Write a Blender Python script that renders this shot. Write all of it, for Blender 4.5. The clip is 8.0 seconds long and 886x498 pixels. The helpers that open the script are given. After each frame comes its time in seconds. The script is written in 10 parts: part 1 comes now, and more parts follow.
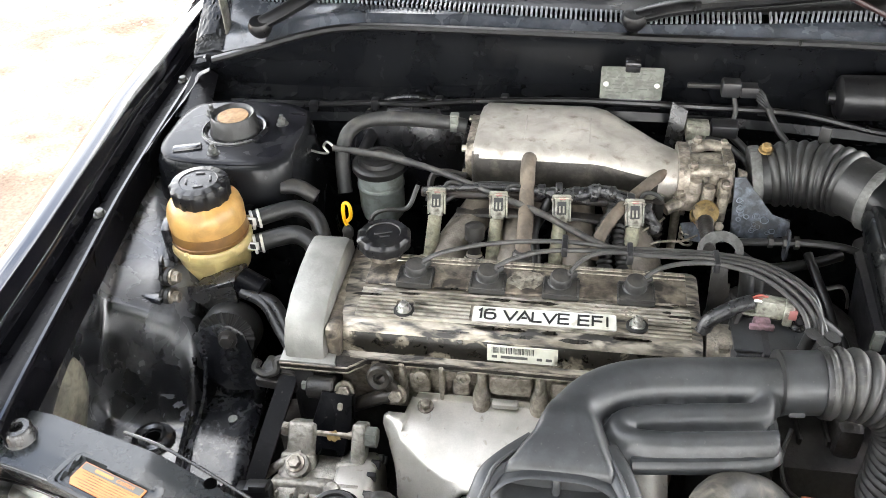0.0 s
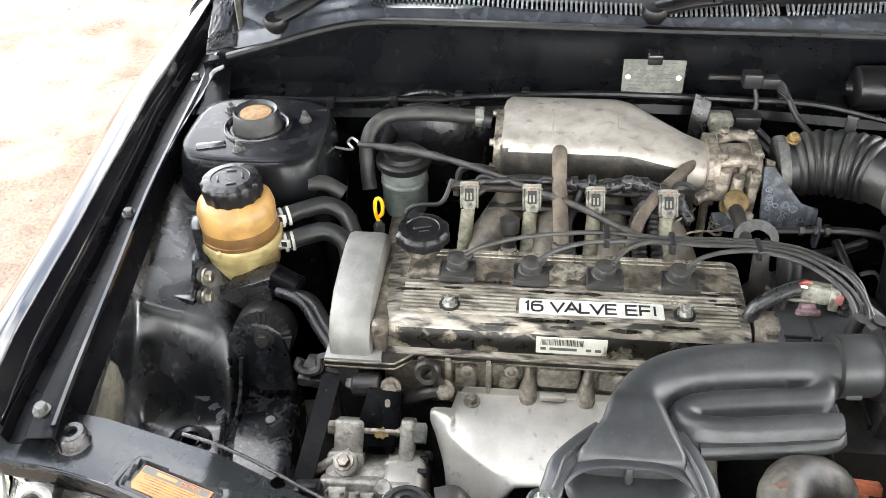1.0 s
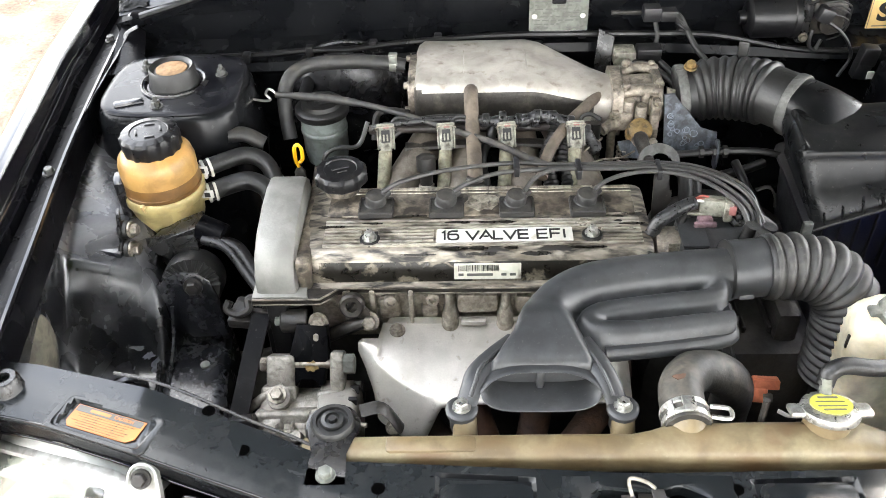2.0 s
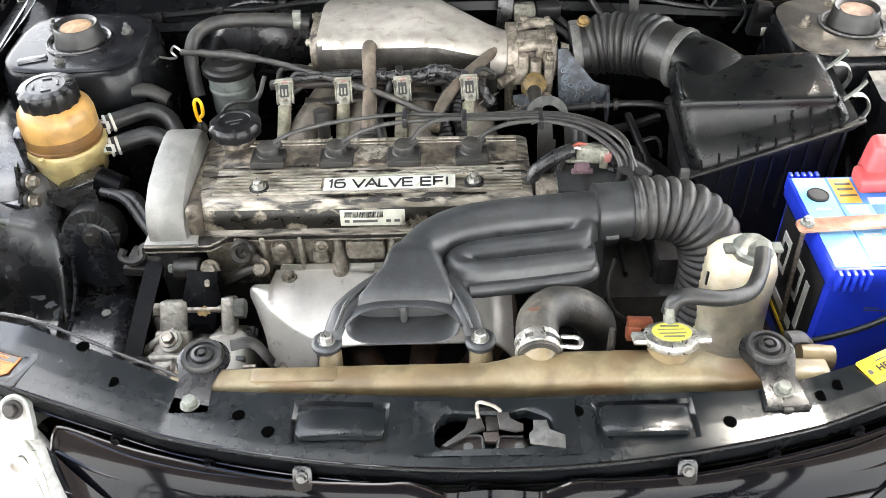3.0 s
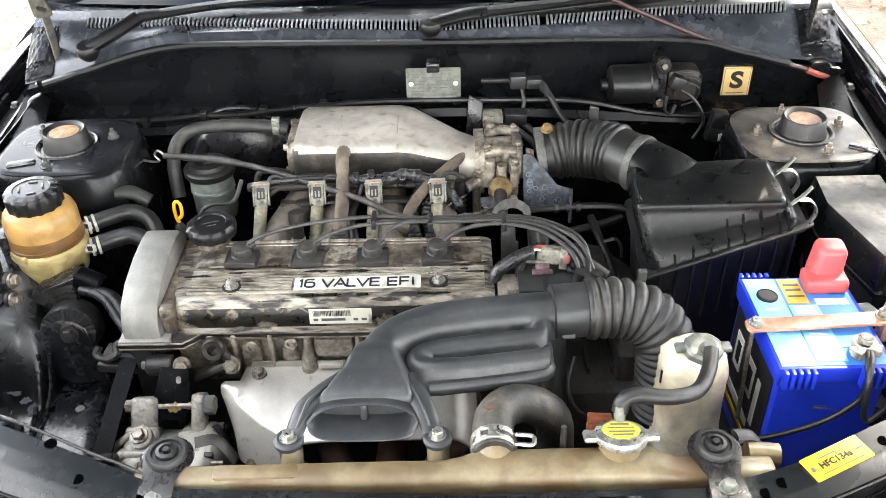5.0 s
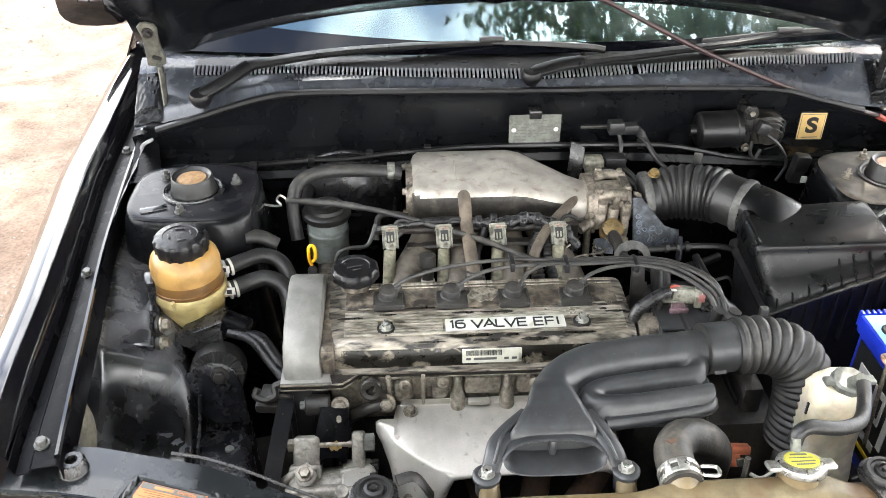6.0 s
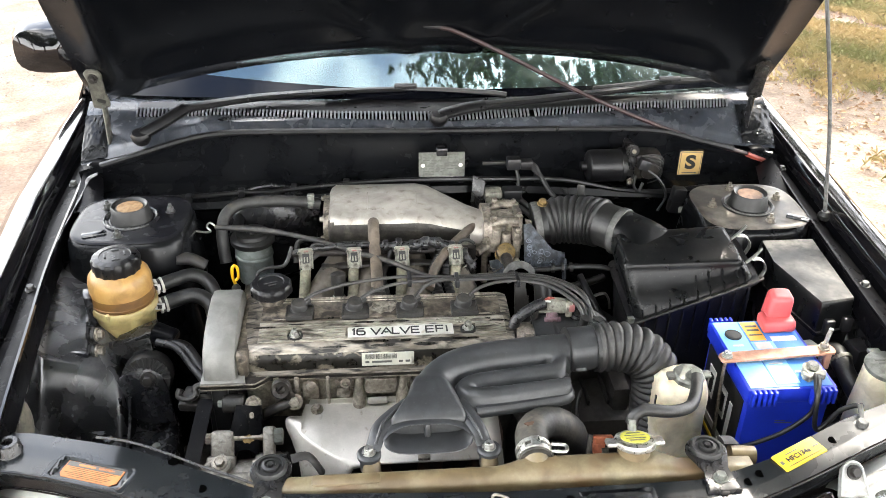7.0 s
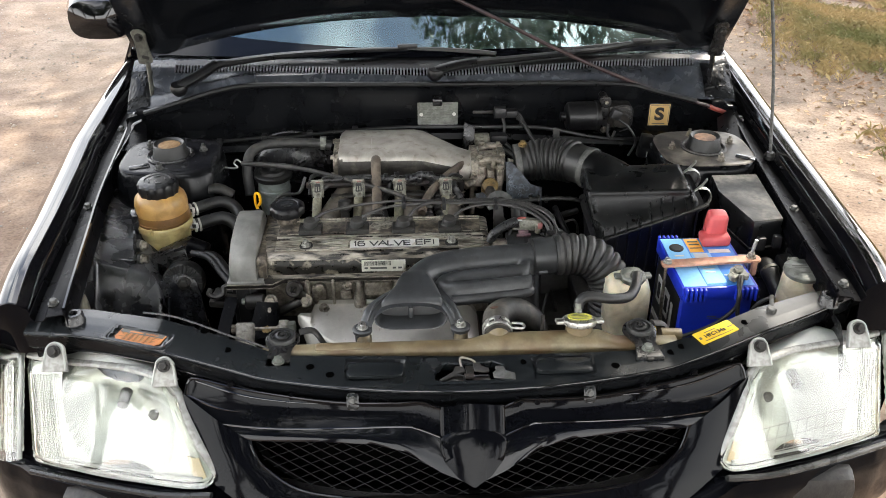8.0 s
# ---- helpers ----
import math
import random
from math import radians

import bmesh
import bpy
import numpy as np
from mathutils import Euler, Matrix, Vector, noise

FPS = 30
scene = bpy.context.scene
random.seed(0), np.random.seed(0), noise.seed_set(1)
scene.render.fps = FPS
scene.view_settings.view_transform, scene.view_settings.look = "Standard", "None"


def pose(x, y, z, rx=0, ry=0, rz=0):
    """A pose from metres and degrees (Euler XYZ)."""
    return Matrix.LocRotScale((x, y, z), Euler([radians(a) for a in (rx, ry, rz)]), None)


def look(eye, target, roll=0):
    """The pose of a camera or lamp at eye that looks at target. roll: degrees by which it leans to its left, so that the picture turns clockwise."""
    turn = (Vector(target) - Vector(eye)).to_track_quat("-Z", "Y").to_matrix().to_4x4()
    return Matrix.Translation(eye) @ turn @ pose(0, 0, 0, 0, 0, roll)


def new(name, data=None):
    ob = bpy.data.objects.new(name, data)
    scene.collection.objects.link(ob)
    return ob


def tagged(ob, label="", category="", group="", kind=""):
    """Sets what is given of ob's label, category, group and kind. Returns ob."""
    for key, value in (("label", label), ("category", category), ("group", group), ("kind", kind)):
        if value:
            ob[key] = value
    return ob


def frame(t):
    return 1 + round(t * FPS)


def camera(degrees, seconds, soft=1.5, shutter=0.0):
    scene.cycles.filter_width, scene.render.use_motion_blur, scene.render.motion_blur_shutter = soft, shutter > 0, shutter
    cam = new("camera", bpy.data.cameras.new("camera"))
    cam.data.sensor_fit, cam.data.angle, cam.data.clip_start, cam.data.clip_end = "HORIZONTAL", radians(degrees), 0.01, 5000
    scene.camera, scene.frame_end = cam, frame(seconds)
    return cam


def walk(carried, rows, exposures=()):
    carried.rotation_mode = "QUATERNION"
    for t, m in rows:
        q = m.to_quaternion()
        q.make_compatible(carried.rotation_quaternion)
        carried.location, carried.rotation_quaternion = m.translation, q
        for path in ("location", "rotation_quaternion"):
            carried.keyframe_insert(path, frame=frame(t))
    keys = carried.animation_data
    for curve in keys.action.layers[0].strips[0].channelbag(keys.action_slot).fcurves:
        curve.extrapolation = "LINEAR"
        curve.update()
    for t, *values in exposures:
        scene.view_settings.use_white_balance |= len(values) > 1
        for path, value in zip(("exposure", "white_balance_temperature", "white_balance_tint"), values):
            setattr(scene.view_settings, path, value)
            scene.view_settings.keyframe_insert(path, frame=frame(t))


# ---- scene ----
from mathutils import geometry
from mathutils.bvhtree import BVHTree

cam = camera(53.7, 8.0, soft=0.8)
PATH = [
    (0, (-0.088, -0.448, 1.394), (-0.376, 1.107, 0.17), -2.6),
    (0.5, (-0.176, -0.451, 1.384), (-0.406, 1.111, 0.157), -1.7),
    (1, (-0.187, -0.462, 1.384), (-0.378, 1.11, 0.162), -1.5),
    (1.5, (-0.166, -0.481, 1.385), (-0.288, 1.086, 0.149), -1.7),
    (1.7, (-0.156, -0.496, 1.383), (-0.251, 1.059, 0.129), -1.9),
    (2.8, (-0.083, -0.564, 1.365), (-0.129, 0.944, 0.052), -2.9),
    (3, (-0.029, -0.571, 1.366), (-0.067, 0.936, 0.052), -2.1),
    (3.5, (0.096, -0.59, 1.365), (0.046, 0.933, 0.069), -0.2),
    (4, (0.156, -0.592, 1.374), (0.07, 0.958, 0.114), 0.1),
    (4.5, (0.151, -0.586, 1.391), (0.049, 1.008, 0.187), -0.7),
    (5, (0.009, -0.595, 1.4), (-0.014, 1.037, 0.246), -1.6),
    (5.2, (-0.08, -0.603, 1.408), (-0.064, 1.042, 0.27), -2.0),
    (6.3, (-0.248, -0.631, 1.478), (-0.131, 1.043, 0.39), 0.8),
    (6.5, (-0.235, -0.641, 1.494), (-0.095, 1.045, 0.427), 1.0),
    (7, (-0.144, -0.799, 1.511), (0.005, 0.918, 0.496), 0.9),
    (7.5, (-0.091, -1.003, 1.516), (0.032, 0.709, 0.49), 0.8),
    (8, (-0.089, -1.081, 1.527), (-0.009, 0.636, 0.505), 0.1),
]
EXPOSURES = [(0, 2.76, 6680, 9), (5.2, 2.70, 6680, 9), (6.5, 2.50, 6680, 9), (7, 2.44, 6680, 9), (7.5, 1.90, 6680, 9), (8, 1.56, 6680, 9)]
walk(cam, [(t, look(eye, target, roll)) for t, eye, target, roll in PATH], EXPOSURES)

# ---- light ----
world = bpy.data.worlds.new("world")
scene.world = world
world.use_nodes = True
wn, wl = world.node_tree.nodes, world.node_tree.links
SUN_EL, SUN_AZ = 55.0, 45.0
sky = wn.new("ShaderNodeTexSky")
sky.sky_type = "NISHITA"
sky.sun_disc = False
sky.sun_elevation = radians(SUN_EL)
sky.sun_rotation = radians(SUN_AZ)
sky.dust_density = 2.0
# broken white cloud over the blue
wtc = wn.new("ShaderNodeTexCoord")
wno = wn.new("ShaderNodeTexNoise")
wno.inputs["Scale"].default_value = 2.6
wno.inputs["Detail"].default_value = 7.0
wra = wn.new("ShaderNodeValToRGB")
wra.color_ramp.elements[0].position = 0.41
wra.color_ramp.elements[1].position = 0.63
wmx = wn.new("ShaderNodeMix")
wmx.data_type = "RGBA"
wl.new(wtc.outputs["Generated"], wno.inputs["Vector"])
wl.new(wno.outputs["Fac"], wra.inputs["Fac"])
# white haze towards the horizon
wsx = wn.new("ShaderNodeSeparateXYZ")
whz = wn.new("ShaderNodeMapRange")
whz.inputs["From Min"].default_value, whz.inputs["From Max"].default_value = 0.15, 0.75
whz.inputs["To Min"].default_value, whz.inputs["To Max"].default_value = 0.85, 0.0
wmax = wn.new("ShaderNodeMath")
wmax.operation = "MAXIMUM"
wl.new(wtc.outputs["Generated"], wsx.inputs["Vector"])
wl.new(wsx.outputs["Z"], whz.inputs["Value"])
wl.new(whz.outputs["Result"], wmax.inputs[0])
wl.new(wra.outputs["Color"], wmax.inputs[1])
wl.new(wmax.outputs[0], wmx.inputs["Factor"])
wl.new(sky.outputs["Color"], wmx.inputs["A"])
wmx.inputs["B"].default_value = (17.5, 17.6, 17.8, 1)
wl.new(wmx.outputs["Result"], wn["Background"].inputs["Color"])
wn["Background"].inputs["Strength"].default_value = 0.15

sun = new("sun", bpy.data.lights.new("sun", "SUN"))
sun.data.energy = 3.1
sun.data.angle = radians(0.55)
sun.data.color = (1.0, 0.95, 0.87)
SUN_DIR = Vector((math.cos(radians(SUN_EL)) * math.sin(radians(SUN_AZ)), math.cos(radians(SUN_EL)) * math.cos(radians(SUN_AZ)), math.sin(radians(SUN_EL))))
sun.matrix_world = look(SUN_DIR * 10, (0, 0, 0))


# ---- materials ----
def surface(name, a, b=None, rough=(0.4, 0.6), metal=0.0, big=9.0, fine=160.0, bump=0.15, dust=0.0, dust_col=(0.33, 0.29, 0.23), grime=0.0,
            grime_col=(0.012, 0.010, 0.008), edge=(0.42, 0.62), sss=0.0, spec=0.5, dscale=14.0, gscale=0.0, stretch=None, smear=False, mottle=None, pale_end=None):
    """Two-scale colour, broken gloss, fine relief; settled dust on upper faces and streaks of grime where asked."""
    m = bpy.data.materials.new(name)
    m.use_nodes = True
    n, l = m.node_tree.nodes, m.node_tree.links
    p = n["Principled BSDF"]
    tc = n.new("ShaderNodeTexCoord")
    coord = tc.outputs["Object"]
    if stretch:
        vm = n.new("ShaderNodeVectorMath")
        vm.operation = "MULTIPLY"
        vm.inputs[1].default_value = stretch
        l.new(coord, vm.inputs[0])
        coord = vm.outputs["Vector"]

    def tex(scale, detail=5.0, dist=0.0):
        t = n.new("ShaderNodeTexNoise")
        t.inputs["Scale"].default_value = scale
        t.inputs["Detail"].default_value = detail
        t.inputs["Distortion"].default_value = dist
        l.new(coord, t.inputs["Vector"])
        return t.outputs["Fac"]

    def ramp(src, lo, hi, c0=(0, 0, 0, 1), c1=(1, 1, 1, 1)):
        r = n.new("ShaderNodeValToRGB")
        r.color_ramp.elements[0].position, r.color_ramp.elements[1].position = lo, hi
        r.color_ramp.elements[0].color, r.color_ramp.elements[1].color = c0, c1
        l.new(src, r.inputs["Fac"])
        return r.outputs["Color"]

    def mix(fac, x, y):
        k = n.new("ShaderNodeMix")
        k.data_type = "RGBA"
        l.new(fac, k.inputs["Factor"])
        for s, v in (("A", x), ("B", y)):
            if isinstance(v, tuple):
                k.inputs[s].default_value = (*v[:3], 1)
            else:
                l.new(v, k.inputs[s])
        return k.outputs["Result"]

    b = b or tuple(c * 0.7 for c in a)
    f_big, f_fine = tex(big, 6.0, 0.4), tex(fine, 4.0)
    col = ramp(f_big, edge[0], edge[1], (*a, 1), (*b, 1))
    col = mix(ramp(f_fine, 0.35, 0.75, (0, 0, 0, 1), (0.35, 0.35, 0.35, 1)), col, tuple(c * 0.75 for c in a))
    mottle = (0.5 if bump >= 0.05 else 0.0) if mottle is None else mottle
    if mottle:
        dk = n.new("ShaderNodeMix")
        dk.data_type, dk.blend_type = "RGBA", "MULTIPLY"
        l.new(ramp(tex(max(30.0, big * 3.5), 11.0, 0.5), 0.42, 0.60, (0, 0, 0, 1), (mottle, mottle, mottle, 1)), dk.inputs["Factor"])
        l.new(col, dk.inputs["A"])
        dk.inputs["B"].default_value = (0.42, 0.40, 0.37, 1)
        col = dk.outputs["Result"]
        lt = n.new("ShaderNodeMix")
        lt.data_type, lt.blend_type = "RGBA", "ADD"
        l.new(ramp(tex(260.0, 3.0), 0.66, 0.74, (0, 0, 0, 1), (mottle, mottle, mottle, 1)), lt.inputs["Factor"])
        l.new(col, lt.inputs["A"])
        lt.inputs["B"].default_value = (0.05, 0.046, 0.040, 1)
        col = lt.outputs["Result"]
    rgh = n.new("ShaderNodeMapRange")
    rgh.inputs["To Min"].default_value, rgh.inputs["To Max"].default_value = rough
    rgh.inputs["From Min"].default_value, rgh.inputs["From Max"].default_value = 0.3, 0.7
    l.new(tex(big * 2.3, 7.0, 0.8), rgh.inputs["Value"])
    rout, mout = rgh.outputs["Result"], None
    masks = []
    if grime:
        g = ramp(tex(gscale or big * 1.7, 9.0, 0.3), 0.65 - 0.36 * grime, 0.79 - 0.28 * grime)
        col = mix(g, col, grime_col)
        masks.append((g, 0.45))
    if dust:
        geo = n.new("ShaderNodeNewGeometry")
        sep = n.new("ShaderNodeSeparateXYZ")
        l.new(geo.outputs["Normal"], sep.inputs["Vector"])
        up = n.new("ShaderNodeMapRange")
        up.inputs["From Min"].default_value, up.inputs["From Max"].default_value = -0.2, 0.95
        l.new(sep.outputs["Z"], up.inputs["Value"])
        k = n.new("ShaderNodeMath")
        k.operation = "MULTIPLY"
        l.new(up.outputs["Result"], k.inputs[0])
        k0 = n.new("ShaderNodeMath")
        k0.operation = "MULTIPLY"
        l.new(ramp(tex(dscale, 3.0 if smear else 8.0, 0.6), 0.44 if smear else 0.38, 0.72 if smear else 0.70), k0.inputs[0])
        if smear:
            k0.inputs[1].default_value = 1.0
        else:
            l.new(ramp(tex(dscale * 7, 8.0, 0.3), 0.36, 0.66), k0.inputs[1])
        l.new(k0.outputs[0], k.inputs[1])
        k2 = n.new("ShaderNodeMath")
        k2.operation = "MULTIPLY"
        l.new(k.outputs[0], k2.inputs[0])
        k2.inputs[1].default_value = dust
        col = mix(k2.outputs[0], col, dust_col)
        masks.append((k2.outputs[0], 0.9))
    if pale_end:
        # glare and dusty wear coloured in towards the panel's end, from x to x
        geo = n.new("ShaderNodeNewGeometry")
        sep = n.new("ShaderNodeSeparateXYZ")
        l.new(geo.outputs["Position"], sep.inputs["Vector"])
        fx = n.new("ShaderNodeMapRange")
        fx.inputs["From Min"].default_value, fx.inputs["From Max"].default_value, fx.inputs["To Max"].default_value = pale_end[0], pale_end[1], pale_end[2]
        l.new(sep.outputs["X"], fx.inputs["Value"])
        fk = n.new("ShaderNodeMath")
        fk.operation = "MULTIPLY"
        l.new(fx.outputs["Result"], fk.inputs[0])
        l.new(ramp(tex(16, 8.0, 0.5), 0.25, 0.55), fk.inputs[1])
        col = mix(fk.outputs[0], col, pale_end[3])
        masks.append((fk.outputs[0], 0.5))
    for g, to in masks:
        k = n.new("ShaderNodeMix")
        k.data_type = "FLOAT"
        l.new(g, k.inputs["Factor"])
        l.new(rout, k.inputs["A"])
        k.inputs["B"].default_value = to
        rout = k.outputs["Result"]
    if metal:
        p.inputs["Metallic"].default_value = metal
        for g, to in masks:
            k = n.new("ShaderNodeMix")
            k.data_type = "FLOAT"
            l.new(g, k.inputs["Factor"])
            if mout is None:
                k.inputs["A"].default_value = metal
            else:
                l.new(mout, k.inputs["A"])
            k.inputs["B"].default_value = 0.0
            mout = k.outputs["Result"]
        if mout is not None:
            l.new(mout, p.inputs["Metallic"])
    l.new(col, p.inputs["Base Color"])
    l.new(rout, p.inputs["Roughness"])
    p.inputs["Specular IOR Level"].default_value = spec
    if sss:
        p.inputs["Subsurface Weight"].default_value = sss
        p.inputs["Subsurface Radius"].default_value = (0.02, 0.012, 0.006)
        p.inputs["Subsurface Scale"].default_value = 0.5
    if bump:
        bp = n.new("ShaderNodeBump")
        bp.inputs["Strength"].default_value = bump
        bp.inputs["Distance"].default_value = 0.002
        l.new(f_fine, bp.inputs["Height"])
        l.new(bp.outputs["Normal"], p.inputs["Normal"])
    return m


M = {}
M["paint"] = surface("black_paint", (0.0025, 0.0025, 0.0035), (0.004, 0.004, 0.005), (0.03, 0.09), big=4, bump=0.0, dust=0.01, fine=400, spec=0.5)
# body paint again, reflections raised so the fender edge reads bright
M["fenderpaint"] = surface("gloss_black_fender_paint", (0.0025, 0.0025, 0.0035), (0.004, 0.004, 0.005), (0.03, 0.10), big=4, bump=0.0, dust=0.03, fine=400, spec=0.8)
# body paint again, reflections cut so the nose stays dark
M["nosepaint"] = surface("low_gloss_nose_paint", (0.0022, 0.0024, 0.0034), (0.0035, 0.0037, 0.0048), (0.03, 0.08), big=4, bump=0.0, dust=0.0, fine=400, spec=0.10)
M["wingpaint"] = surface("glossy_blue_black_paint", (0.0022, 0.0025, 0.0040), (0.0035, 0.0038, 0.0055), (0.03, 0.08), big=4, bump=0.0, dust=0.0, fine=400, spec=0.22)
M["bay"] = surface("bay_paint", (0.010, 0.010, 0.012), (0.018, 0.018, 0.020), (0.11, 0.34), big=14, bump=0.06, dust=0.12, dust_col=(0.22, 0.21, 0.19), fine=220)
M["baydust"] = surface("dusty_bay_paint", (0.008, 0.009, 0.012), (0.014, 0.015, 0.019), (0.12, 0.26), big=14, bump=0.03, dust=0.55, dust_col=(0.24, 0.24, 0.24), fine=260, dscale=9, smear=True)
M["bayclean"] = surface("dark_bay_paint", (0.0042, 0.0046, 0.0055), (0.0075, 0.008, 0.009), (0.14, 0.30), big=14, bump=0.04, dust=0.02, dust_col=(0.22, 0.21, 0.19), fine=220, spec=0.18)
M["towerdust"] = surface("sun_bleached_tower_top", (0.15, 0.132, 0.108), (0.055, 0.048, 0.040), (0.4, 0.6), big=17, bump=0.06, grime=0.60, grime_col=(0.030, 0.026, 0.022), fine=220, gscale=26)
M["scuffed"] = surface("scuffed_black_paint", (0.005, 0.005, 0.007), (0.012, 0.012, 0.014), (0.14, 0.26), big=18, bump=0.02, dust=0.09, dust_col=(0.30, 0.30, 0.30), fine=260, dscale=13, smear=True, spec=0.14)
# pale noise patches stand for sky highlights, with a little dust over them
M["apronpaint"] = surface("smooth_wheelhouse_paint", (0.008, 0.0085, 0.010), (0.11, 0.11, 0.114), (0.18, 0.32), big=13, edge=(0.46, 0.70), bump=0.015, dust=0.10, dust_col=(0.26, 0.26, 0.26), fine=260, dscale=8, smear=True, spec=0.95)
M["legpaint"] = surface("glossy_leg_paint", (0.006, 0.0065, 0.008), (0.012, 0.0125, 0.015), (0.14, 0.30), big=16, bump=0.03, dust=0.30, dust_col=(0.26, 0.26, 0.27), fine=260, dscale=24, spec=0.5)
M["flake"] = surface("flaked_primer", (0.16, 0.165, 0.18), (0.05, 0.052, 0.06), (0.4, 0.6), big=60, bump=0.1, fine=300)
M["wornedge"] = surface("bare_worn_edge", (0.14, 0.135, 0.13), (0.03, 0.03, 0.03), (0.4, 0.6), big=40, bump=0.1, fine=300)
M["lidplastic"] = surface("satin_lid_plastic", (0.004, 0.0045, 0.005), (0.006, 0.0065, 0.007), (0.24, 0.36), big=12, bump=0.05, spec=0.22, dust=0.04, dust_col=(0.30, 0.28, 0.25), fine=300, dscale=16)
M["dullgrey"] = surface("dull_grey_steel", (0.11, 0.11, 0.105), (0.07, 0.07, 0.066), (0.5, 0.7), metal=0.3, big=50, bump=0.15, grime=0.2, fine=400, gscale=90)
M["soot"] = surface("sooty_black_steel", (0.014, 0.014, 0.015), (0.016, 0.015, 0.014), (0.18, 0.36), big=26, bump=0.12, dust=0.10, dust_col=(0.25, 0.23, 0.20), fine=260, dscale=20)
M["hinge"] = surface("dull_grey_hinge", (0.135, 0.135, 0.115), (0.07, 0.07, 0.06), (0.45, 0.6), metal=0.2, big=40, bump=0.1, grime=0.15, fine=300, gscale=80)
M["brownrust"] = surface("brown_rust_disc", (0.20, 0.10, 0.05), (0.12, 0.06, 0.035), (0.5, 0.7), big=40, bump=0.2, fine=300)
M["headcast"] = surface("stained_head_casting", (0.42, 0.38, 0.32), (0.25, 0.22, 0.18), (0.4, 0.6), metal=0.45, big=45, bump=0.4, grime=0.25, grime_col=(0.09, 0.07, 0.05), fine=420, gscale=80)
M["oilblack"] = surface("oil_black_casting", (0.016, 0.014, 0.012), (0.05, 0.043, 0.035), (0.28, 0.5), metal=0.2, big=50, bump=0.3, fine=300)
M["oilgrey"] = surface("oily_grey_casting", (0.045, 0.042, 0.04), (0.025, 0.023, 0.022), (0.35, 0.6), metal=0.2, big=30, bump=0.3, grime=0.3, grime_col=(0.02, 0.017, 0.014), fine=260)
M["dustyhose"] = surface("dusty_worn_hose", (0.012, 0.012, 0.012), (0.05, 0.045, 0.038), (0.4, 0.65), big=24, bump=0.2, dust=0.75, dust_col=(0.27, 0.24, 0.19), fine=260, dscale=12)
M["runner"] = surface("dusty_runner_casting", (0.20, 0.175, 0.145), (0.11, 0.095, 0.075), (0.4, 0.6), metal=0.35, big=20, bump=0.3, grime=0.45, grime_col=(0.07, 0.055, 0.04), fine=420, gscale=30)
M["rustdark"] = surface("dark_rusty_steel", (0.04, 0.03, 0.026), (0.022, 0.019, 0.018), (0.45, 0.65), metal=0.2, big=40, bump=0.25, fine=300)
M["creamdull"] = surface("aged_cream_plastic", (0.25, 0.235, 0.165), (0.17, 0.16, 0.11), (0.4, 0.55), big=50, bump=0.08, grime=0.22, grime_col=(0.06, 0.05, 0.035), fine=300, gscale=90)
M["pinkgrey"] = surface("dusty_pink_plastic", (0.24, 0.15, 0.17), (0.15, 0.10, 0.11), (0.45, 0.6), bump=0.05, big=60)
M["pinkdull"] = surface("faded_red_plastic_tip", (0.26, 0.10, 0.09), (0.2, 0.07, 0.065), (0.4, 0.6), bump=0.02)
M["hoodpaint"] = surface("bonnet_underside_paint", (0.0025, 0.003, 0.004), (0.004, 0.0045, 0.0055), (0.16, 0.28), big=14, bump=0.02, dust=0.01, dust_col=(0.22, 0.21, 0.19), fine=220, spec=0.28)
# near-zero black that puts the dark of holes and openings into colour
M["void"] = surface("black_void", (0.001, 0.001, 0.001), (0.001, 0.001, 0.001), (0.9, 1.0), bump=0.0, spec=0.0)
M["railblack"] = surface("dull_black_rail_paint", (0.0020, 0.0021, 0.0029), (0.003, 0.003, 0.004), (0.24, 0.36), big=14, bump=0.06, dust=0.03, dust_col=(0.2, 0.19, 0.18), fine=220, spec=0.05)
M["capyellow"] = surface("faded_yellow_disc", (0.50, 0.47, 0.06), (0.42, 0.40, 0.07), (0.4, 0.6), big=40, bump=0.02)
M["tandisc"] = surface("tan_rusty_disc", (0.36, 0.22, 0.10), (0.28, 0.15, 0.06), (0.45, 0.65), big=60, bump=0.1, fine=300)
M["beige"] = surface("beige_gap_glow", (0.20, 0.185, 0.14), (0.06, 0.056, 0.045), (0.6, 0.8), big=26, bump=0.15)
M["dustlid"] = surface("dusty_lid", (0.018, 0.018, 0.018), (0.035, 0.034, 0.032), (0.42, 0.6), big=14, bump=0.1, dust=0.62, dust_col=(0.25, 0.235, 0.21), fine=180, dscale=11, spec=0.3)
# its pale end carries glare as well as dusty wear in the colour
M["support"] = surface("support_paint", (0.008, 0.0095, 0.0105), (0.012, 0.014, 0.0155), (0.16, 0.30), big=7, bump=0.04, dust=0.035, dust_col=(0.28, 0.26, 0.24), fine=240, spec=0.4, pale_end=(0.34, 0.50, 0.42, (0.19, 0.18, 0.165)))
M["plastic"] = surface("black_plastic", (0.010, 0.010, 0.0115), (0.015, 0.015, 0.016), (0.34, 0.52), big=14, bump=0.18, dust=0.06, fine=300)
M["plasticblack"] = surface("deep_black_rubber", (0.005, 0.005, 0.006), (0.009, 0.009, 0.010), (0.25, 0.45), big=20, bump=0.1, dust=0.04, fine=260, spec=0.35)
M["duct"] = surface("grey_black_plastic", (0.024, 0.0255, 0.027), (0.034, 0.0355, 0.037), (0.36, 0.46), big=14, bump=0.06, dust=0.07, dust_col=(0.2, 0.19, 0.18), fine=350)
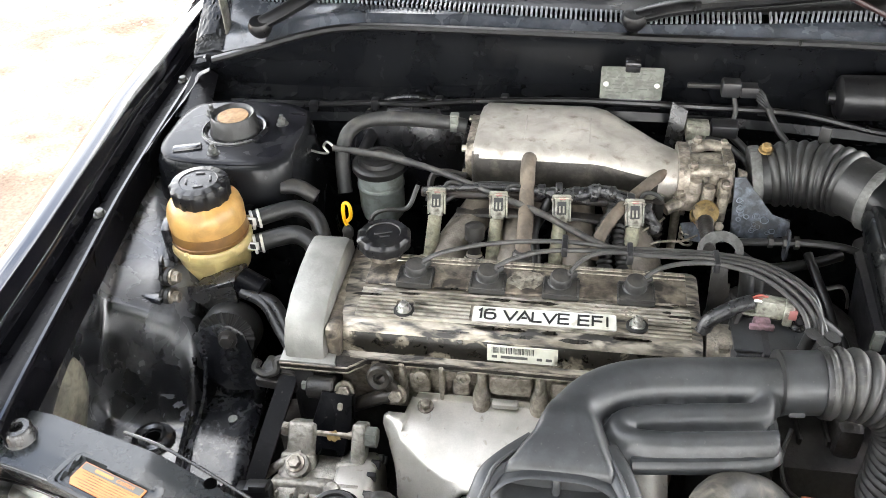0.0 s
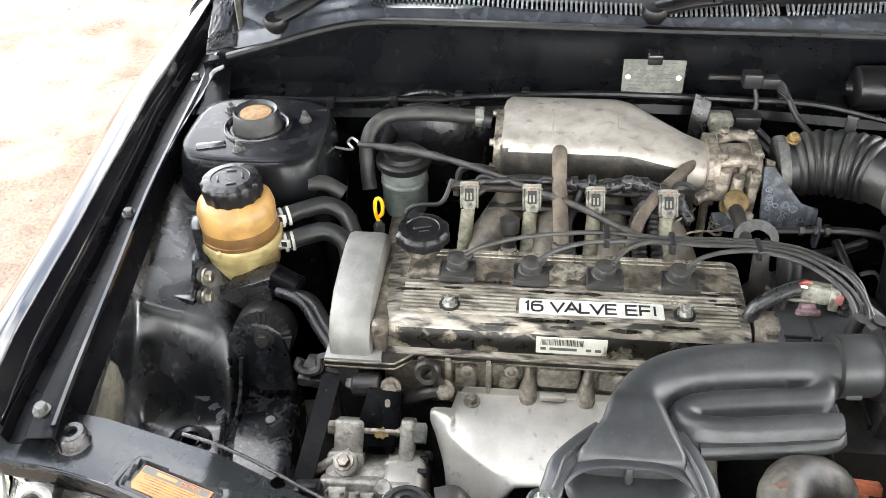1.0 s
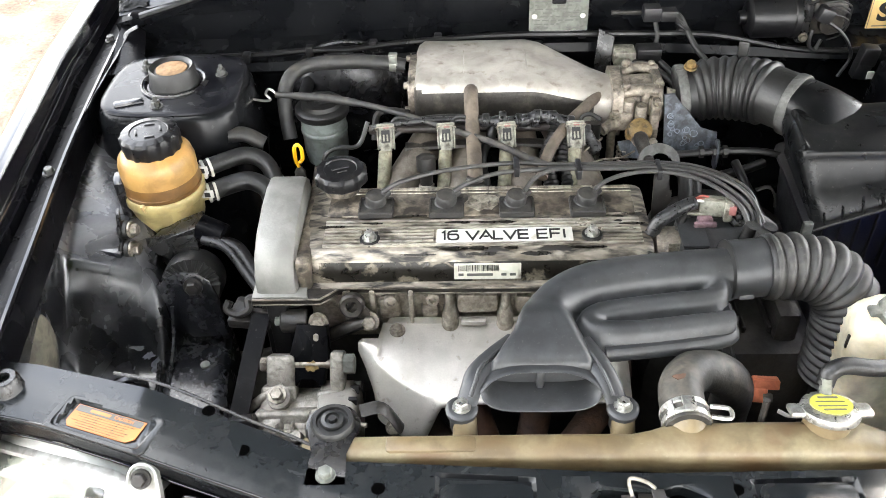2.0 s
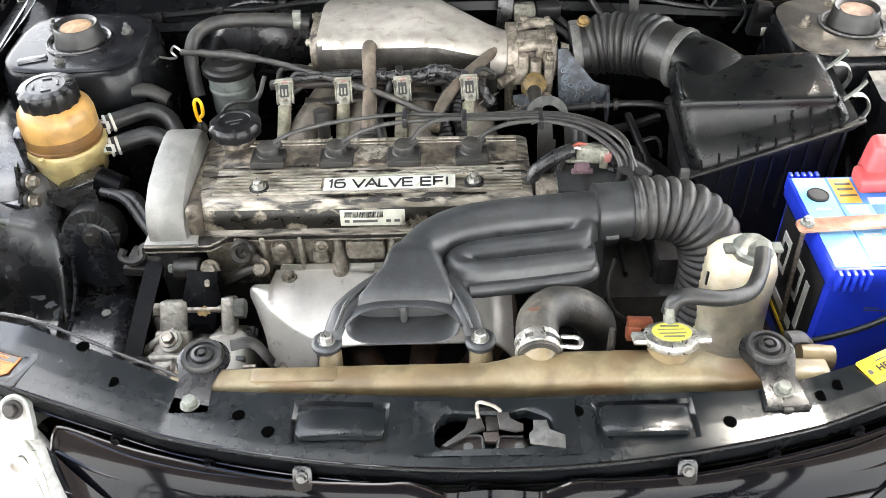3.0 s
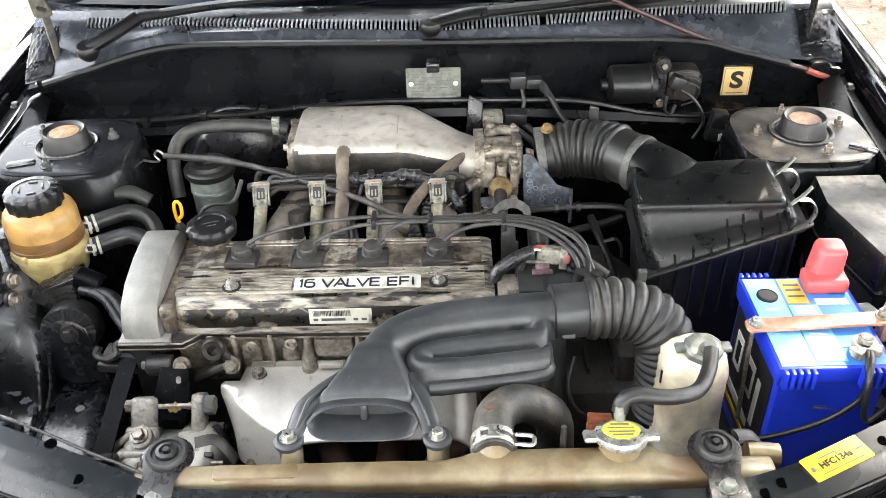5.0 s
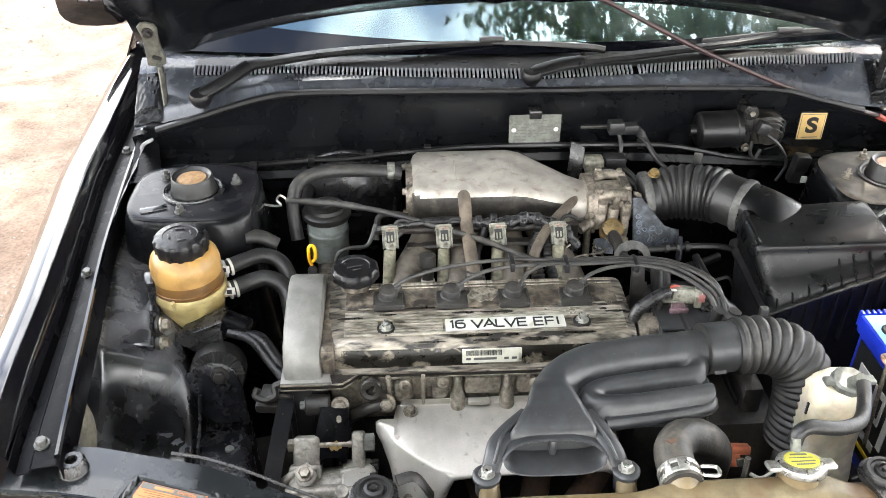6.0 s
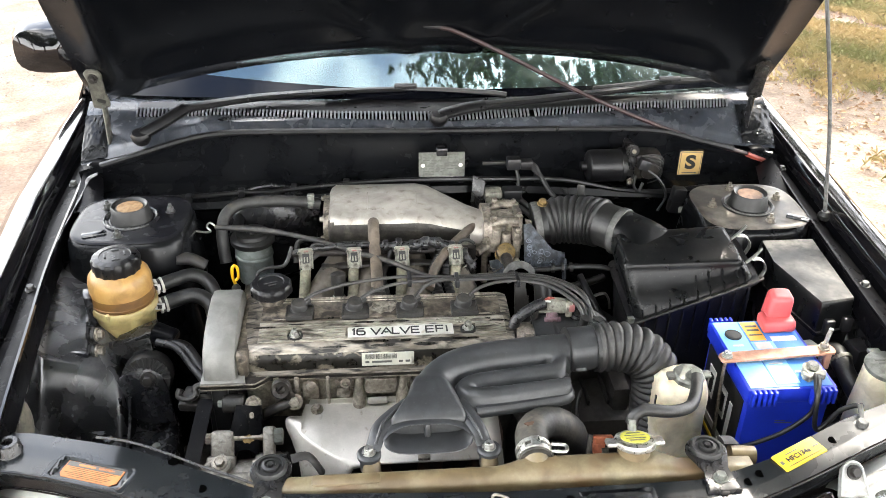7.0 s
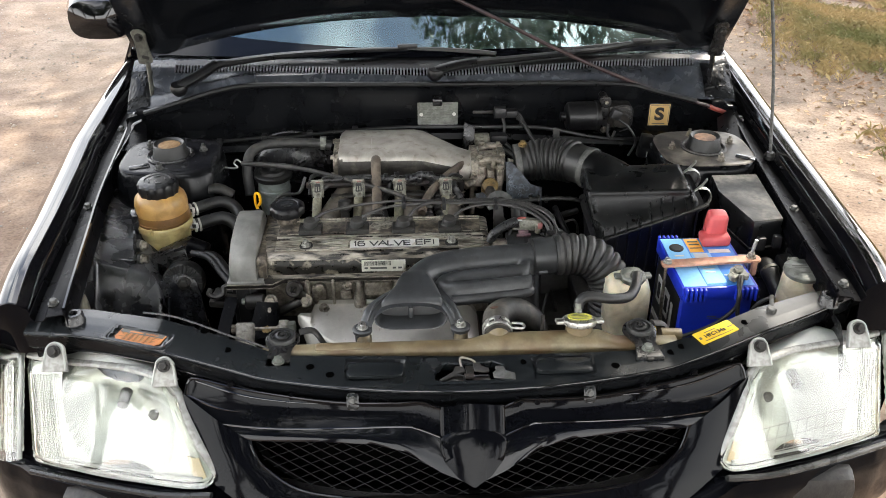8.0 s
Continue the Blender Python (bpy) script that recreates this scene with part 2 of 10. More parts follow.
M["rubber"] = surface("black_rubber", (0.009, 0.009, 0.009), (0.016, 0.016, 0.015), (0.34, 0.54), big=22, bump=0.22, dust=0.06, dust_col=(0.20, 0.18, 0.15), fine=260)
M["bellows"] = surface("dusty_ribbed_plastic", (0.014, 0.014, 0.015), (0.026, 0.025, 0.024), (0.42, 0.6), big=26, bump=0.1, dust=0.22, dust_col=(0.22, 0.20, 0.17), fine=260, dscale=18)
M["tape"] = surface("wrinkled_black_tape", (0.014, 0.014, 0.015), (0.05, 0.05, 0.052), (0.22, 0.42), big=80, bump=0.6, edge=(0.5, 0.68), fine=160)
M["lead"] = surface("dark_grey_lead", (0.020, 0.020, 0.020), (0.032, 0.031, 0.030), (0.38, 0.55), big=30, bump=0.05, dust=0.10, fine=260)
M["greyrubber"] = surface("dusty_grey_rubber", (0.013, 0.013, 0.013), (0.026, 0.025, 0.024), (0.42, 0.66), big=30, bump=0.2, dust=0.25, fine=260)
M["brownhose"] = surface("dusty_brown_rubber", (0.125, 0.098, 0.072), (0.08, 0.064, 0.05), (0.6, 0.85), big=25, bump=0.2, fine=300)
M["alloy"] = surface("cast_aluminium", (0.46, 0.43, 0.385), (0.33, 0.305, 0.27), (0.42, 0.58), metal=0.55, big=16, bump=0.14, grime=0.16, grime_col=(0.16, 0.13, 0.10), fine=520, gscale=60, mottle=0.25)
M["plenumdark"] = surface("shaded_cast_aluminium", (0.035, 0.032, 0.028), (0.09, 0.08, 0.068), (0.4, 0.6), metal=0.4, big=30, bump=0.3, edge=(0.50, 0.66), fine=380)
M["alloydirty"] = surface("dirty_cast_aluminium", (0.34, 0.30, 0.25), (0.17, 0.15, 0.12), (0.4, 0.66), metal=0.6, big=45, bump=0.5, grime=0.42, grime_col=(0.035, 0.028, 0.02), fine=380, gscale=70)
M["cover"] = surface("sooty_valve_cover", (0.40, 0.36, 0.30), (0.20, 0.175, 0.14), (0.28, 0.48), metal=0.55, big=30, bump=0.15, grime=0.60, grime_col=(0.012, 0.010, 0.008), fine=340, gscale=85, stretch=(0.4, 1.3, 0.9))
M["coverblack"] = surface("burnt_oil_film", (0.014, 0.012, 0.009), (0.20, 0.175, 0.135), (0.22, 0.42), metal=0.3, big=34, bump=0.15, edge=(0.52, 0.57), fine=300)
M["bare"] = surface("bare_scraped_alloy", (0.46, 0.42, 0.35), (0.20, 0.175, 0.14), (0.3, 0.5), metal=0.5, big=70, bump=0.3, grime=0.35, grime_col=(0.06, 0.05, 0.04), fine=300, gscale=160)
M["covertop"] = surface("oily_valve_cover_top", (0.30, 0.26, 0.205), (0.12, 0.10, 0.08), (0.3, 0.5), metal=0.4, big=34, bump=0.2, grime=0.62, grime_col=(0.018, 0.014, 0.011), fine=300, gscale=55)
M["timing"] = surface("matt_silver_cover", (0.235, 0.23, 0.212), (0.165, 0.162, 0.148), (0.42, 0.58), metal=0.45, big=18, bump=0.14, grime=0.12, grime_col=(0.13, 0.12, 0.10), fine=420, gscale=50, mottle=0.2)
M["shield"] = surface("heat_shield_steel", (0.52, 0.495, 0.45), (0.42, 0.395, 0.35), (0.34, 0.48), metal=0.6, big=14, bump=0.06, grime=0.10, grime_col=(0.24, 0.21, 0.17), fine=500, gscale=90, mottle=0.12)
M["steel"] = surface("zinc_steel", (0.34, 0.31, 0.26), (0.20, 0.17, 0.14), (0.32, 0.55), metal=0.75, big=60, bump=0.15, grime=0.35, grime_col=(0.06, 0.045, 0.03), fine=500, gscale=120)
M["bright"] = surface("bright_zinc", (0.55, 0.55, 0.52), (0.42, 0.41, 0.38), (0.24, 0.42), metal=0.85, big=60, bump=0.08, grime=0.12, grime_col=(0.15, 0.13, 0.1), fine=500, gscale=120)
M["dark"] = surface("dark_iron", (0.018, 0.017, 0.016), (0.034, 0.030, 0.027), (0.36, 0.6), metal=0.2, big=22, bump=0.3, dust=0.07, fine=260)
M["rust"] = surface("rusty_iron", (0.10, 0.05, 0.028), (0.05, 0.035, 0.028), (0.6, 0.85), big=22, bump=0.4, fine=260)
M["brass"] = surface("yellow_zinc", (0.27, 0.18, 0.07), (0.18, 0.13, 0.06), (0.45, 0.6), metal=0.4, big=60, bump=0.1, grime=0.3, fine=400, gscale=100)
M["amber"] = surface("amber_plastic", (0.40, 0.235, 0.075), (0.33, 0.19, 0.06), (0.35, 0.5), big=12, bump=0.05, sss=0.25, fine=300)
M["amberdark"] = surface("amber_plastic_fluid", (0.17, 0.085, 0.022), (0.13, 0.065, 0.02), (0.35, 0.5), big=12, bump=0.05, sss=0.15, fine=300)
M["cream"] = surface("cream_plastic", (0.42, 0.34, 0.15), (0.35, 0.28, 0.12), (0.35, 0.5), big=12, bump=0.05, sss=0.2, fine=300)
M["white"] = surface("milky_plastic", (0.70, 0.64, 0.50), (0.60, 0.53, 0.38), (0.32, 0.5), big=10, bump=0.05, sss=0.3, fine=250)
M["greyplastic"] = surface("grey_translucent_plastic", (0.27, 0.30, 0.285), (0.20, 0.225, 0.215), (0.35, 0.5), big=20, bump=0.05, dust=0.15, fine=250)
M["injector"] = surface("pale_connector_plastic", (0.27, 0.265, 0.22), (0.17, 0.165, 0.13), (0.45, 0.6), big=60, bump=0.1, grime=0.35, grime_col=(0.05, 0.04, 0.03), fine=300, gscale=110)
M["tank"] = surface("tan_tank_plastic", (0.145, 0.104, 0.053), (0.20, 0.165, 0.096), (0.34, 0.55), big=11, bump=0.1, grime=0.28, grime_col=(0.11, 0.065, 0.03), fine=240, gscale=14)
M["blue"] = surface("blue_plastic", (0.012, 0.035, 0.48), (0.010, 0.03, 0.42), (0.3, 0.42), big=10, bump=0.04, fine=300, spec=0.5)
M["cyan"] = surface("pale_blue_label", (0.20, 0.48, 0.78), (0.24, 0.53, 0.82), (0.3, 0.4), big=12, bump=0.02)
M["labelblue"] = surface("mid_blue_label", (0.05, 0.20, 0.62), (0.06, 0.24, 0.66), (0.3, 0.4), big=12, bump=0.02)
M["orange"] = surface("orange_label", (0.56, 0.20, 0.06), (0.47, 0.165, 0.05), (0.55, 0.7), big=20, bump=0.02)
M["amberlabel"] = surface("yellow_orange_label", (0.85, 0.42, 0.05), (0.8, 0.36, 0.05), (0.35, 0.5), big=20, bump=0.02)
M["yellow"] = surface("yellow_label", (0.76, 0.50, 0.02), (0.70, 0.44, 0.02), (0.35, 0.5), big=20, bump=0.02, grime=0.03, grime_col=(0.3, 0.25, 0.1))
M["yellowplastic"] = surface("yellow_plastic", (0.80, 0.42, 0.01), (0.75, 0.38, 0.01), (0.3, 0.45), big=20, bump=0.02)
M["copper"] = surface("copper_strap", (0.60, 0.33, 0.23), (0.48, 0.25, 0.17), (0.45, 0.65), metal=0.35, big=18, bump=0.1, fine=300)
M["red"] = surface("faded_red_plastic", (0.50, 0.085, 0.09), (0.42, 0.06, 0.065), (0.35, 0.5), big=20, bump=0.04)
M["pink"] = surface("pink_mark", (0.24, 0.08, 0.14), (0.16, 0.05, 0.09), (0.5, 0.6), big=20, bump=0.02)
M["ink"] = surface("black_ink", (0.012, 0.012, 0.012), None, (0.4, 0.5), big=20, bump=0.0)
M["plate"] = surface("grey_name_plate", (0.19, 0.198, 0.177), (0.135, 0.142, 0.125), (0.35, 0.5), metal=0.4, big=30, bump=0.08, grime=0.2, grime_col=(0.07, 0.07, 0.06), fine=400, gscale=90)
M["plateink"] = surface("plate_ink", (0.10, 0.10, 0.09), None, (0.5, 0.6), bump=0.0)
M["gold"] = surface("tan_sticker", (0.62, 0.42, 0.17), (0.55, 0.37, 0.15), (0.4, 0.5), big=20, bump=0.02)
M["paper"] = surface("white_label", (0.66, 0.65, 0.56), (0.55, 0.53, 0.44), (0.45, 0.6), big=25, bump=0.03, grime=0.08, grime_col=(0.12, 0.1, 0.07))
M["badge"] = surface("white_badge", (0.56, 0.55, 0.52), (0.46, 0.45, 0.39), (0.35, 0.5), big=25, bump=0.02, grime=0.03, grime_col=(0.3, 0.26, 0.16))
M["bluebracket"] = surface("blue_stained_bracket", (0.026, 0.030, 0.038), (0.095, 0.112, 0.135), (0.45, 0.65), big=70, bump=0.25, edge=(0.44, 0.62), fine=300)
M["stain"] = surface("pale_blue_stain", (0.20, 0.23, 0.27), (0.10, 0.12, 0.15), (0.6, 0.8), big=60, bump=0.1)
M["rodred"] = surface("dark_red_rod", (0.035, 0.014, 0.014), (0.022, 0.012, 0.012), (0.35, 0.55), big=20, bump=0.05)
M["rodtip"] = surface("orange_red_tip", (0.34, 0.065, 0.045), None, (0.4, 0.6), big=20, bump=0.05)
M["slat"] = surface("pale_slat_plastic", (0.19, 0.20, 0.22), (0.13, 0.14, 0.155), (0.3, 0.45), big=30, bump=0.05, fine=300)
M["cowl"] = surface("weathered_cowl_plastic", (0.024, 0.028, 0.036), (0.052, 0.059, 0.072), (0.16, 0.32), big=11, bump=0.08, dust=0.10, dust_col=(0.4, 0.4, 0.4), fine=300)
M["housing"] = surface("headlight_shell", (0.40, 0.41, 0.385), (0.30, 0.31, 0.29), (0.3, 0.45), big=9, bump=0.03)
M["tabgrey"] = surface("dull_tab_plastic", (0.40, 0.40, 0.38), (0.30, 0.30, 0.28), (0.35, 0.5), big=30, bump=0.05)
M["reflector"] = surface("hazy_headlight_reflector", (0.50, 0.52, 0.47), (0.36, 0.375, 0.34), (0.28, 0.44), metal=0.65, big=22, bump=0.02)
M["interior"] = surface("dark_interior", (0.005, 0.005, 0.006), (0.008, 0.008, 0.009), (0.7, 0.9), big=4, bump=0.05)
M["greyirn"] = surface("grey_cast_alternator", (0.34, 0.32, 0.28), (0.20, 0.18, 0.155), (0.4, 0.62), metal=0.55, big=40, bump=0.45, grime=0.25, grime_col=(0.06, 0.05, 0.04), fine=360, gscale=60)


def glassy(name, tint, rough, mixg=0.5):
    m = bpy.data.materials.new(name)
    m.use_nodes = True
    n, l = m.node_tree.nodes, m.node_tree.links
    p = n["Principled BSDF"]
    p.inputs["Base Color"].default_value = (*tint, 1)
    p.inputs["Roughness"].default_value = rough
    p.inputs["Transmission Weight"].default_value = mixg
    p.inputs["IOR"].default_value = 1.5
    t = n.new("ShaderNodeTexNoise")
    t.inputs["Scale"].default_value = 30
    r = n.new("ShaderNodeMapRange")
    r.inputs["To Min"].default_value, r.inputs["To Max"].default_value = rough * 0.7, rough * 1.6 + 0.01
    l.new(t.outputs["Fac"], r.inputs["Value"])
    l.new(r.outputs["Result"], p.inputs["Roughness"])
    return m


M["glass"] = glassy("windscreen_glass", (0.72, 0.92, 0.92), 0.015, 1.0)
M["glass"].node_tree.nodes["Principled BSDF"].inputs["IOR"].default_value = 1.85
M["glass"].node_tree.nodes["Principled BSDF"].inputs["Specular Tint"].default_value = (0.84, 1.0, 1.0, 1)
M["lens"] = glassy("headlight_lens", (0.95, 0.96, 0.92), 0.02, 0.985)
M["amberpale"] = surface("faded_amber", (0.62, 0.50, 0.32), (0.55, 0.44, 0.27), (0.3, 0.45), big=20, bump=0.02)
M["mesh"] = surface("worn_mesh", (0.006, 0.006, 0.007), (0.012, 0.012, 0.013), (0.4, 0.6), big=20, bump=0.05, spec=0.2)
M["salmon"] = surface("orange_connector", (0.60, 0.19, 0.10), (0.50, 0.15, 0.08), (0.4, 0.6), big=30, bump=0.05)


def ground_material():
    m = bpy.data.materials.new("dry_dirt")
    m.use_nodes = True
    n, l = m.node_tree.nodes, m.node_tree.links
    p = n["Principled BSDF"]
    p.inputs["Roughness"].default_value = 0.95
    tc = n.new("ShaderNodeTexCoord")

    def tex(s, d, dist=0.0):
        t = n.new("ShaderNodeTexNoise")
        t.inputs["Scale"].default_value, t.inputs["Detail"].default_value, t.inputs["Distortion"].default_value = s, d, dist
        l.new(tc.outputs["Object"], t.inputs["Vector"])
        return t.outputs["Fac"]

    def ramp(src, lo, hi, c0, c1):
        r = n.new("ShaderNodeValToRGB")
        r.color_ramp.elements[0].position, r.color_ramp.elements[1].position = lo, hi
        r.color_ramp.elements[0].color, r.color_ramp.elements[1].color = (*c0, 1), (*c1, 1)
        l.new(src, r.inputs["Fac"])
        return r.outputs["Color"]

    def mult(x, y):
        k = n.new("ShaderNodeMix")
        k.data_type, k.blend_type = "RGBA", "MULTIPLY"
        k.inputs["Factor"].default_value = 1.0
        l.new(x, k.inputs["A"])
        l.new(y, k.inputs["B"])
        return k.outputs["Result"]

    c = ramp(tex(0.9, 7, 0.6), 0.35, 0.65, (0.25, 0.176, 0.128), (0.335, 0.270, 0.214))
    c = mult(c, ramp(tex(7, 8, 0.3), 0.35, 0.62, (0.66, 0.63, 0.60), (1, 1, 1)))
    c = mult(c, ramp(tex(95, 7), 0.36, 0.56, (0.70, 0.68, 0.66), (1, 1, 1)))
    c = mult(c, ramp(tex(2.2, 9, 1.2), 0.40, 0.60, (0.80, 0.76, 0.72), (1, 1, 1)))
    l.new(c, p.inputs["Base Color"])
    b = n.new("ShaderNodeBump")
    b.inputs["Strength"].default_value, b.inputs["Distance"].default_value = 0.5, 0.012
    l.new(tex(40, 9), b.inputs["Height"])
    l.new(b.outputs["Normal"], p.inputs["Normal"])
    return m


M["dirt"] = ground_material()
M["fin"] = surface("dirty_bright_fins", (0.60, 0.56, 0.49), (0.40, 0.365, 0.305), (0.26, 0.42), metal=0.5, big=40, bump=0.05, grime=0.46, grime_col=(0.030, 0.026, 0.019), fine=300, gscale=55, stretch=(0.4, 1, 1))
M["stone"] = surface("pale_gravel", (0.36, 0.31, 0.26), (0.24, 0.21, 0.18), (0.8, 0.95), big=3, bump=0.3)
M["grass"] = surface("dry_grass", (0.42, 0.31, 0.15), (0.16, 0.165, 0.06), (0.7, 0.9), big=2.6, bump=0.0)
M["leaf"] = surface("leaf", (0.055, 0.10, 0.022), (0.035, 0.07, 0.016), (0.45, 0.65), big=0.8, bump=0.0)
M["deadleaf"] = surface("dry_leaf", (0.27, 0.16, 0.09), (0.48, 0.35, 0.21), (0.6, 0.8), big=2, bump=0.0)
M["bark"] = surface("bark", (0.10, 0.075, 0.055), (0.06, 0.045, 0.035), (0.8, 0.95), big=6, bump=0.8, fine=40)


# ---- shaping helpers ----
ORIGIN = {}


def thing(name, at, label, category, group="", kind=""):
    ob = new(name)
    ob.empty_display_size = 0.05
    ob.location = at
    ORIGIN[ob] = Vector(at)
    return tagged(ob, label, category, group, kind)


def part(name, bm, mat, parent=None, label="", smooth=38, category="", group="", kind="", shadow=True):
    """One mesh object out of a bmesh, under a thing or part (or on its own)."""
    bmesh.ops.recalc_face_normals(bm, faces=bm.faces)
    lim = radians(smooth)
    for f in bm.faces:
        f.smooth = True
    for e in bm.edges:
        e.smooth = len(e.link_faces) == 2 and e.calc_face_angle(0) < lim
    co = [v.co for v in bm.verts]
    lo = Vector([min(c[i] for c in co) for i in range(3)])
    hi = Vector([max(c[i] for c in co) for i in range(3)])
    o = Vector(((lo.x + hi.x) / 2, (lo.y + hi.y) / 2, lo.z))
    bmesh.ops.translate(bm, verts=bm.verts, vec=-o)
    me = bpy.data.meshes.new(name)
    bm.to_mesh(me)
    bm.free()
    me.materials.append(M[mat])
    ob = new(name, me)
    ORIGIN[ob] = o
    ob.location = o
    if parent:
        ob.parent = parent
        ob.location = o - ORIGIN[parent]
    ob.visible_shadow = shadow
    return tagged(ob, label, category, group, kind)


def B():
    return bmesh.new()


def V(*a):
    return Vector(a)


def lerp(a, b, t):
    return a + (b - a) * t


def track(table, y):
    """Straight interpolation in a short table of (position, value...)."""
    if y <= table[0][0]:
        return table[0][1:]
    for p, q in zip(table, table[1:]):
        if y <= q[0]:
            k = (y - p[0]) / (q[0] - p[0])
            return tuple(lerp(i, j, k) for i, j in zip(p[1:], q[1:]))
    return table[-1][1:]


def frame_of(axis):
    z = Vector(axis).normalized()
    x = z.cross(V(0, 0, 1) if abs(z.z) < 0.9 else V(1, 0, 0)).normalized()
    return x, z.cross(x), z


def box(bm, c, s, r=0.0, rot=(0, 0, 0), seg=2, taper=1.0):
    m = pose(*c, *rot) @ Matrix.Diagonal((*s, 1))
    vs = bmesh.ops.create_cube(bm, size=1, matrix=m)["verts"]
    if taper != 1.0:
        up = pose(0, 0, 0, *rot) @ V(0, 0, 1)
        for v in vs:
            d = v.co - Vector(c)
            if d.dot(up) > 0:
                h = up * d.dot(up)
                v.co = Vector(c) + h + (d - h) * taper
    if r:
        es = list({e for v in vs for e in v.link_edges})
        bmesh.ops.bevel(bm, geom=es, offset=r, segments=seg, affect="EDGES", profile=0.5)
    return bm


def ring_loft(bm, rings, caps=True, closed=True):
    rows = [[bm.verts.new(p) for p in r] for r in rings]
    n = len(rows[0])
    for a, b in zip(rows, rows[1:]):
        for i in range(n if closed else n - 1):
            bm.faces.new((a[i], a[(i + 1) % n], b[(i + 1) % n], b[i]))
    if caps and closed:
        bm.faces.new(rows[0][::-1])
        bm.faces.new(rows[-1])
    return bm


def lathe(bm, base, axis, prof, seg=28, wob=None):
    """Turned shape: profile of (radius, height) along the axis."""
    x, y, z = frame_of(axis)
    rings = []
    for r, h in prof:
        ring = []
        for i in range(seg):
            a = 2 * math.pi * i / seg
            k = max(r, 1e-5) * (wob(a, h) if wob else 1)
            ring.append(Vector(base) + z * h + (x * math.cos(a) + y * math.sin(a)) * k)
        rings.append(ring)
    return ring_loft(bm, rings)


def cyl(bm, p0, p1, r0, r1=None, seg=18, lip=0.0):
    p0, p1 = Vector(p0), Vector(p1)
    r1 = r0 if r1 is None else r1
    h = (p1 - p0).length
    prof = [(r0, 0), (r1, h)] if not lip else [(r0 - lip, 0), (r0, lip), (r1, h - lip), (r1 - lip, h)]
    return lathe(bm, p0, p1 - p0, prof, seg)


def spline(pts, sub=6):
    p = [Vector(q) for q in pts]
    p = [2 * p[0] - p[1]] + p + [2 * p[-1] - p[-2]]
    out = []
    for i in range(1, len(p) - 2):
        for k in range(sub):
            t = k / sub
            a, b, c, d = p[i - 1:i + 3]
            out.append(0.5 * ((2 * b) + (c - a) * t + (2 * a - 5 * b + 4 * c - d) * t * t + (3 * b - a - 3 * c + d) * t ** 3))
    out.append(p[-2])
    return out


def sweep(bm, pts, r, seg=12, sub=6, rf=None, step=None, flat=1.0):
    """A tube along a smooth line; rf(s) may vary the radius along its length, step resamples it evenly."""
    line = spline(pts, sub)
    if step:
        fine, out, need = spline(pts, 40), [], 0.0
        out, acc = [fine[0]], 0.0
        for a, b in zip(fine, fine[1:]):
            acc += (b - a).length
            if acc >= step:
                out.append(b)
                acc = 0.0
        line = out
    s, rings, up = 0.0, [], None
    for i, q in enumerate(line):
        t = (line[min(i + 1, len(line) - 1)] - line[max(i - 1, 0)]).normalized()
        if up is None:
            up = (V(0, 0, 1) - t * t.z) if abs(t.z) < 0.9 else (V(1, 0, 0) - t * t.x)
        up = (up - t * up.dot(t)).normalized()
        sd = t.cross(up)
        if i:
            s += (q - line[i - 1]).length
        k = rf(s) if rf else r
        rings.append([q + (sd * math.cos(a) + up * math.sin(a) * flat) * k for a in (2 * math.pi * j / seg for j in range(seg))])
    return ring_loft(bm, rings)


def slab(bm, outline, thick, m=None, r=0.0):
    """A flat plate: outline in its own plane, thickness downwards."""
    m = m or Matrix()
    top = [bm.verts.new(m @ V(x, y, 0)) for x, y in outline]
    bot = [bm.verts.new(m @ V(x, y, -thick)) for x, y in outline]
    n = len(top)
    fs = [bm.faces.new(top), bm.faces.new(bot[::-1])]
    for i in range(n):
        bm.faces.new((top[i], bot[i], bot[(i + 1) % n], top[(i + 1) % n]))
    if r:
        bmesh.ops.bevel(bm, geom=list(fs[0].edges), offset=r, segments=2, affect="EDGES", profile=0.5)
    return bm


def sheet(bm, f, nu, nv, thick=0.0):
    """A curved sheet f(u, v) with u, v from 0 to 1."""
    g = [[bm.verts.new(f(i / nu, j / nv)) for j in range(nv + 1)] for i in range(nu + 1)]
    fs = [bm.faces.new((g[i][j], g[i + 1][j], g[i + 1][j + 1], g[i][j + 1])) for i in range(nu) for j in range(nv)]
    if thick:
        bmesh.ops.recalc_face_normals(bm, faces=fs)
        bmesh.ops.solidify(bm, geom=fs, thickness=thick)
    return bm


def oval(c, ex, ey, a, b, n=28, p=2.0):
    """A ring of points: ellipse (p 2) to rounded rectangle (p 5)."""
    c, ex, ey, out = Vector(c), Vector(ex).normalized(), Vector(ey).normalized(), []
    for i in range(n):
        t = 2 * math.pi * i / n
        cs, sn = math.cos(t), math.sin(t)
        out.append(c + ex * (a * math.copysign(abs(cs) ** (2 / p), cs)) + ey * (b * math.copysign(abs(sn) ** (2 / p), sn)))
    return out


def rrect(w, h, r, n=5):
    out = []
    for cx, cy, a0 in ((w / 2 - r, h / 2 - r, 0), (-w / 2 + r, h / 2 - r, 90), (-w / 2 + r, -h / 2 + r, 180), (w / 2 - r, -h / 2 + r, 270)):
        for i in range(n + 1):
            a = radians(a0 + 90 * i / n)
            out.append((cx + r * math.cos(a), cy + r * math.sin(a)))
    return out


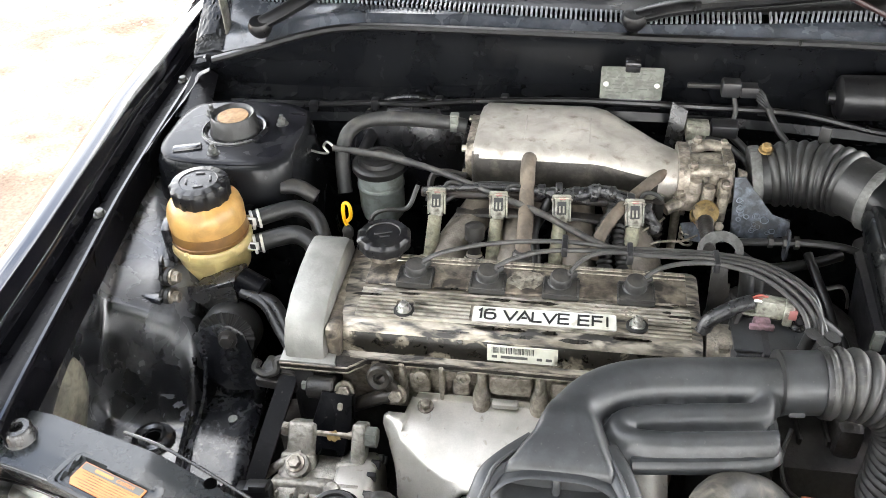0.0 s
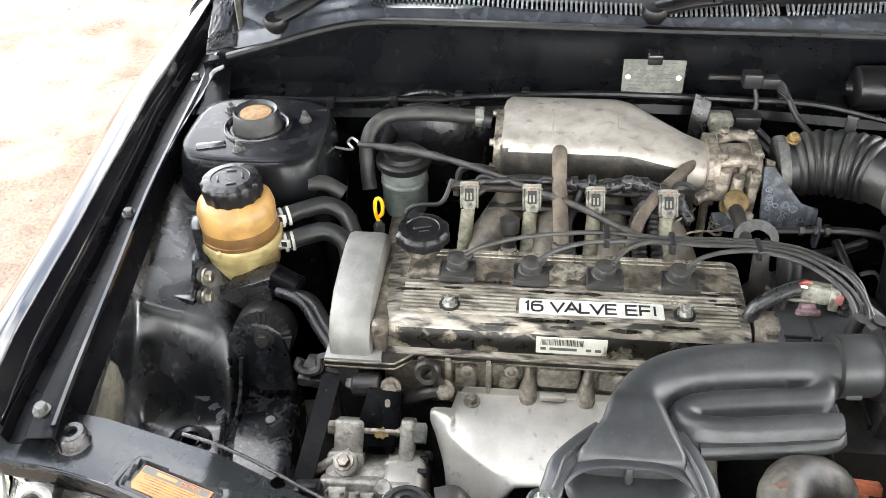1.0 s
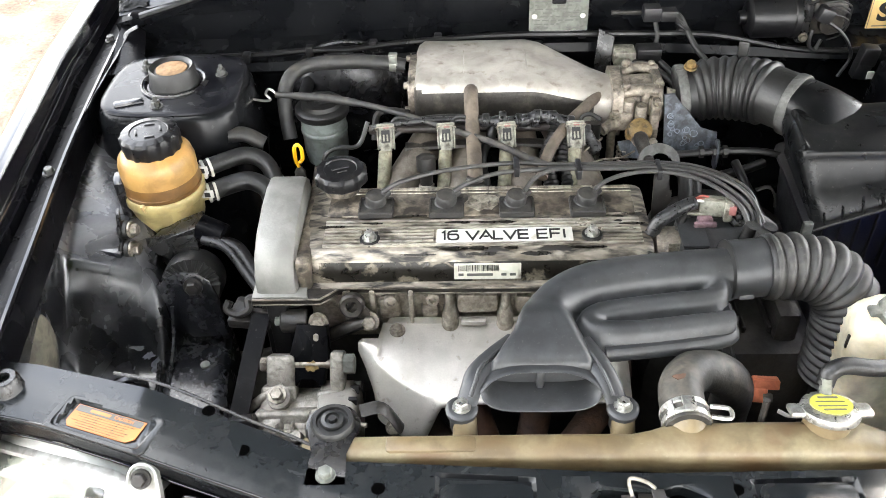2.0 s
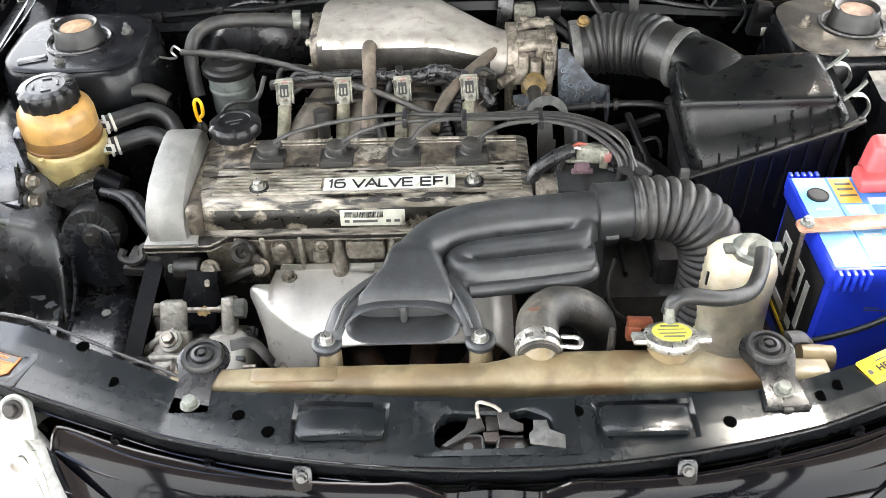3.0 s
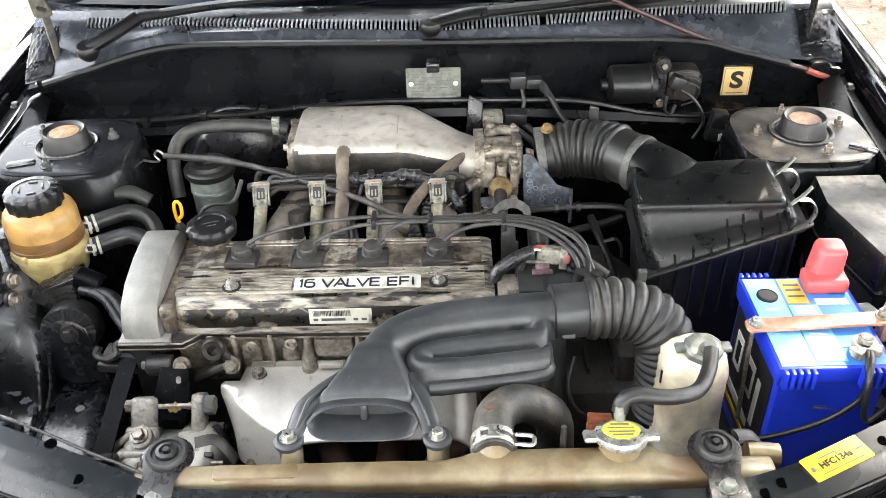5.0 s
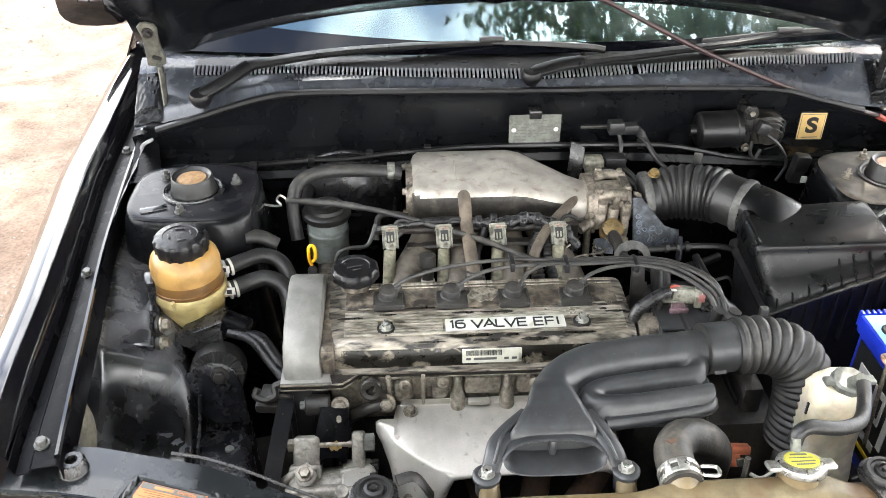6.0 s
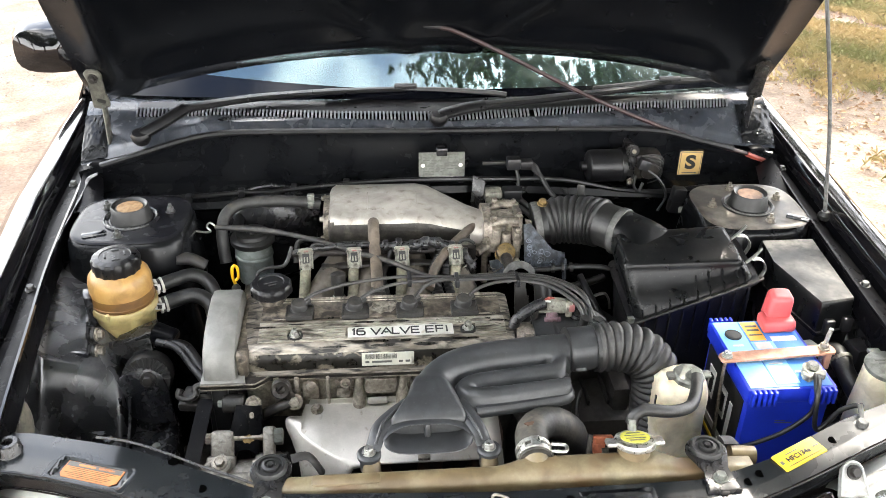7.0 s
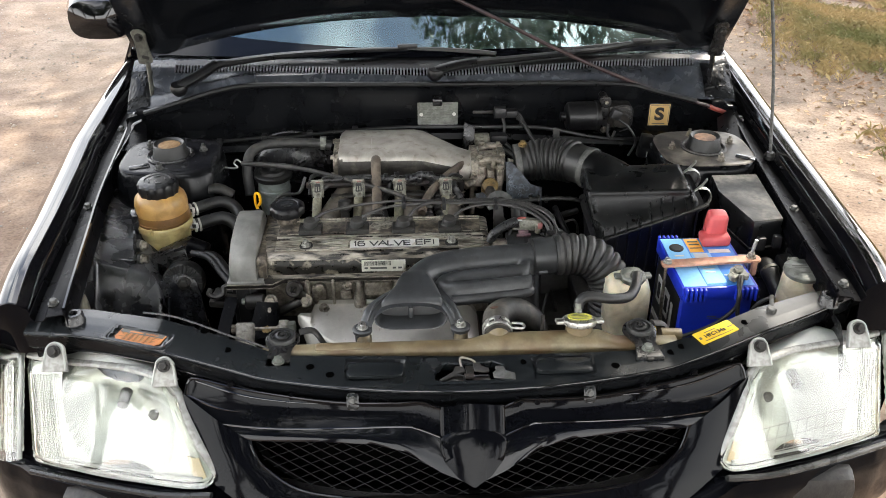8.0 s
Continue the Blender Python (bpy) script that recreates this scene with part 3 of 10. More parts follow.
def hexbolt(bm, p, axis, r, h=None, washer=True):
    h = h or r * 1.1
    z = Vector(axis).normalized()
    p = Vector(p)
    if washer:
        cyl(bm, p - z * 0.001, p + z * r * 0.25, r * 1.45, r * 1.4, 16)
    lathe(bm, p + z * r * 0.2, z, [(r, 0), (r, h * 0.85), (r * 0.85, h)], 6)
    return bm


def stud(bm, p, axis, r, h):
    z = Vector(axis).normalized()
    p = Vector(p)
    cyl(bm, p, p + z * r * 0.4, r * 1.8, None, 16)
    lathe(bm, p + z * r * 0.4, z, [(r * 1.25, 0), (r * 1.25, h * 0.45), (r * 1.1, h * 0.5)], 6)
    cyl(bm, p, p + z * h, r * 0.6, None, 10)
    return bm


def letters(name, body, size, m, mat, parent, extrude=0.0004, align="CENTER", bold=0.0):
    c = bpy.data.curves.new(name, "FONT")
    c.body, c.size, c.extrude, c.align_x, c.align_y, c.offset = body, size, extrude, align, "CENTER", bold
    tmp = new(name, c)
    bpy.context.view_layer.update()
    me = bpy.data.meshes.new_from_object(tmp)
    bpy.data.objects.remove(tmp)
    me.transform(m)
    bm = B()
    bm.from_mesh(me)
    bpy.data.meshes.remove(me)
    return part(name, bm, mat, parent, smooth=10)


def facing(c, ex, ey):
    """The pose of a flat label at c, with its own x along ex and its y along ey."""
    ex = Vector(ex).normalized()
    ez = ex.cross(Vector(ey)).normalized()
    ey = ez.cross(ex)
    m = Matrix((ex, ey, ez)).transposed().to_4x4()
    m.translation = Vector(c)
    return m


# ---- ground and surroundings ----
def ground_height(x, y):
    rough = noise.noise(V(x * 0.7, y * 0.7, 3)) * 0.03 + noise.noise(V(x * 3, y * 3, 9)) * 0.008
    return rough * min(1.0, max(0.0, (math.hypot(x, y - 1.5) - 1.2) / 1.5)) + max(0.0, math.hypot(x, y) - 25) * 0.004


bm = B()
xs = [-400, -120, -40, -15, -8] + [-5 + 0.25 * i for i in range(41)] + [8, 15, 40, 120, 400]
ys = [-400, -120, -40, -12, -6, -3] + [-2 + 0.25 * i for i in range(41)] + [12, 20, 45, 120, 400]
gv = [[bm.verts.new((x, y, ground_height(x, y))) for y in ys] for x in xs]
for i in range(len(xs) - 1):
    for j in range(len(ys) - 1):
        bm.faces.new((gv[i][j], gv[i + 1][j], gv[i + 1][j + 1], gv[i][j + 1]))
part("ground", bm, "dirt", label="pale sandy dirt yard scattered with small stones", category="ground", kind="structure", smooth=180)


def scatter(name, mat, count, area, make, label, category, seed):
    rnd = random.Random(seed)
    verts, faces = [], []
    for _ in range(count):
        x, y = area(rnd)
        if x is not None:
            make(rnd, x, y, ground_height(x, y), verts, faces)
    me = bpy.data.meshes.new(name)
    me.from_pydata(verts, [], faces)
    me.materials.append(M[mat])
    return tagged(new(name, me), label, category, kind="stuff")


def pebble(rnd, x, y, z, verts, faces):
    s = rnd.uniform(0.003, 0.009) * (1.7 if rnd.random() < 0.08 else 1)
    k = len(verts)
    a = rnd.random() * 6
    for i in range(5):
        verts.append((x + s * math.cos(a + i * 1.257) * rnd.uniform(0.7, 1.2), y + s * math.sin(a + i * 1.257) * rnd.uniform(0.7, 1.2), z - 0.002))
    for i in range(3):
        verts.append((x + 0.55 * s * math.cos(a + i * 2.09), y + 0.55 * s * math.sin(a + i * 2.09), z + s * rnd.uniform(0.35, 0.7)))
    for f in ((5, 6, 7), (0, 1, 5), (1, 6, 5), (1, 2, 6), (2, 3, 6), (3, 7, 6), (3, 4, 7), (4, 5, 7), (4, 0, 5)):
        faces.append(tuple(k + i for i in f))


def blade(rnd, x, y, z, verts, faces):
    for _ in range(5):
        k = len(verts)
        a, h = rnd.random() * 6.3, rnd.uniform(0.010, 0.055)
        dx, dy = math.cos(a), math.sin(a)
        w, o = 0.0014, rnd.uniform(-0.035, 0.035)
        lean = rnd.uniform(0.3, 1.3)
        bx, by = x + o, y + rnd.uniform(-0.035, 0.035)
        verts.extend([(bx - dy * w, by + dx * w, z), (bx + dy * w, by - dx * w, z), (bx + dx * h * 0.3 * lean + dy * w * 0.7, by + dy * h * 0.3 * lean - dx * w * 0.7, z + h * 0.6),
                      (bx + dx * h * lean, by + dy * h * lean, z + h * 0.85)])
        faces.extend([(k, k + 1, k + 2), (k, k + 2, k + 3)])


def fallen(rnd, x, y, z, verts, faces):
    k = len(verts)
    a, s = rnd.random() * 6.3, rnd.uniform(0.006, 0.022)
    dx, dy = math.cos(a) * s, math.sin(a) * s
    t = rnd.uniform(0.002, 0.02)
    verts.extend([(x - dx, y - dy, z + 0.004), (x - dy * 0.4, y + dx * 0.4, z + t), (x + dx, y + dy, z + 0.006), (x + dy * 0.4, y - dx * 0.4, z + 0.004)])
    faces.append((k, k + 1, k + 2, k + 3))


def yard(rnd):
    s = rnd.random()
    if s < 0.7:
        return rnd.uniform(-4.5, -0.95), rnd.uniform(0.0, 6)
    return rnd.uniform(0.95, 3.2), rnd.uniform(0.2, 6)


def verge(rnd):
    x, y = 1.7 + 5 * rnd.random() ** 1.3, rnd.uniform(-0.5, 10)
    edge = 2.02 + 0.03 * (y - 3) + 0.22 * noise.noise(V(x, y * 0.8, 5))
    clump = noise.noise(V(x * 0.9, y * 0.9, 1)) + 0.45 * noise.noise(V(x * 3, y * 3, 2))
    return (x, y) if x > edge - 0.10 + abs(rnd.gauss(0, 0.28)) and clump > -0.42 + 0.30 * max(0, 2.5 - x) else (None, None)


scatter("gravel", "stone", 5200, yard, pebble, "small loose stones lying on the dirt", "gravel", 3)
scatter("dry_grass", "grass", 100000, verge, blade, "dry yellow-green grass beside the dirt track", "grass", 4)
scatter("fallen_leaves", "deadleaf", 11000, lambda r: (2.0 + abs(r.gauss(0, 1.1)) - 0.35 * r.random(), r.uniform(0.2, 9)), fallen, "brown fallen leaves along the grass verge", "leaves", 5)


def tree(name, at, height, crown, seed, lean=(0, 0), leaf=1.0):
    rnd = random.Random(seed)
    t = thing(name, at, "leafy green shade tree with open branches, out of view round the yard", "tree", "shade trees")
    at = Vector(at)
    bm = B()
    top = at + V(lean[0] * 0.5, lean[1] * 0.5, height * 0.62)
    sweep(bm, [at - V(0, 0, 0.1), at + V(0.1, 0, height * 0.25), top], 0.2, 10, 5, rf=lambda s: 0.24 - 0.17 * min(1, s / (height * 0.65)))
    tips = []
    for i in range(15):
        a = i * 2.4 + rnd.random()
        st = at.lerp(top, rnd.uniform(0.5, 1.0))
        rr = crown * rnd.uniform(0.45, 1.0)
        end = top + V(lean[0] * 0.5 + rr * math.cos(a), lean[1] * 0.5 + rr * math.sin(a), height * rnd.uniform(-0.05, 0.36))
        mid = st.lerp(end, 0.5) + V(0, 0, 0.3)
        sweep(bm, [st, mid, end], 0.05, 6, 4, rf=lambda s: max(0.012, 0.08 - 0.028 * s))
        tips += [mid.lerp(end, k) for k in (0.2, 0.5, 0.75, 1.0)]
    part("trunk", bm, "bark", t)
    verts, faces = [], []
    for c in tips:
        for _ in range(5):
            cc = c + V(rnd.gauss(0, 0.42), rnd.gauss(0, 0.42), rnd.gauss(0, 0.3))
            for _ in range(34):
                q = cc + V(rnd.gauss(0, 0.2), rnd.gauss(0, 0.2), rnd.gauss(0, 0.16))
                u = V(rnd.gauss(0, 1), rnd.gauss(0, 1), rnd.gauss(0, 0.5)).normalized() * rnd.uniform(0.05, 0.09) * leaf
                w = u.cross(V(rnd.gauss(0, 1), rnd.gauss(0, 1), rnd.gauss(0, 1))).normalized() * u.length * 0.42
                k = len(verts)
                verts += [q - u, q + w, q + u, q - w]
                faces.append((k, k + 1, k + 2, k + 3))
    o = ORIGIN[t]
    me = bpy.data.meshes.new("crown")
    me.from_pydata([tuple(v - o) for v in verts], [], faces)
    me.materials.append(M["leaf"])
    ob = new("crown", me)
    ob.parent = t
    return t


tree("tree", (1.0, 6.4, 0), 8.2, 1.25, 11, (0.2, -4.3))
tree("tree", (1.5, 8.6, 0), 8.0, 2.2, 12, (-0.2, -2.4))
tree("tree", (6.4, 7.4, 0), 7.5, 1.9, 13, (-0.4, -0.8))
# unseen trees added to shade the ground ahead of the nose
tree("tree", (5.2, 0.2, 0), 7.8, 1.7, 17, (-0.9, 0.6), leaf=1.3)
tree("tree", (4.6, -2.6, 0), 7.6, 2.7, 18, (-2.4, 1.2), leaf=2.2)
tree("tree", (3.6, -5.0, 0), 7.8, 2.8, 19, (-1.6, 0.8), leaf=2.2)
# unseen tree row added behind the camera to darken the nose's reflections
for k, (x, y) in enumerate(((-9.0, -4.5), (-6.6, -7.0), (-3.4, -8.2), (-0.2, -7.6), (3.0, -8.4), (6.2, -7.2), (9.0, -4.8))):
    tree("tree", (x, y, 0), (6.6 if x < -3.0 else 10.4) + 0.9 * (k % 2), 2.7 if x < -3.0 else 3.2, 21 + k, leaf=1.7 if x < -3.0 else 2.1)

# ---- the car's body ----
car = thing("car", (0, 1.0, 0.0), "black saloon car with its bonnet raised on a dirt yard", "car")


def mid_x(y):
    return -0.005 - 0.02 * y


# inner edge of the rail and crest of the fender, by side, along the car
RAIL = {-1: [(-0.15, -0.588), (-0.025, -0.598), (0.168, -0.626), (0.447, -0.667), (0.863, -0.700), (1.1, -0.71)],
        1: [(-0.15, 0.563), (-0.054, 0.571), (0.160, 0.583), (0.496, 0.617), (0.90, 0.665), (1.1, 0.68)]}
CREST = {-1: [(-0.15, -0.668), (0.1, -0.692), (0.28, -0.708), (0.61, -0.748), (0.95, -0.764), (1.1, -0.768)],
         1: [(-0.15, 0.640), (0.012, 0.648), (0.189, 0.660), (0.573, 0.690), (0.954, 0.722), (1.1, 0.73)]}


def rail_x(s, y):
    return track(RAIL[s], y)[0]


def crest_x(s, y):
    return track(CREST[s], y)[0]


for s in (-1, 1):
    def fender_skin(u, v, s=s):
        y = lerp(0.035, 1.12, u)
        xc = crest_x(s, y)
        prof = [(-0.028, 0.772), (-0.022, 0.790), (-0.010, 0.800), (0.004, 0.8035), (0.018, 0.800), (0.036, 0.785), (0.052, 0.755), (0.064, 0.70), (0.070, 0.60), (0.062, 0.45), (0.045, 0.28)]
        k = v * (len(prof) - 1)
        i = min(int(k), len(prof) - 2)
        dx, z = (lerp(prof[i][q], prof[i + 1][q], k - i) for q in (0, 1))
        drop = max(0.0, 0.16 - y) ** 2 * 1.1
        return V(xc + s * dx, y, z - drop + (0.012 * max(0, y - 0.5)))

    bm = sheet(B(), fender_skin, 46, 30, 0.003)
    part("fender", bm, "fenderpaint", car, "gloss black front fender with dusty edge")

    def rail_top(u, v, s=s):
        y = lerp(0.02, 1.0, u)
        xi, xc = rail_x(s, y), crest_x(s, y) - s * 0.026
        prof = [(0.0, 0.735), (0.0, 0.766), (0.03, 0.773), (0.08, 0.774), (0.52, 0.770), (0.60, 0.764), (0.90, 0.762), (1.0, 0.774)]
        k = v * (len(prof) - 1)
        i = min(int(k), len(prof) - 2)
        fx, z = (lerp(prof[i][q], prof[i + 1][q], k - i) for q in (0, 1))
        return V(lerp(xi, xc, fx), y, z + 0.012 * max(0, y - 0.5) - max(0.0, 0.08 - y) ** 2 * 1.1)

    rail = part("fender_rail", sheet(B(), rail_top, 50, 14, 0.002), "railblack", car, "black painted rail with bolts under the bonnet edge")
    bm = B()
    sweep(bm, [(rail_x(s, y) + s * 0.003, y, 0.777 + 0.012 * max(0, y - 0.5) - max(0.0, 0.08 - y) ** 2 * 1.1) for y in (0.03, 0.1, 0.25, 0.4, 0.55, 0.7, 0.8)], 0.0035, 6, 3)
    part("seal_lip", bm, "paint" if s < 0 else "railblack", rail)
    for y in (0.05, 0.364 if s < 0 else 0.30, 0.72):
        bm = hexbolt(B(), (lerp(rail_x(s, y), crest_x(s, y), 0.28), y, 0.7725 + 0.012 * max(0, y - 0.5)), (0, 0, 1), 0.006)
        part("bolt", bm, "dullgrey", rail)

    # inner wheelhouse: falls from the rail, swells out over the wheel, runs down to the chassis leg
    def apron(u, v, s=s):
        y = lerp(-0.02, 0.20, u / 0.2) if u < 0.2 else (lerp(0.20, 0.30, (u - 0.2) / 0.5) if u < 0.7 else lerp(0.30, 0.80, (u - 0.7) / 0.3))
        top = V(rail_x(s, y) - s * 0.002, y, 0.74)
        k = min(1.0, max(0.0, (y - 0.204) / 0.088))
        dome = k * k * (3 - 2 * k)
        low = [(0.0, 0.745), (-0.010, 0.72), (-0.024, 0.66), (-0.026, 0.60), (-0.012, 0.573), (0.020, 0.564), (0.060, 0.563), (0.094, 0.558), (0.100, 0.50), (0.102, 0.40), (0.102, 0.30)]
        high = [(0.0, 0.745), (-0.008, 0.728), (-0.012, 0.708), (-0.004, 0.694), (0.018, 0.688), (0.048, 0.680), (0.078, 0.668), (0.100, 0.646), (0.110, 0.60), (0.116, 0.45), (0.118, 0.30)]
        pts = [(lerp(p[0], q[0], dome), lerp(p[1], q[1], dome)) for p, q in zip(low, high)]
        k = v * (len(pts) - 1)
        i = min(int(k), len(pts) - 2)
        d, z = (lerp(pts[i][q], pts[i + 1][q], k - i) for q in (0, 1))
        rise = 0.30 * min(0.08, max(0.0, y - 0.27)) * (i < 7)
        return V(top.x - s * d, y, z + rise + 0.005 * noise.noise(V(y * 10, d * 12, s)))

    bm = sheet(B(), apron, 84, 60)
    for _ in range(4):
        bmesh.ops.smooth_vert(bm, verts=bm.verts, factor=0.5, use_axis_x=True, use_axis_y=True, use_axis_z=True)
    skin = BVHTree.FromBMesh(bm)
    wh = part("inner_fender", bm, "apronpaint", car, "smooth black inner wheelhouse panel with pale highlights and dust in its colour")
    hx, hy = rail_x(s, 0.192) - s * 0.050, 0.192
    part("drain_ring", lathe(B(), (hx, hy, 0.5625), (0, 0.05, 1), [(0.027, 0), (0.024, 0.006), (0.018, 0.008), (0.013, 0.006), (0.0115, 0.003), (0.0, 0.003)], 28), "apronpaint", wh)
    part("drain_hole", lathe(B(), (hx, hy, 0.5662), (0, 0.05, 1), [(0.0095, 0), (0.0095, 0.001), (0.0, 0.0012)], 18), "void", wh)
    for dx, r in ((0.091, 0.0034), (0.106, 0.0026)):
        part("seam", sweep(B(), [(rail_x(s, y) - s * (dx + e), y, z) for y, z, e in ((0.10, 0.562, 0.0), (0.17, 0.566, 0.0), (0.225, 0.572, -0.002), (0.252, 0.592, 0.003), (0.270, 0.632, 0.008))], r, 8, 6), "legpaint", wh, "sealed seam with worn paint")
    rf_ = random.Random(12)
    for x, y, a, b, tilt in ((0.094, 0.180, 0.006, 0.016, 8), (0.092, 0.208, 0.005, 0.012, 0), (0.086, 0.226, 0.010, 0.005, 30), (0.096, 0.160, 0.005, 0.008, 0), (0.078, 0.232, 0.008, 0.003, 15),
                             (0.066, 0.236, 0.010, 0.002, 4), (0.030, 0.246, 0.0018, 0.0015, 0), (0.012, 0.222, 0.0015, 0.0012, 0), (0.022, 0.196, 0.0016, 0.0014, 0), (0.058, 0.221, 0.003, 0.0008, 60)):
        ring, cx0, cy0 = [], rail_x(s, y) - s * x, y
        for i in range(18):
            g, q = 2 * math.pi * i / 18, rf_.uniform(0.55, 1.15)
            ex, ey = a * q * math.cos(g), b * q * math.sin(g)
            ct, st = math.cos(radians(tilt)), math.sin(radians(tilt))
            hit = skin.ray_cast(V(cx0 + ex * ct - ey * st, cy0 + ex * st + ey * ct, 1.0), V(0, 0, -1))[0]
            ring.append((hit or V(cx0 + ex, cy0 + ey, 0.564)) + V(0, 0, 0.0007))
        bm = B()
        mid = bm.verts.new(sum(ring, V(0, 0, 0)) / 18)
        vs = [bm.verts.new(p) for p in ring]
        for i in range(18):
            bm.faces.new((mid, vs[i - 1], vs[i]))
        part("paint_flake", bm, "flake", wh, "pale flaked patch of worn paint")

# firewall with its ledge, the cowl's front wall and the lip that carries the seal
LIP = [(-0.72, 0.725, 0.792), (-0.655, 0.735, 0.806), (-0.58, 0.742, 0.826), (-0.50, 0.748, 0.848), (-0.43, 0.754, 0.858), (-0.31, 0.757, 0.858), (0.0, 0.762, 0.852), (0.25, 0.757, 0.853),
       (0.40, 0.750, 0.850), (0.48, 0.745, 0.832), (0.56, 0.742, 0.812), (0.66, 0.735, 0.80)]


def lip_at(x):
    return track(LIP, x)


def firewall(u, v):
    x = lerp(-0.70, 0.66, u)
    ly, lz = lip_at(x)
    led = 0.742 + 0.012 * math.cos(x * 6)
    pts = [(ly + 0.012, lz - 0.004), (ly + 0.016, lz - 0.02), (0.772, 0.79), (0.772, led + 0.018), (0.752, led + 0.006), (0.722, led), (0.716, led - 0.012), (0.742, 0.70), (0.755, 0.62), (0.76, 0.48), (0.72, 0.34)]
    k = v * (len(pts) - 1)
    i = min(int(k), len(pts) - 2)
    return V(x, *(lerp(pts[i][q], pts[i + 1][q], k - i) for q in (0, 1)))


fw = part("firewall", sheet(B(), firewall, 40, 40), "bayclean", car, "dark painted firewall panel with a pressed ledge")
bm = B()
sweep(bm, [(x, y - 0.004, z + 0.002) for x, y, z in LIP[1:-1]], 0.0075, 8, 5, flat=0.8)
part("cowl_seal", bm, "plasticblack", fw, "rubber seal along the cowl lip")
bm = B()
sweep(bm, [(-0.64, 0.735, 0.735), (-0.54, 0.730, 0.738), (-0.47, 0.727, 0.742), (-0.40, 0.722, 0.750), (-0.34, 0.719, 0.752), (-0.29, 0.718, 0.758), (-0.24, 0.717, 0.763), (-0.1, 0.715, 0.772), (0.1, 0.715, 0.770), (0.22, 0.715, 0.765), (0.33, 0.715, 0.742), (0.42, 0.72, 0.732), (0.52, 0.73, 0.736)], 0.005, 8, 6)
part("harness", bm, "plasticblack", fw, "taped wiring harness clipped along the firewall")
for x, z in ((-0.40, 0.750), (-0.2, 0.765), (0.02, 0.771), (0.17, 0.767), (-0.50, 0.740), (-0.30, 0.757)):
    bm = box(B(), (x, 0.722, z), (0.012, 0.014, 0.016), 0.002)
    part("clip", bm, "plastic", fw)


def cowl_top(u, v):
    x = lerp(-0.70, 0.66, u)
    ly, lz = lip_at(x)
    flare = max(0.0, abs(x - mid_x(0.8)) - 0.42) / 0.25
    pts = [(ly, lz), (ly + 0.012, lz + 0.010), (ly + 0.018, lz + 0.016), (0.803 - 0.01 * flare, 0.877 - 0.030 * flare), (0.824, 0.880 - 0.012 * flare), (0.848, 0.884 - 0.006 * flare), (0.90, 0.870)]
    k = v * (len(pts) - 1)
    i = min(int(k), len(pts) - 2)
    y, z = (lerp(pts[i][q], pts[i + 1][q], k - i) for q in (0, 1))
    return V(x, y + 0.03 * flare, z)


part("cowl_panel", sheet(B(), cowl_top, 46, 24), "cowl", car, "weathered grey plastic cowl panel below the windscreen")

rnd_c = random.Random(31)
# dark lumpy sheets added over both ends of the cowl
for u0, u1 in ((0.0, 0.036), (0.948, 1.0)):
    bm = sheet(B(), lambda u, v: cowl_top(lerp(u0, u1, u), lerp(0.02, 0.60, v)) + V(0, 0, 0.004 + 0.010 * math.sin(u * 3.1416) * math.sin(v * 3.1416) + 0.35 * rnd_c.uniform(-0.004, 0.005)), 18, 30)
    part("corner_cover", bm, "bayclean", car, "dark lumpy sheet over the cowl corner")


def cowl_point(x, y):
    """The cowl's surface under a place in the plan."""
    u, lo, hi = (x + 0.70) / 1.36, 0.0, 1.0
    for _ in range(16):
        v = (lo + hi) / 2
        lo, hi = (v, hi) if cowl_top(u, v).y < y else (lo, v)
    return cowl_top(u, lo)


def vent_y(x):
    return 0.777 + 0.050 * (abs(x + 0.02) / 0.58) ** 2.2


bm = B()
x = -0.60
while x < 0.575:
    if not 0.158 < x < 0.170:
        p0, p1 = cowl_point(x, vent_y(x)), cowl_point(x, vent_y(x) + 0.018)
        d = p1 - p0
        box(bm, (p0 + p1) / 2 + V(0, 0, 0.003), (0.0032, d.length, 0.006), 0.0, (math.degrees(math.atan2(d.z, d.y)), 0, -14 if x > 0.18 else 0))
    x += 0.0072
part("cowl_slats", bm, "slat", car, "row of narrow plastic vent slats", kind="stuff")
# black sheet below the slats, the vent's inner shade as colour
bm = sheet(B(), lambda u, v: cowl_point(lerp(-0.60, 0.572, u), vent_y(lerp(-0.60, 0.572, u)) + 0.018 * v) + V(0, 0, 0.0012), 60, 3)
part("vent_shade", bm, "void", car)
# added black strip over the cowl, standing for the dark foot of the glass
bm = sheet(B(), lambda u, v: cowl_point(lerp(-0.60, 0.572, u), lerp(vent_y(lerp(-0.60, 0.572, u)) + 0.019, 0.862, v)) + V(0, 0, 0.002), 60, 6)
part("screen_foot_strip", bm, "plasticblack", car, "dark strip over the cowl in place of the windscreen's foot")


# windscreen, pillars, dash, roof, sides: closed, so that the glass looks into a dark cabin
def screen(u, v):
    w = lerp(0.66, 0.55, v)
    x = mid_x(0.9) + lerp(-w, w, u)
    bow = (2 * u - 1) ** 2
    return V(x, 0.843 + 0.09 * bow + 0.80 * v, 0.883 + 0.47 * v - 0.015 * bow + 0.03 * math.sin(v * math.pi))


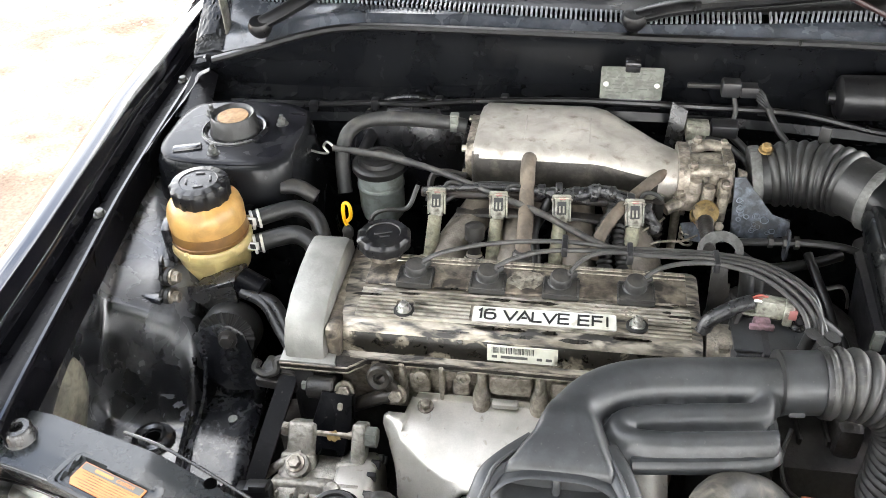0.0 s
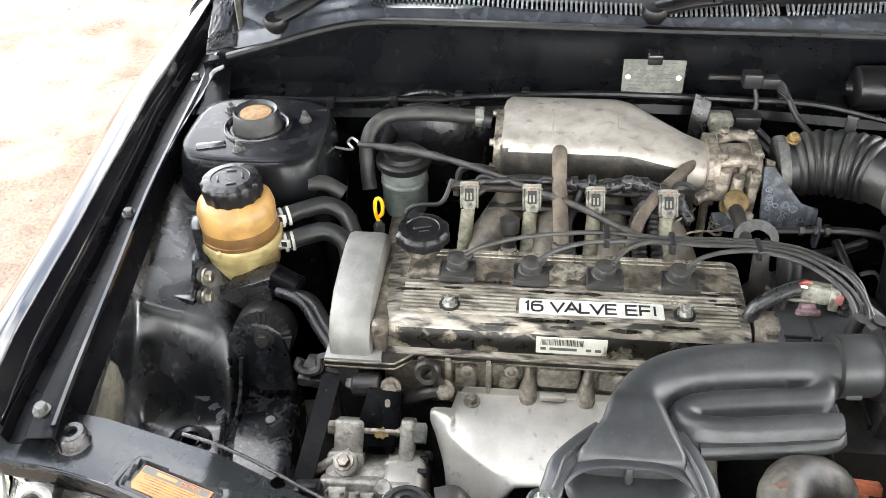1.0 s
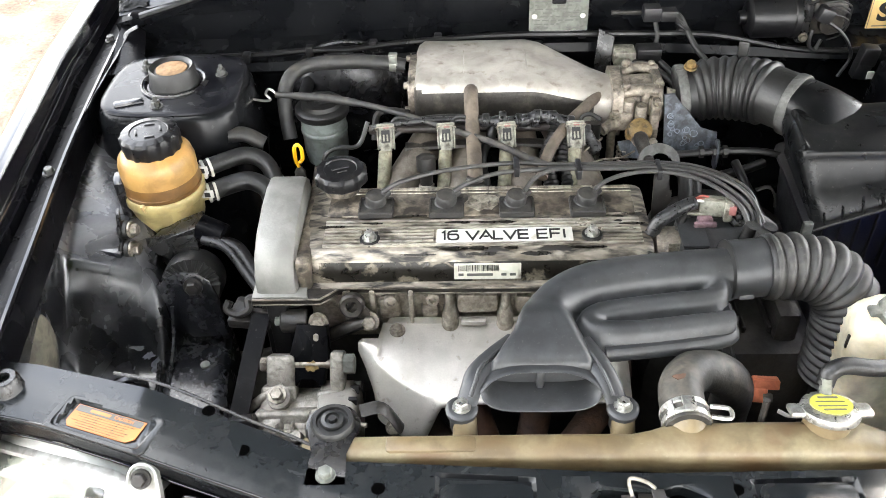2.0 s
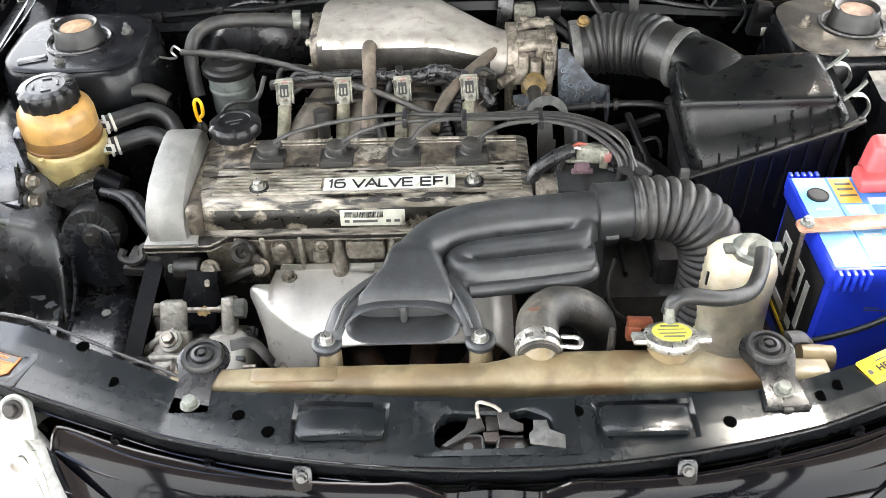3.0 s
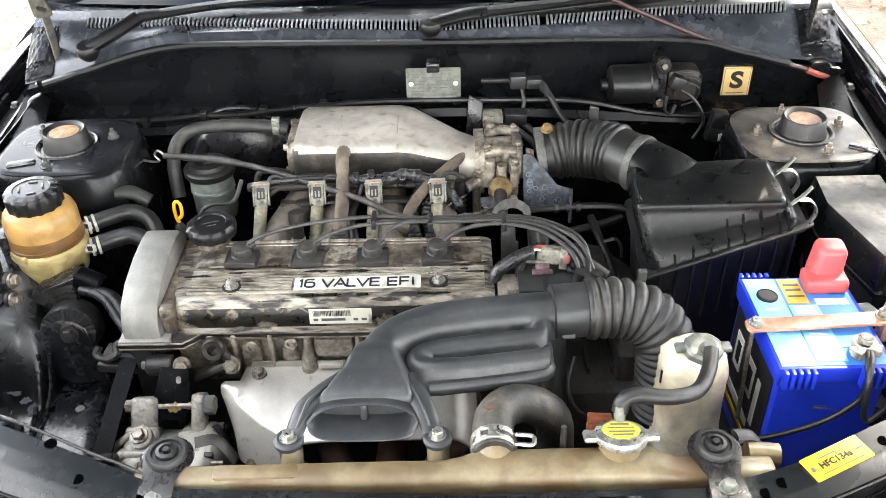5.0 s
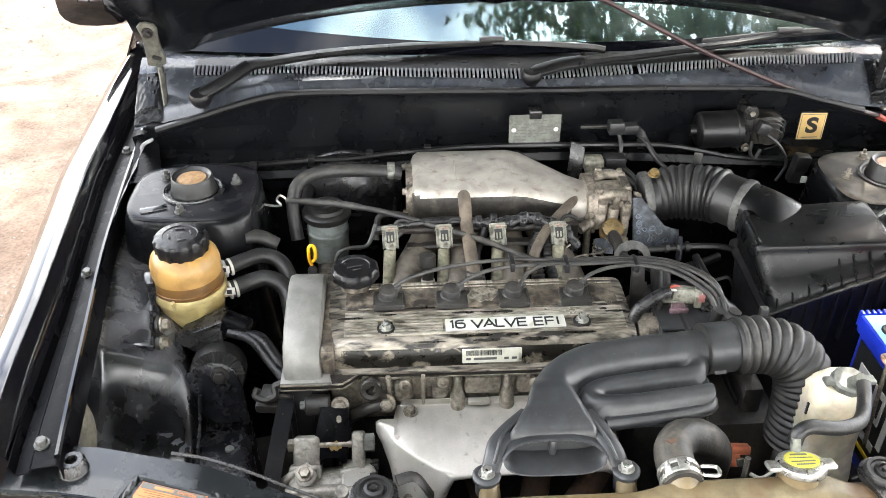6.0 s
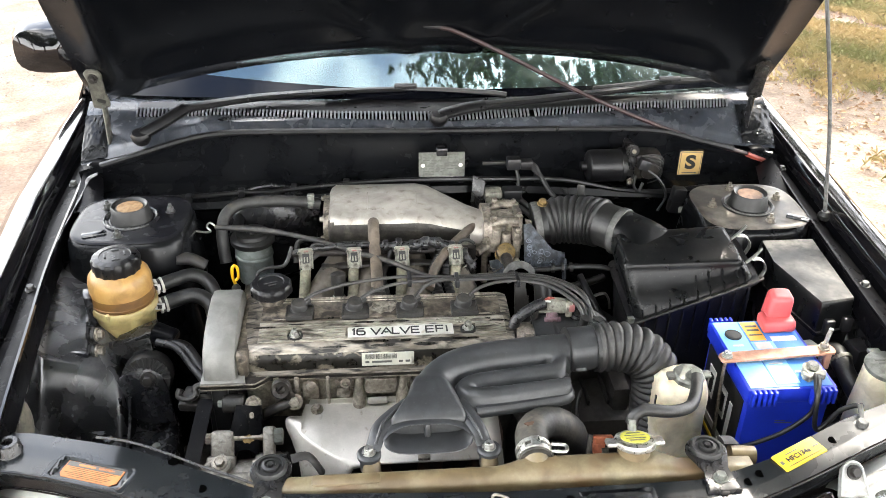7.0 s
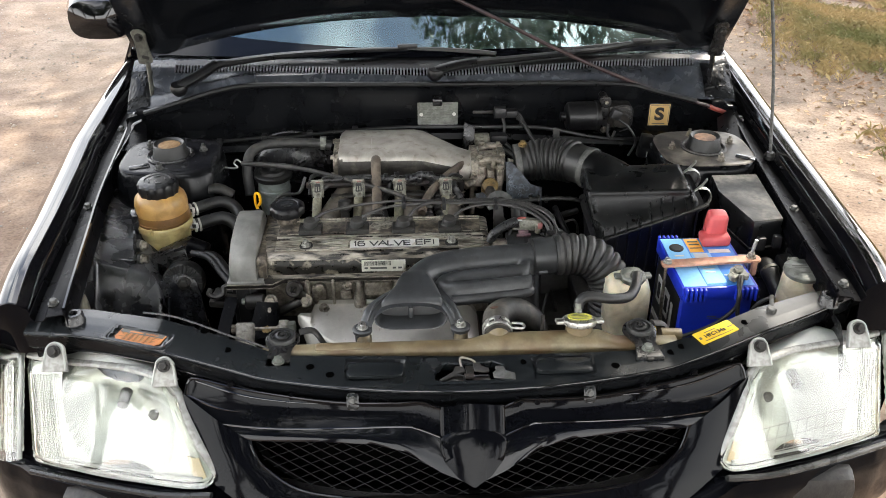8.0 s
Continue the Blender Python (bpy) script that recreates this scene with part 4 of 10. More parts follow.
part("windscreen", sheet(B(), screen, 24, 12, 0.005), "glass", car, "tinted windscreen that mirrors sky and trees", shadow=False)
bm = sheet(B(), lambda u, v: screen(lerp(0.01, 0.99, u), v * (0.020 + 0.060 * max(0.0, 1 - 2 * u) ** 1.5)) + V(0, -0.005, 0.007), 30, 4, 0.001)
part("frit_band", bm, "wingpaint", car, "black printed band along the foot of the glass")
bm = sheet(B(), lambda u, v: screen(u, 0) + V(0, 0.02 + 0.55 * v, -0.012 + 0.03 * math.sin(v * 3)), 20, 6, 0.01)
part("dashboard", bm, "interior", car)
for s in (-1, 1):
    bm = sweep(B(), [screen(0 if s < 0 else 1, v) + V(s * 0.012, 0, 0.004) for v in (0, 0.35, 0.7, 1)], 0.03, 10, 4)
    part("roof_pillar", bm, "paint", car)

    def side(u, v, s=s):
        y = lerp(1.10, 4.0, u)
        prof = [(0.55, 1.35), (0.62, 1.15), (0.705, 0.92), (0.745, 0.86), (0.78, 0.78), (0.80, 0.60), (0.78, 0.30)]
        k = v * 6
        i = min(int(k), 5)
        x, z = (lerp(prof[i][q], prof[i + 1][q], k - i) for q in (0, 1))
        if z > 0.92:
            y = max(y, 0.98 + 1.75 * (z - 0.9))
        return V(mid_x(1) + s * x, y, z)

    part("body_side", sheet(B(), side, 16, 12, 0.004), "paint", car)
bm = sheet(B(), lambda u, v: V(lerp(-0.57, 0.53, u), lerp(1.70, 3.7, v), 1.36 + 0.05 * math.sin(u * math.pi)), 10, 10, 0.01)
part("roof", bm, "paint", car)
bm = box(B(), (-0.02, 3.95, 0.75), (1.5, 0.1, 1.1), 0.03)
part("tail", bm, "paint", car)
bm = box(B(), (-0.02, 2.6, 0.28), (1.5, 2.7, 0.12), 0.03)
part("floor_pan", bm, "interior", car)
bm = B()
box(bm, (-0.02, 1.0, 0.52), (1.35, 0.10, 0.66), 0.02)
part("bulkhead", bm, "interior", car)

# door mirror on the far side
mirror = part("door_mirror", ring_loft(B(), [oval((-0.868, y, z), (1, 0, 0), (0, 0, 1), a, b, 20, 3) for y, z, a, b in
              ((1.16, 0.885, 0.03, 0.02), (1.18, 0.885, 0.075, 0.05), (1.22, 0.885, 0.09, 0.062), (1.27, 0.885, 0.088, 0.06), (1.285, 0.885, 0.075, 0.05))]), "paint", car, "black door mirror housing")
bm = sweep(B(), [(-0.83, 1.27, 0.87), (-0.76, 1.26, 0.86), (-0.70, 1.25, 0.86)], 0.03, 10, 4)
part("mirror_stalk", bm, "plastic", mirror)

# strut towers
for s, cx, cy in ((-1, -0.567, 0.572), (1, 0.529, 0.564)):
    def tower_ring(z, grow, s=s, cx=cx, cy=cy):
        out = []
        for p in oval((cx, cy, z), (1, 0, 0), (0, 1, 0), 0.099 + grow, 0.090 + grow, 40, 3.6):
            out.append(p)
        return out
    bm = ring_loft(B(), [tower_ring(0.36, 0.030), tower_ring(0.60, 0.018), tower_ring(0.73, 0.006), tower_ring(0.766, 0.001), tower_ring(0.775, -0.004), tower_ring(0.779, -0.012), tower_ring(0.778, -0.05)])
    tw = part("strut_tower", bm, "bayclean", car, "black suspension strut tower with a dusty top")
    part("tower_top", ring_loft(B(), [tower_ring(0.7775, -0.003), tower_ring(0.7797, -0.0045), tower_ring(0.7800, -0.012), tower_ring(0.7800, -0.05)]), "scuffed" if s < 0 else "towerdust", tw, "scuffed top of the strut tower", smooth=60)
    bm = lathe(B(), (cx, cy, 0.776), (0, 0, 1), [(0.047, 0), (0.047, 0.005), (0.043, 0.008), (0.040, 0.007), (0.038, 0.002)], 40)
    part("mount_ring", bm, "bay" if s < 0 else "rubber", tw)
    arc = [(cx + 0.0455 * math.cos(radians(a)), cy + 0.0455 * math.sin(radians(a)), 0.7835) for a in range(150, 321, 10)]
    part("worn_rim", sweep(B(), arc, 0.0012, 6, 2), "wornedge", tw)
    bm = lathe(B(), (cx, cy, 0.779), (0, 0, 1), [(0.036, 0), (0.0345, 0.006), (0.0325, 0.012), (0.0315, 0.025), (0.0295, 0.028), (0.0265, 0.0265), (0.0245, 0.0225), (0.0, 0.0225)], 40)
    part("mount_cap", bm, "rubber", tw, "black rubber strut cap")
    bm = lathe(B(), (cx, cy, 0.7995), (0, 0, 1), [(0.0225, 0.0), (0.0215, 0.0035), (0.0, 0.0042)], 30)
    part("cap_disc", bm, "tandisc" if s < 0 else "brownrust", tw, "rust-tan disc in the strut cap")
    for a in ((20, 140, 262) if s < 0 else (20, 100, 180, 285)):
        q = V(cx + 0.066 * math.cos(radians(a)), cy + 0.064 * math.sin(radians(a)), 0.779)
        part("stud", stud(B(), q, (0, 0, 1), 0.0050, 0.016), "dullgrey" if s < 0 else "steel", tw)
    bm = box(B(), (cx - 0.05 if s < 0 else cx + 0.07, cy - 0.055, 0.781), (0.04, 0.014, 0.006), 0.003, (0, 0, 18 if s < 0 else -30))
    part("pressed_rib", bm, "baydust", tw)
    # narrow gusset from the tower to the cowl corner
    bm = sheet(B(), lambda u, v, s=s, cx=cx, cy=cy: V(lerp(rail_x(s, cy + 0.04 + 0.14 * v) - s * lerp(0.055, 0.03, v), rail_x(s, cy + 0.04 + 0.14 * v) + s * 0.002, u), cy + 0.04 + 0.14 * v, 0.772 + 0.018 * v * u + 0.003 * math.sin(u * 3.1)), 8, 8, 0.003)
    part("tower_gusset", bm, "railblack", car, "black painted corner panel")

# edges worn bare beside the tower, and the rail's highlight as pale strip colour
part("worn_seam", sweep(B(), [(-0.660, 0.722, 0.796), (-0.676, 0.716, 0.789), (-0.680, 0.700, 0.781), (-0.678, 0.647, 0.779), (-0.676, 0.58, 0.779), (-0.673, 0.50, 0.778), (-0.669, 0.43, 0.777)], 0.004, 10, 6, rf=lambda q: 0.0062 - 0.0042 * min(1, q / 0.16) + 0.0014 * math.sin(q * 90), flat=0.22), "wornedge", car, "pale strip along the worn seam, bare metal and highlight in one colour")

# radiator support: one pressed panel across the nose
def nose_y(x):
    if x < -0.33:
        return track([(-0.68, 0.012), (-0.605, 0.003), (-0.58, -0.002), (-0.541, -0.012), (-0.511, -0.022), (-0.484, -0.031), (-0.45, -0.043), (-0.40, -0.058), (-0.33, -0.0784)], x)[0]
    return -0.127 + 0.46 * (x - mid_x(0)) ** 2


def support_back(x):
    return track([(-0.66, 0.075), (-0.58, 0.065), (-0.45, 0.030), (-0.33, -0.012), (-0.27, -0.036), (0.0, -0.050), (0.24, -0.046), (0.29, -0.034), (0.34, -0.022), (0.42, 0.012), (0.55, 0.062), (0.64, 0.085)], x)[0]


def support_z(x):
    return 0.727 + 0.022 * min(1, max(0, (abs(x - mid_x(0)) - 0.30) / 0.16))


def support_panel(u, v):
    x = lerp(-0.668, 0.645, u)
    yf, yb, z = nose_y(x), support_back(x), support_z(x)
    pts = [(yb + 0.004, z - 0.07), (yb + 0.003, z - 0.008), (yb, z), (lerp(yb, yf, 0.3), z + 0.001), (lerp(yb, yf, 0.6), z + 0.001), (yf + 0.012, z), (yf + 0.002, z - 0.001), (yf - 0.001, z - 0.004),
           (yf + 0.002, z - 0.010), (yf + 0.004, z - 0.030), (yf + 0.022, z - 0.05), (yf + 0.03, z - 0.16)]
    k = v * (len(pts) - 1)
    i = min(int(k), len(pts) - 2)
    y, zz = (lerp(pts[i][q], pts[i + 1][q], k - i) for q in (0, 1))
    for cx in (-0.140, 0.135):
        if abs(x - cx) < 0.043 and i in (2, 3, 4) and 0.15 < (k - 2) / 3 < 0.95:
            zz -= 0.004
    return V(x, y, zz)


bm = sheet(B(), support_panel, 340, 88)
bmesh.ops.recalc_face_normals(bm, faces=bm.faces)
bm.normal_update()
kill = [f for f in bm.faces if f.normal.z > 0.7 and abs((f.calc_center_median().x + 0.4915) * 0.948 - (f.calc_center_median().y + 0.0075) * 0.318) < 0.044 and abs((f.calc_center_median().x + 0.4915) * 0.318 + (f.calc_center_median().y + 0.0075) * 0.948) < 0.0150]
bmesh.ops.delete(bm, geom=kill, context="FACES")
kill = [f for f in bm.faces if abs(f.calc_center_median().x - 0.0) < 0.062 and -0.1135 < f.calc_center_median().y < -0.060 and f.calc_center_median().z > 0.71]
bmesh.ops.delete(bm, geom=kill, context="FACES")
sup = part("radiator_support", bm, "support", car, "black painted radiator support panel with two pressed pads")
# front faces take the darker paint, a dark reflection put into their colour
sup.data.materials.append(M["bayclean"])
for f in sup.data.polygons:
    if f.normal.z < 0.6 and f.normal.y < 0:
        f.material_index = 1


def ray_out(loop, a, cx, cy):
    """Where a ray from the middle leaves a closed outline."""
    dx, dy, best = math.cos(a), math.sin(a), 0.0
    for (x0, y0), (x1, y1) in zip(loop, loop[1:] + loop[:1]):
        ex, ey = x1 - x0, y1 - y0
        det = dx * -ey + dy * ex
        if abs(det) > 1e-9:
            r = ((x0 - cx) * -ey + (y0 - cy) * ex) / det
            q = (dx * (y0 - cy) - dy * (x0 - cx)) / det
            if 0 <= q <= 1:
                best = max(best, r)
    return cx + best * dx, cy + best * dy


HOLE = [(-0.0555, -0.083), (-0.052, -0.075), (-0.040, -0.067), (-0.020, -0.069), (0.006, -0.070), (0.0286, -0.0645), (0.048, -0.074), (0.052, -0.082), (0.053, -0.091), (0.046, -0.100), (0.024, -0.1065), (-0.046, -0.108), (-0.0545, -0.103)]
RIM = [(-0.074, -0.1145), (0.074, -0.1145), (0.074, -0.0535), (-0.074, -0.0535)]
bm = B()
rows = []
for k in range(72):
    a = 2 * math.pi * k / 72
    ox, oy = ray_out(RIM, a, 0.0, -0.088)
    ix, iy = ray_out(HOLE, a, 0.0, -0.088)
    rows.append([bm.verts.new((ox, oy, 0.7283)), bm.verts.new((lerp(ix, ox, 0.15), lerp(iy, oy, 0.15), 0.7292)), bm.verts.new((ix, iy, 0.7275)), bm.verts.new((ix, iy, 0.716))])
for k in range(72):
    for j in range(3):
        bm.faces.new((rows[k - 1][j], rows[k][j], rows[k][j + 1], rows[k - 1][j + 1]))
bmesh.ops.recalc_face_normals(bm, faces=bm.faces)
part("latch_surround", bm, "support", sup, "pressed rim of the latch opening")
# black discs painted in for the depth of the holes
for x, y in ((-0.235, -0.066), (0.075, -0.068), (-0.05, -0.066), (-0.205, -0.085), (0.21, -0.082), (0.318, -0.045), (-0.36, -0.03), (-0.40, 0.012), (0.425, -0.008), (0.30, -0.055)):
    bm = lathe(B(), (x, y, support_z(x) - 0.0015), (0, 0, 1), [(0.0062, 0.0), (0.0062, 0.0028), (0.0, 0.0029)], 14)
    part("hole", bm, "void", sup)
for dy, dz, r in ((0.001, -0.0022, 0.0013), (0.003, -0.031, 0.0012)):
    part("pressed_edge", sweep(B(), [(x, nose_y(x) + dy, support_z(x) + dz) for x in (-0.62 + 0.0305 * k for k in range(41))], r, 8, 2), "paint", sup)
for x in (-0.140, 0.135):
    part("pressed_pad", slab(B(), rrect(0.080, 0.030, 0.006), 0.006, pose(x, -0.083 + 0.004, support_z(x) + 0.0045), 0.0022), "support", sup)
for x, y, z in ((-0.172, -0.128, 0.704), (0.167, -0.128, 0.704)):
    bm = slab(B(), rrect(0.017, 0.025, 0.005), 0.004, facing((x, nose_y(x) - 0.008, z + 0.004), (1, 0, 0), (0, 0.5, 1)), 0.001)
    gt = part("grille_tab", bm, "support", sup)
    part("tab_bolt", hexbolt(B(), (x, nose_y(x) - 0.009, z + 0.008), (0, -1, 0.5), 0.0038), "dullgrey", gt)
for x in (-0.35, -0.02, 0.09, 0.33, -0.26, 0.25):
    part("bolt", hexbolt(B(), (x, nose_y(x) - 0.004, support_z(x) - 0.024), (0, -1, 0.25), 0.0042), "railblack", sup)
for s, x, y in ((-1, -0.598, 0.034), (1, 0.572, 0.036)):
    bm = lathe(B(), (x, y, 0.747), (0, 0, 1), [(0.0175, 0), (0.0150, 0.004), (0.0138, 0.015), (0.0115, 0.0175), (0.0065, 0.0175), (0.0055, 0.010), (0.0, 0.010)], 24)
    part("bump_stop", bm, "soot", sup, "round black rubber bonnet stop")

# under the engine: subframe and shaded underbody
bm = B()
box(bm, (-0.02, 0.33, 0.24), (1.28, 0.85, 0.04), 0.01)
part("undertray", bm, "dark", car)
bm = B()
box(bm, (-0.01, -0.10, 0.40), (1.22, 0.10, 0.30), 0.03)
part("front_crossmember", bm, "dark", car)
for s in (-1, 1):
    def leg_at(u, v, s=s):
        y = lerp(-0.06, 0.305, u)
        d, z = track([(0, 0.088, 0.548), (0.08, 0.094, 0.561), (0.16, 0.104, 0.566), (0.7, 0.166, 0.564), (0.8, 0.175, 0.554), (1, 0.180, 0.36)], v)
        return V(rail_x(s, y) - s * d, y, z + 0.004 * math.sin(y * 40) * (0.1 < v < 0.8) + 0.05 * max(0.0, u - 0.9))

    leg = part("chassis_leg", sheet(B(), leg_at, 24, 24), "legpaint", car, "glossy black chassis leg with pale specks")
    part("leg_hole", lathe(B(), (rail_x(s, 0.24) - s * 0.147, 0.231, 0.5660), (0, 0, 1), [(0.006, 0), (0.006, 0.003), (0, 0.003)], 14), "plate", leg)
    part("leg_tab", box(B(), (rail_x(s, 0.12) - s * 0.104, 0.128, 0.572), (0.014, 0.014, 0.012), 0.002), "rust", leg)
# added sheet: sunlit ground through the gap under the rail, put into colour
bm = sheet(B(), lambda u, v: V(rail_x(-1, 0.17) - 0.020 + 0.010 * math.sin(u * 3.1) * math.sin(v * 3.1), 0.150 + 0.05 * math.cos(u * 3.1416) * (0.35 + 0.65 * math.sin(v * 3.1)), lerp(0.60, 0.73, v)), 16, 14, 0.002)
part("rail_gap_glow", bm, "beige", car, "pale beige sheet for the light seen through the gap behind the rail")

# bonnet, raised
hood = thing("bonnet", (-0.02, 0.86, 0.90), "raised black car bonnet seen from its underside", "bonnet")
HL = 0.93


def hood_at(u, v, lift=0.0):
    """u across, v from the rear edge to the nose; lift off the outer skin towards the engine."""
    w = 0.660 - 0.03 * v - 0.11 * v ** 3
    k = 2 * u - 1
    x = mid_x(0.86) + w * k
    rear = 0.980 - 0.095 * abs(k) ** 2.3
    crown = 0.018 * (1 - k * k) * math.sin(v * 3)
    d = V(0, -0.70, 0.714)
    nrm = V(0, 0.714, 0.70)
    back = 0.07 * abs(k) ** 2.2 * (1 - v)
    p = V(x, 0.862, rear + 0.055 * v * abs(k) ** 2) + d * (HL * v - 0.10 * k * k * v) + nrm * (crown - lift)
    return p


bm = sheet(B(), lambda u, v: hood_at(u, v, 0.0), 36, 20, 0.002)
part("outer_skin", bm, "paint", hood, "gloss black outer skin")


def hood_inner(u, v):
    k = 2 * u - 1
    edge = min(1, (1 - abs(k)) / 0.05, v / 0.04, (1 - v) / 0.06)
    rib = max(math.exp(-((v - 0.085) / 0.035) ** 2), math.exp(-((abs(k) - 0.88) / 0.055) ** 2), math.exp(-((v - 0.93) / 0.04) ** 2), 0.9 * math.exp(-((abs(k) - 0.9 * v - 0.05) / 0.07) ** 2))
    return hood_at(u, v, 0.006 + 0.006 * edge + 0.022 * rib * edge)


part("inner_frame", sheet(B(), hood_inner, 72, 48), "hoodpaint", hood, "pressed inner frame with stiffening ribs")
for s, hx, hy, hz in ((-1, -0.645, 0.790, 0.938), (1, 0.600, 0.792, 0.938)):
    hm = facing((hx + s * 0.004, hy - 0.022, hz + 0.004), (1, 0, -0.30 * -s), (0, -0.30, 0.95))
    bm = slab(B(), [(-0.023 * -s, 0.030), (-0.019 * -s, 0.038), (-0.010 * -s, 0.043), (0.002 * -s, 0.043), (0.009 * -s, 0.036), (0.011 * -s, 0.022), (0.019 * -s, -0.006), (0.026 * -s, -0.022), (0.027 * -s, -0.032), (0.017 * -s, -0.042), (-0.002 * -s, -0.044), (-0.008 * -s, -0.012), (-0.012 * -s, 0.012)], 0.005, hm, 0.0012)
    hg = part("hinge_plate", bm, "hinge" if s < 0 else "soot", hood, "grey bonnet hinge plate")
    part("hinge_bolt", hexbolt(B(), hm @ V(-0.005 * -s, 0.026, 0.001), hm.to_3x3() @ V(0, 0, 1), 0.0065), "dark", hg)
    part("hinge_slot", slab(B(), rrect(0.016, 0.008, 0.0035), 0.001, hm @ pose(0.012 * -s, -0.022, 0.0012)), "ink", hg)
    bm = B()
    sweep(bm, [(hx - s * 0.004, hy - 0.014, hz - 0.030), (hx - s * 0.002, hy - 0.008, hz - 0.060), (hx + s * 0.002, hy + 0.002, hz - 0.092), (hx + s * 0.004, hy + 0.004, hz - 0.125)], 0.0115, 10, 4, flat=0.4)
    part("hinge_arm", bm, "hinge" if s < 0 else "soot", hood)
    bm = B()
    box(bm, (hx + s * 0.012, hy - 0.006, hz - 0.142), (0.034, 0.07, 0.024), 0.006, (0, 0, 10 * s))
    part("hinge_base", bm, "railblack", hood)
bm = sweep(B(), [(-0.111, 0.785, 1.055), (-0.06, 0.778, 1.052), (-0.012, 0.776, 1.050)], 0.004, 8, 4)
part("rod_clip", bm, "plastic", hood)

stay = thing("bonnet_stay", (0.634, 0.757, 0.778), "dark red metal bonnet stay resting on the cowl corner", "bonnet stay")
bm = sweep(B(), [(-0.018, 0.775, 1.049), (0.01, 0.770, 1.043), (0.10, 0.772, 1.000), (0.25, 0.765, 0.925), (0.40, 0.752, 0.862), (0.52, 0.748, 0.820), (0.60, 0.753, 0.795)], 0.0042, 8, 6)
part("rod", bm, "rodred", stay)
bm = sweep(B(), [(0.598, 0.753, 0.7955), (0.62, 0.755, 0.786), (0.638, 0.757, 0.780)], 0.0062, 8, 4)
part("tip", bm, "rodtip", stay, "orange-red rubber tip")
prop = thing("bonnet_prop", (0.654, 0.521, 0.78), "thin grey metal rod standing on the fender rail, propping the bonnet", "prop rod")
bm = sweep(B(), [(0.654, 0.521, 0.782), (0.650, 0.58, 0.95), (0.645, 0.665, 1.112), (0.642, 0.70, 1.175)], 0.0036, 8, 4)
part("rod", bm, "dullgrey", prop)
bm = lathe(B(), (0.654, 0.521, 0.772), (0, 0, 1), [(0.012, 0), (0.012, 0.008), (0.007, 0.014), (0.005, 0.014)], 16)
part("grommet", bm, "rubber", prop)

# wipers
for pts, blade_pts in (([(-0.578, 0.757, 0.858), (-0.545, 0.772, 0.872), (-0.500, 0.800, 0.892), (-0.37, 0.835, 0.898), (-0.22, 0.848, 0.903), (-0.08, 0.855, 0.904)], [(-0.24, 0.862, 0.898), (-0.05, 0.858, 0.900), (0.08, 0.848, 0.896), (0.12, 0.842, 0.892)]),
                       ([(-0.02, 0.772, 0.880), (0.03, 0.785, 0.888), (0.07, 0.795, 0.890), (0.22, 0.825, 0.893), (0.36, 0.850, 0.898), (0.46, 0.872, 0.905)], [(0.30, 0.862, 0.895), (0.42, 0.872, 0.902), (0.56, 0.90, 0.900)])):
    w = thing("wiper", pts[0], "black windscreen wiper resting on the glass above the cowl", "wiper", "windscreen wipers")
    bm = sweep(B(), pts[:3], 0.0165, 12, 6, flat=0.62)
    lathe(bm, V(*pts[0]) - V(0, 0, 0.016), (0, -0.25, 1), [(0.012, 0), (0.0150, 0.004), (0.0180, 0.010), (0.0185, 0.018), (0.0150, 0.024), (0.006, 0.025), (0.0, 0.024)], 24)
    part("arm_head", bm, "plasticblack", w)
    part("arm", sweep(B(), pts[2:], 0.0085, 8, 6, rf=lambda q: 0.0135 - 0.014 * q, flat=0.6), "plasticblack", w)
    part("blade", sweep(B(), blade_pts, 0.005, 6, 6, flat=1.4), "rubber", w)
    part("blade_clip", box(B(), V(*pts[-1]) + V(0, 0, 0.006), (0.045, 0.012, 0.010), 0.003), "plastic", w)


# ---- engine ----
engine = thing("engine", (-0.15, 0.33, 0.26), "four-cylinder petrol engine with sooty aluminium cover in the engine bay", "engine")
bm = B()
box(bm, (-0.15, 0.34, 0.44), (0.44, 0.17, 0.36), 0.02)
box(bm, (0.17, 0.34, 0.44), (0.24, 0.24, 0.30), 0.05)
part("engine_block", bm, "oilgrey", engine, "dark cast iron block and gearbox")
for k in range(6):
    part("gearbox_rib", box(B(), (0.09 + 0.032 * k, 0.36, 0.585), (0.006, 0.20, 0.022), 0.003), "oilgrey", engine)
part("gearbox_dome", lathe(B(), (0.185, 0.42, 0.585), (0, -0.15, 1), [(0.105, 0), (0.100, 0.020), (0.085, 0.038), (0.060, 0.050), (0.03, 0.055)], 36, wob=lambda a, h: 1 + 0.03 * math.sin(9 * a)), "oilgrey", engine)
part("gearbox_boss", cyl(B(), (0.20, 0.40, 0.57), (0.20, 0.40, 0.63), 0.035, 0.030, 22, 0.004), "oilgrey", engine)
part("breather", cyl(B(), (0.14, 0.46, 0.55), (0.14, 0.46, 0.64), 0.022, 0.020, 18, 0.003), "oilgrey", engine)
part("gearbox_bracket", box(B(), (0.235, 0.30, 0.60), (0.03, 0.10, 0.05), 0.008), "oilgrey", engine)
bm = B()
box(bm, (-0.145, 0.338, 0.640), (0.405, 0.175, 0.088), 0.006)
for x, w in ((-0.300, 0.010), (-0.270, 0.007), (-0.224, 0.006), (-0.062, 0.007), (-0.020, 0.007), (0.020, 0.008)):
    box(bm, (x, 0.246, 0.650), (w, 0.016, 0.066), 0.0025)
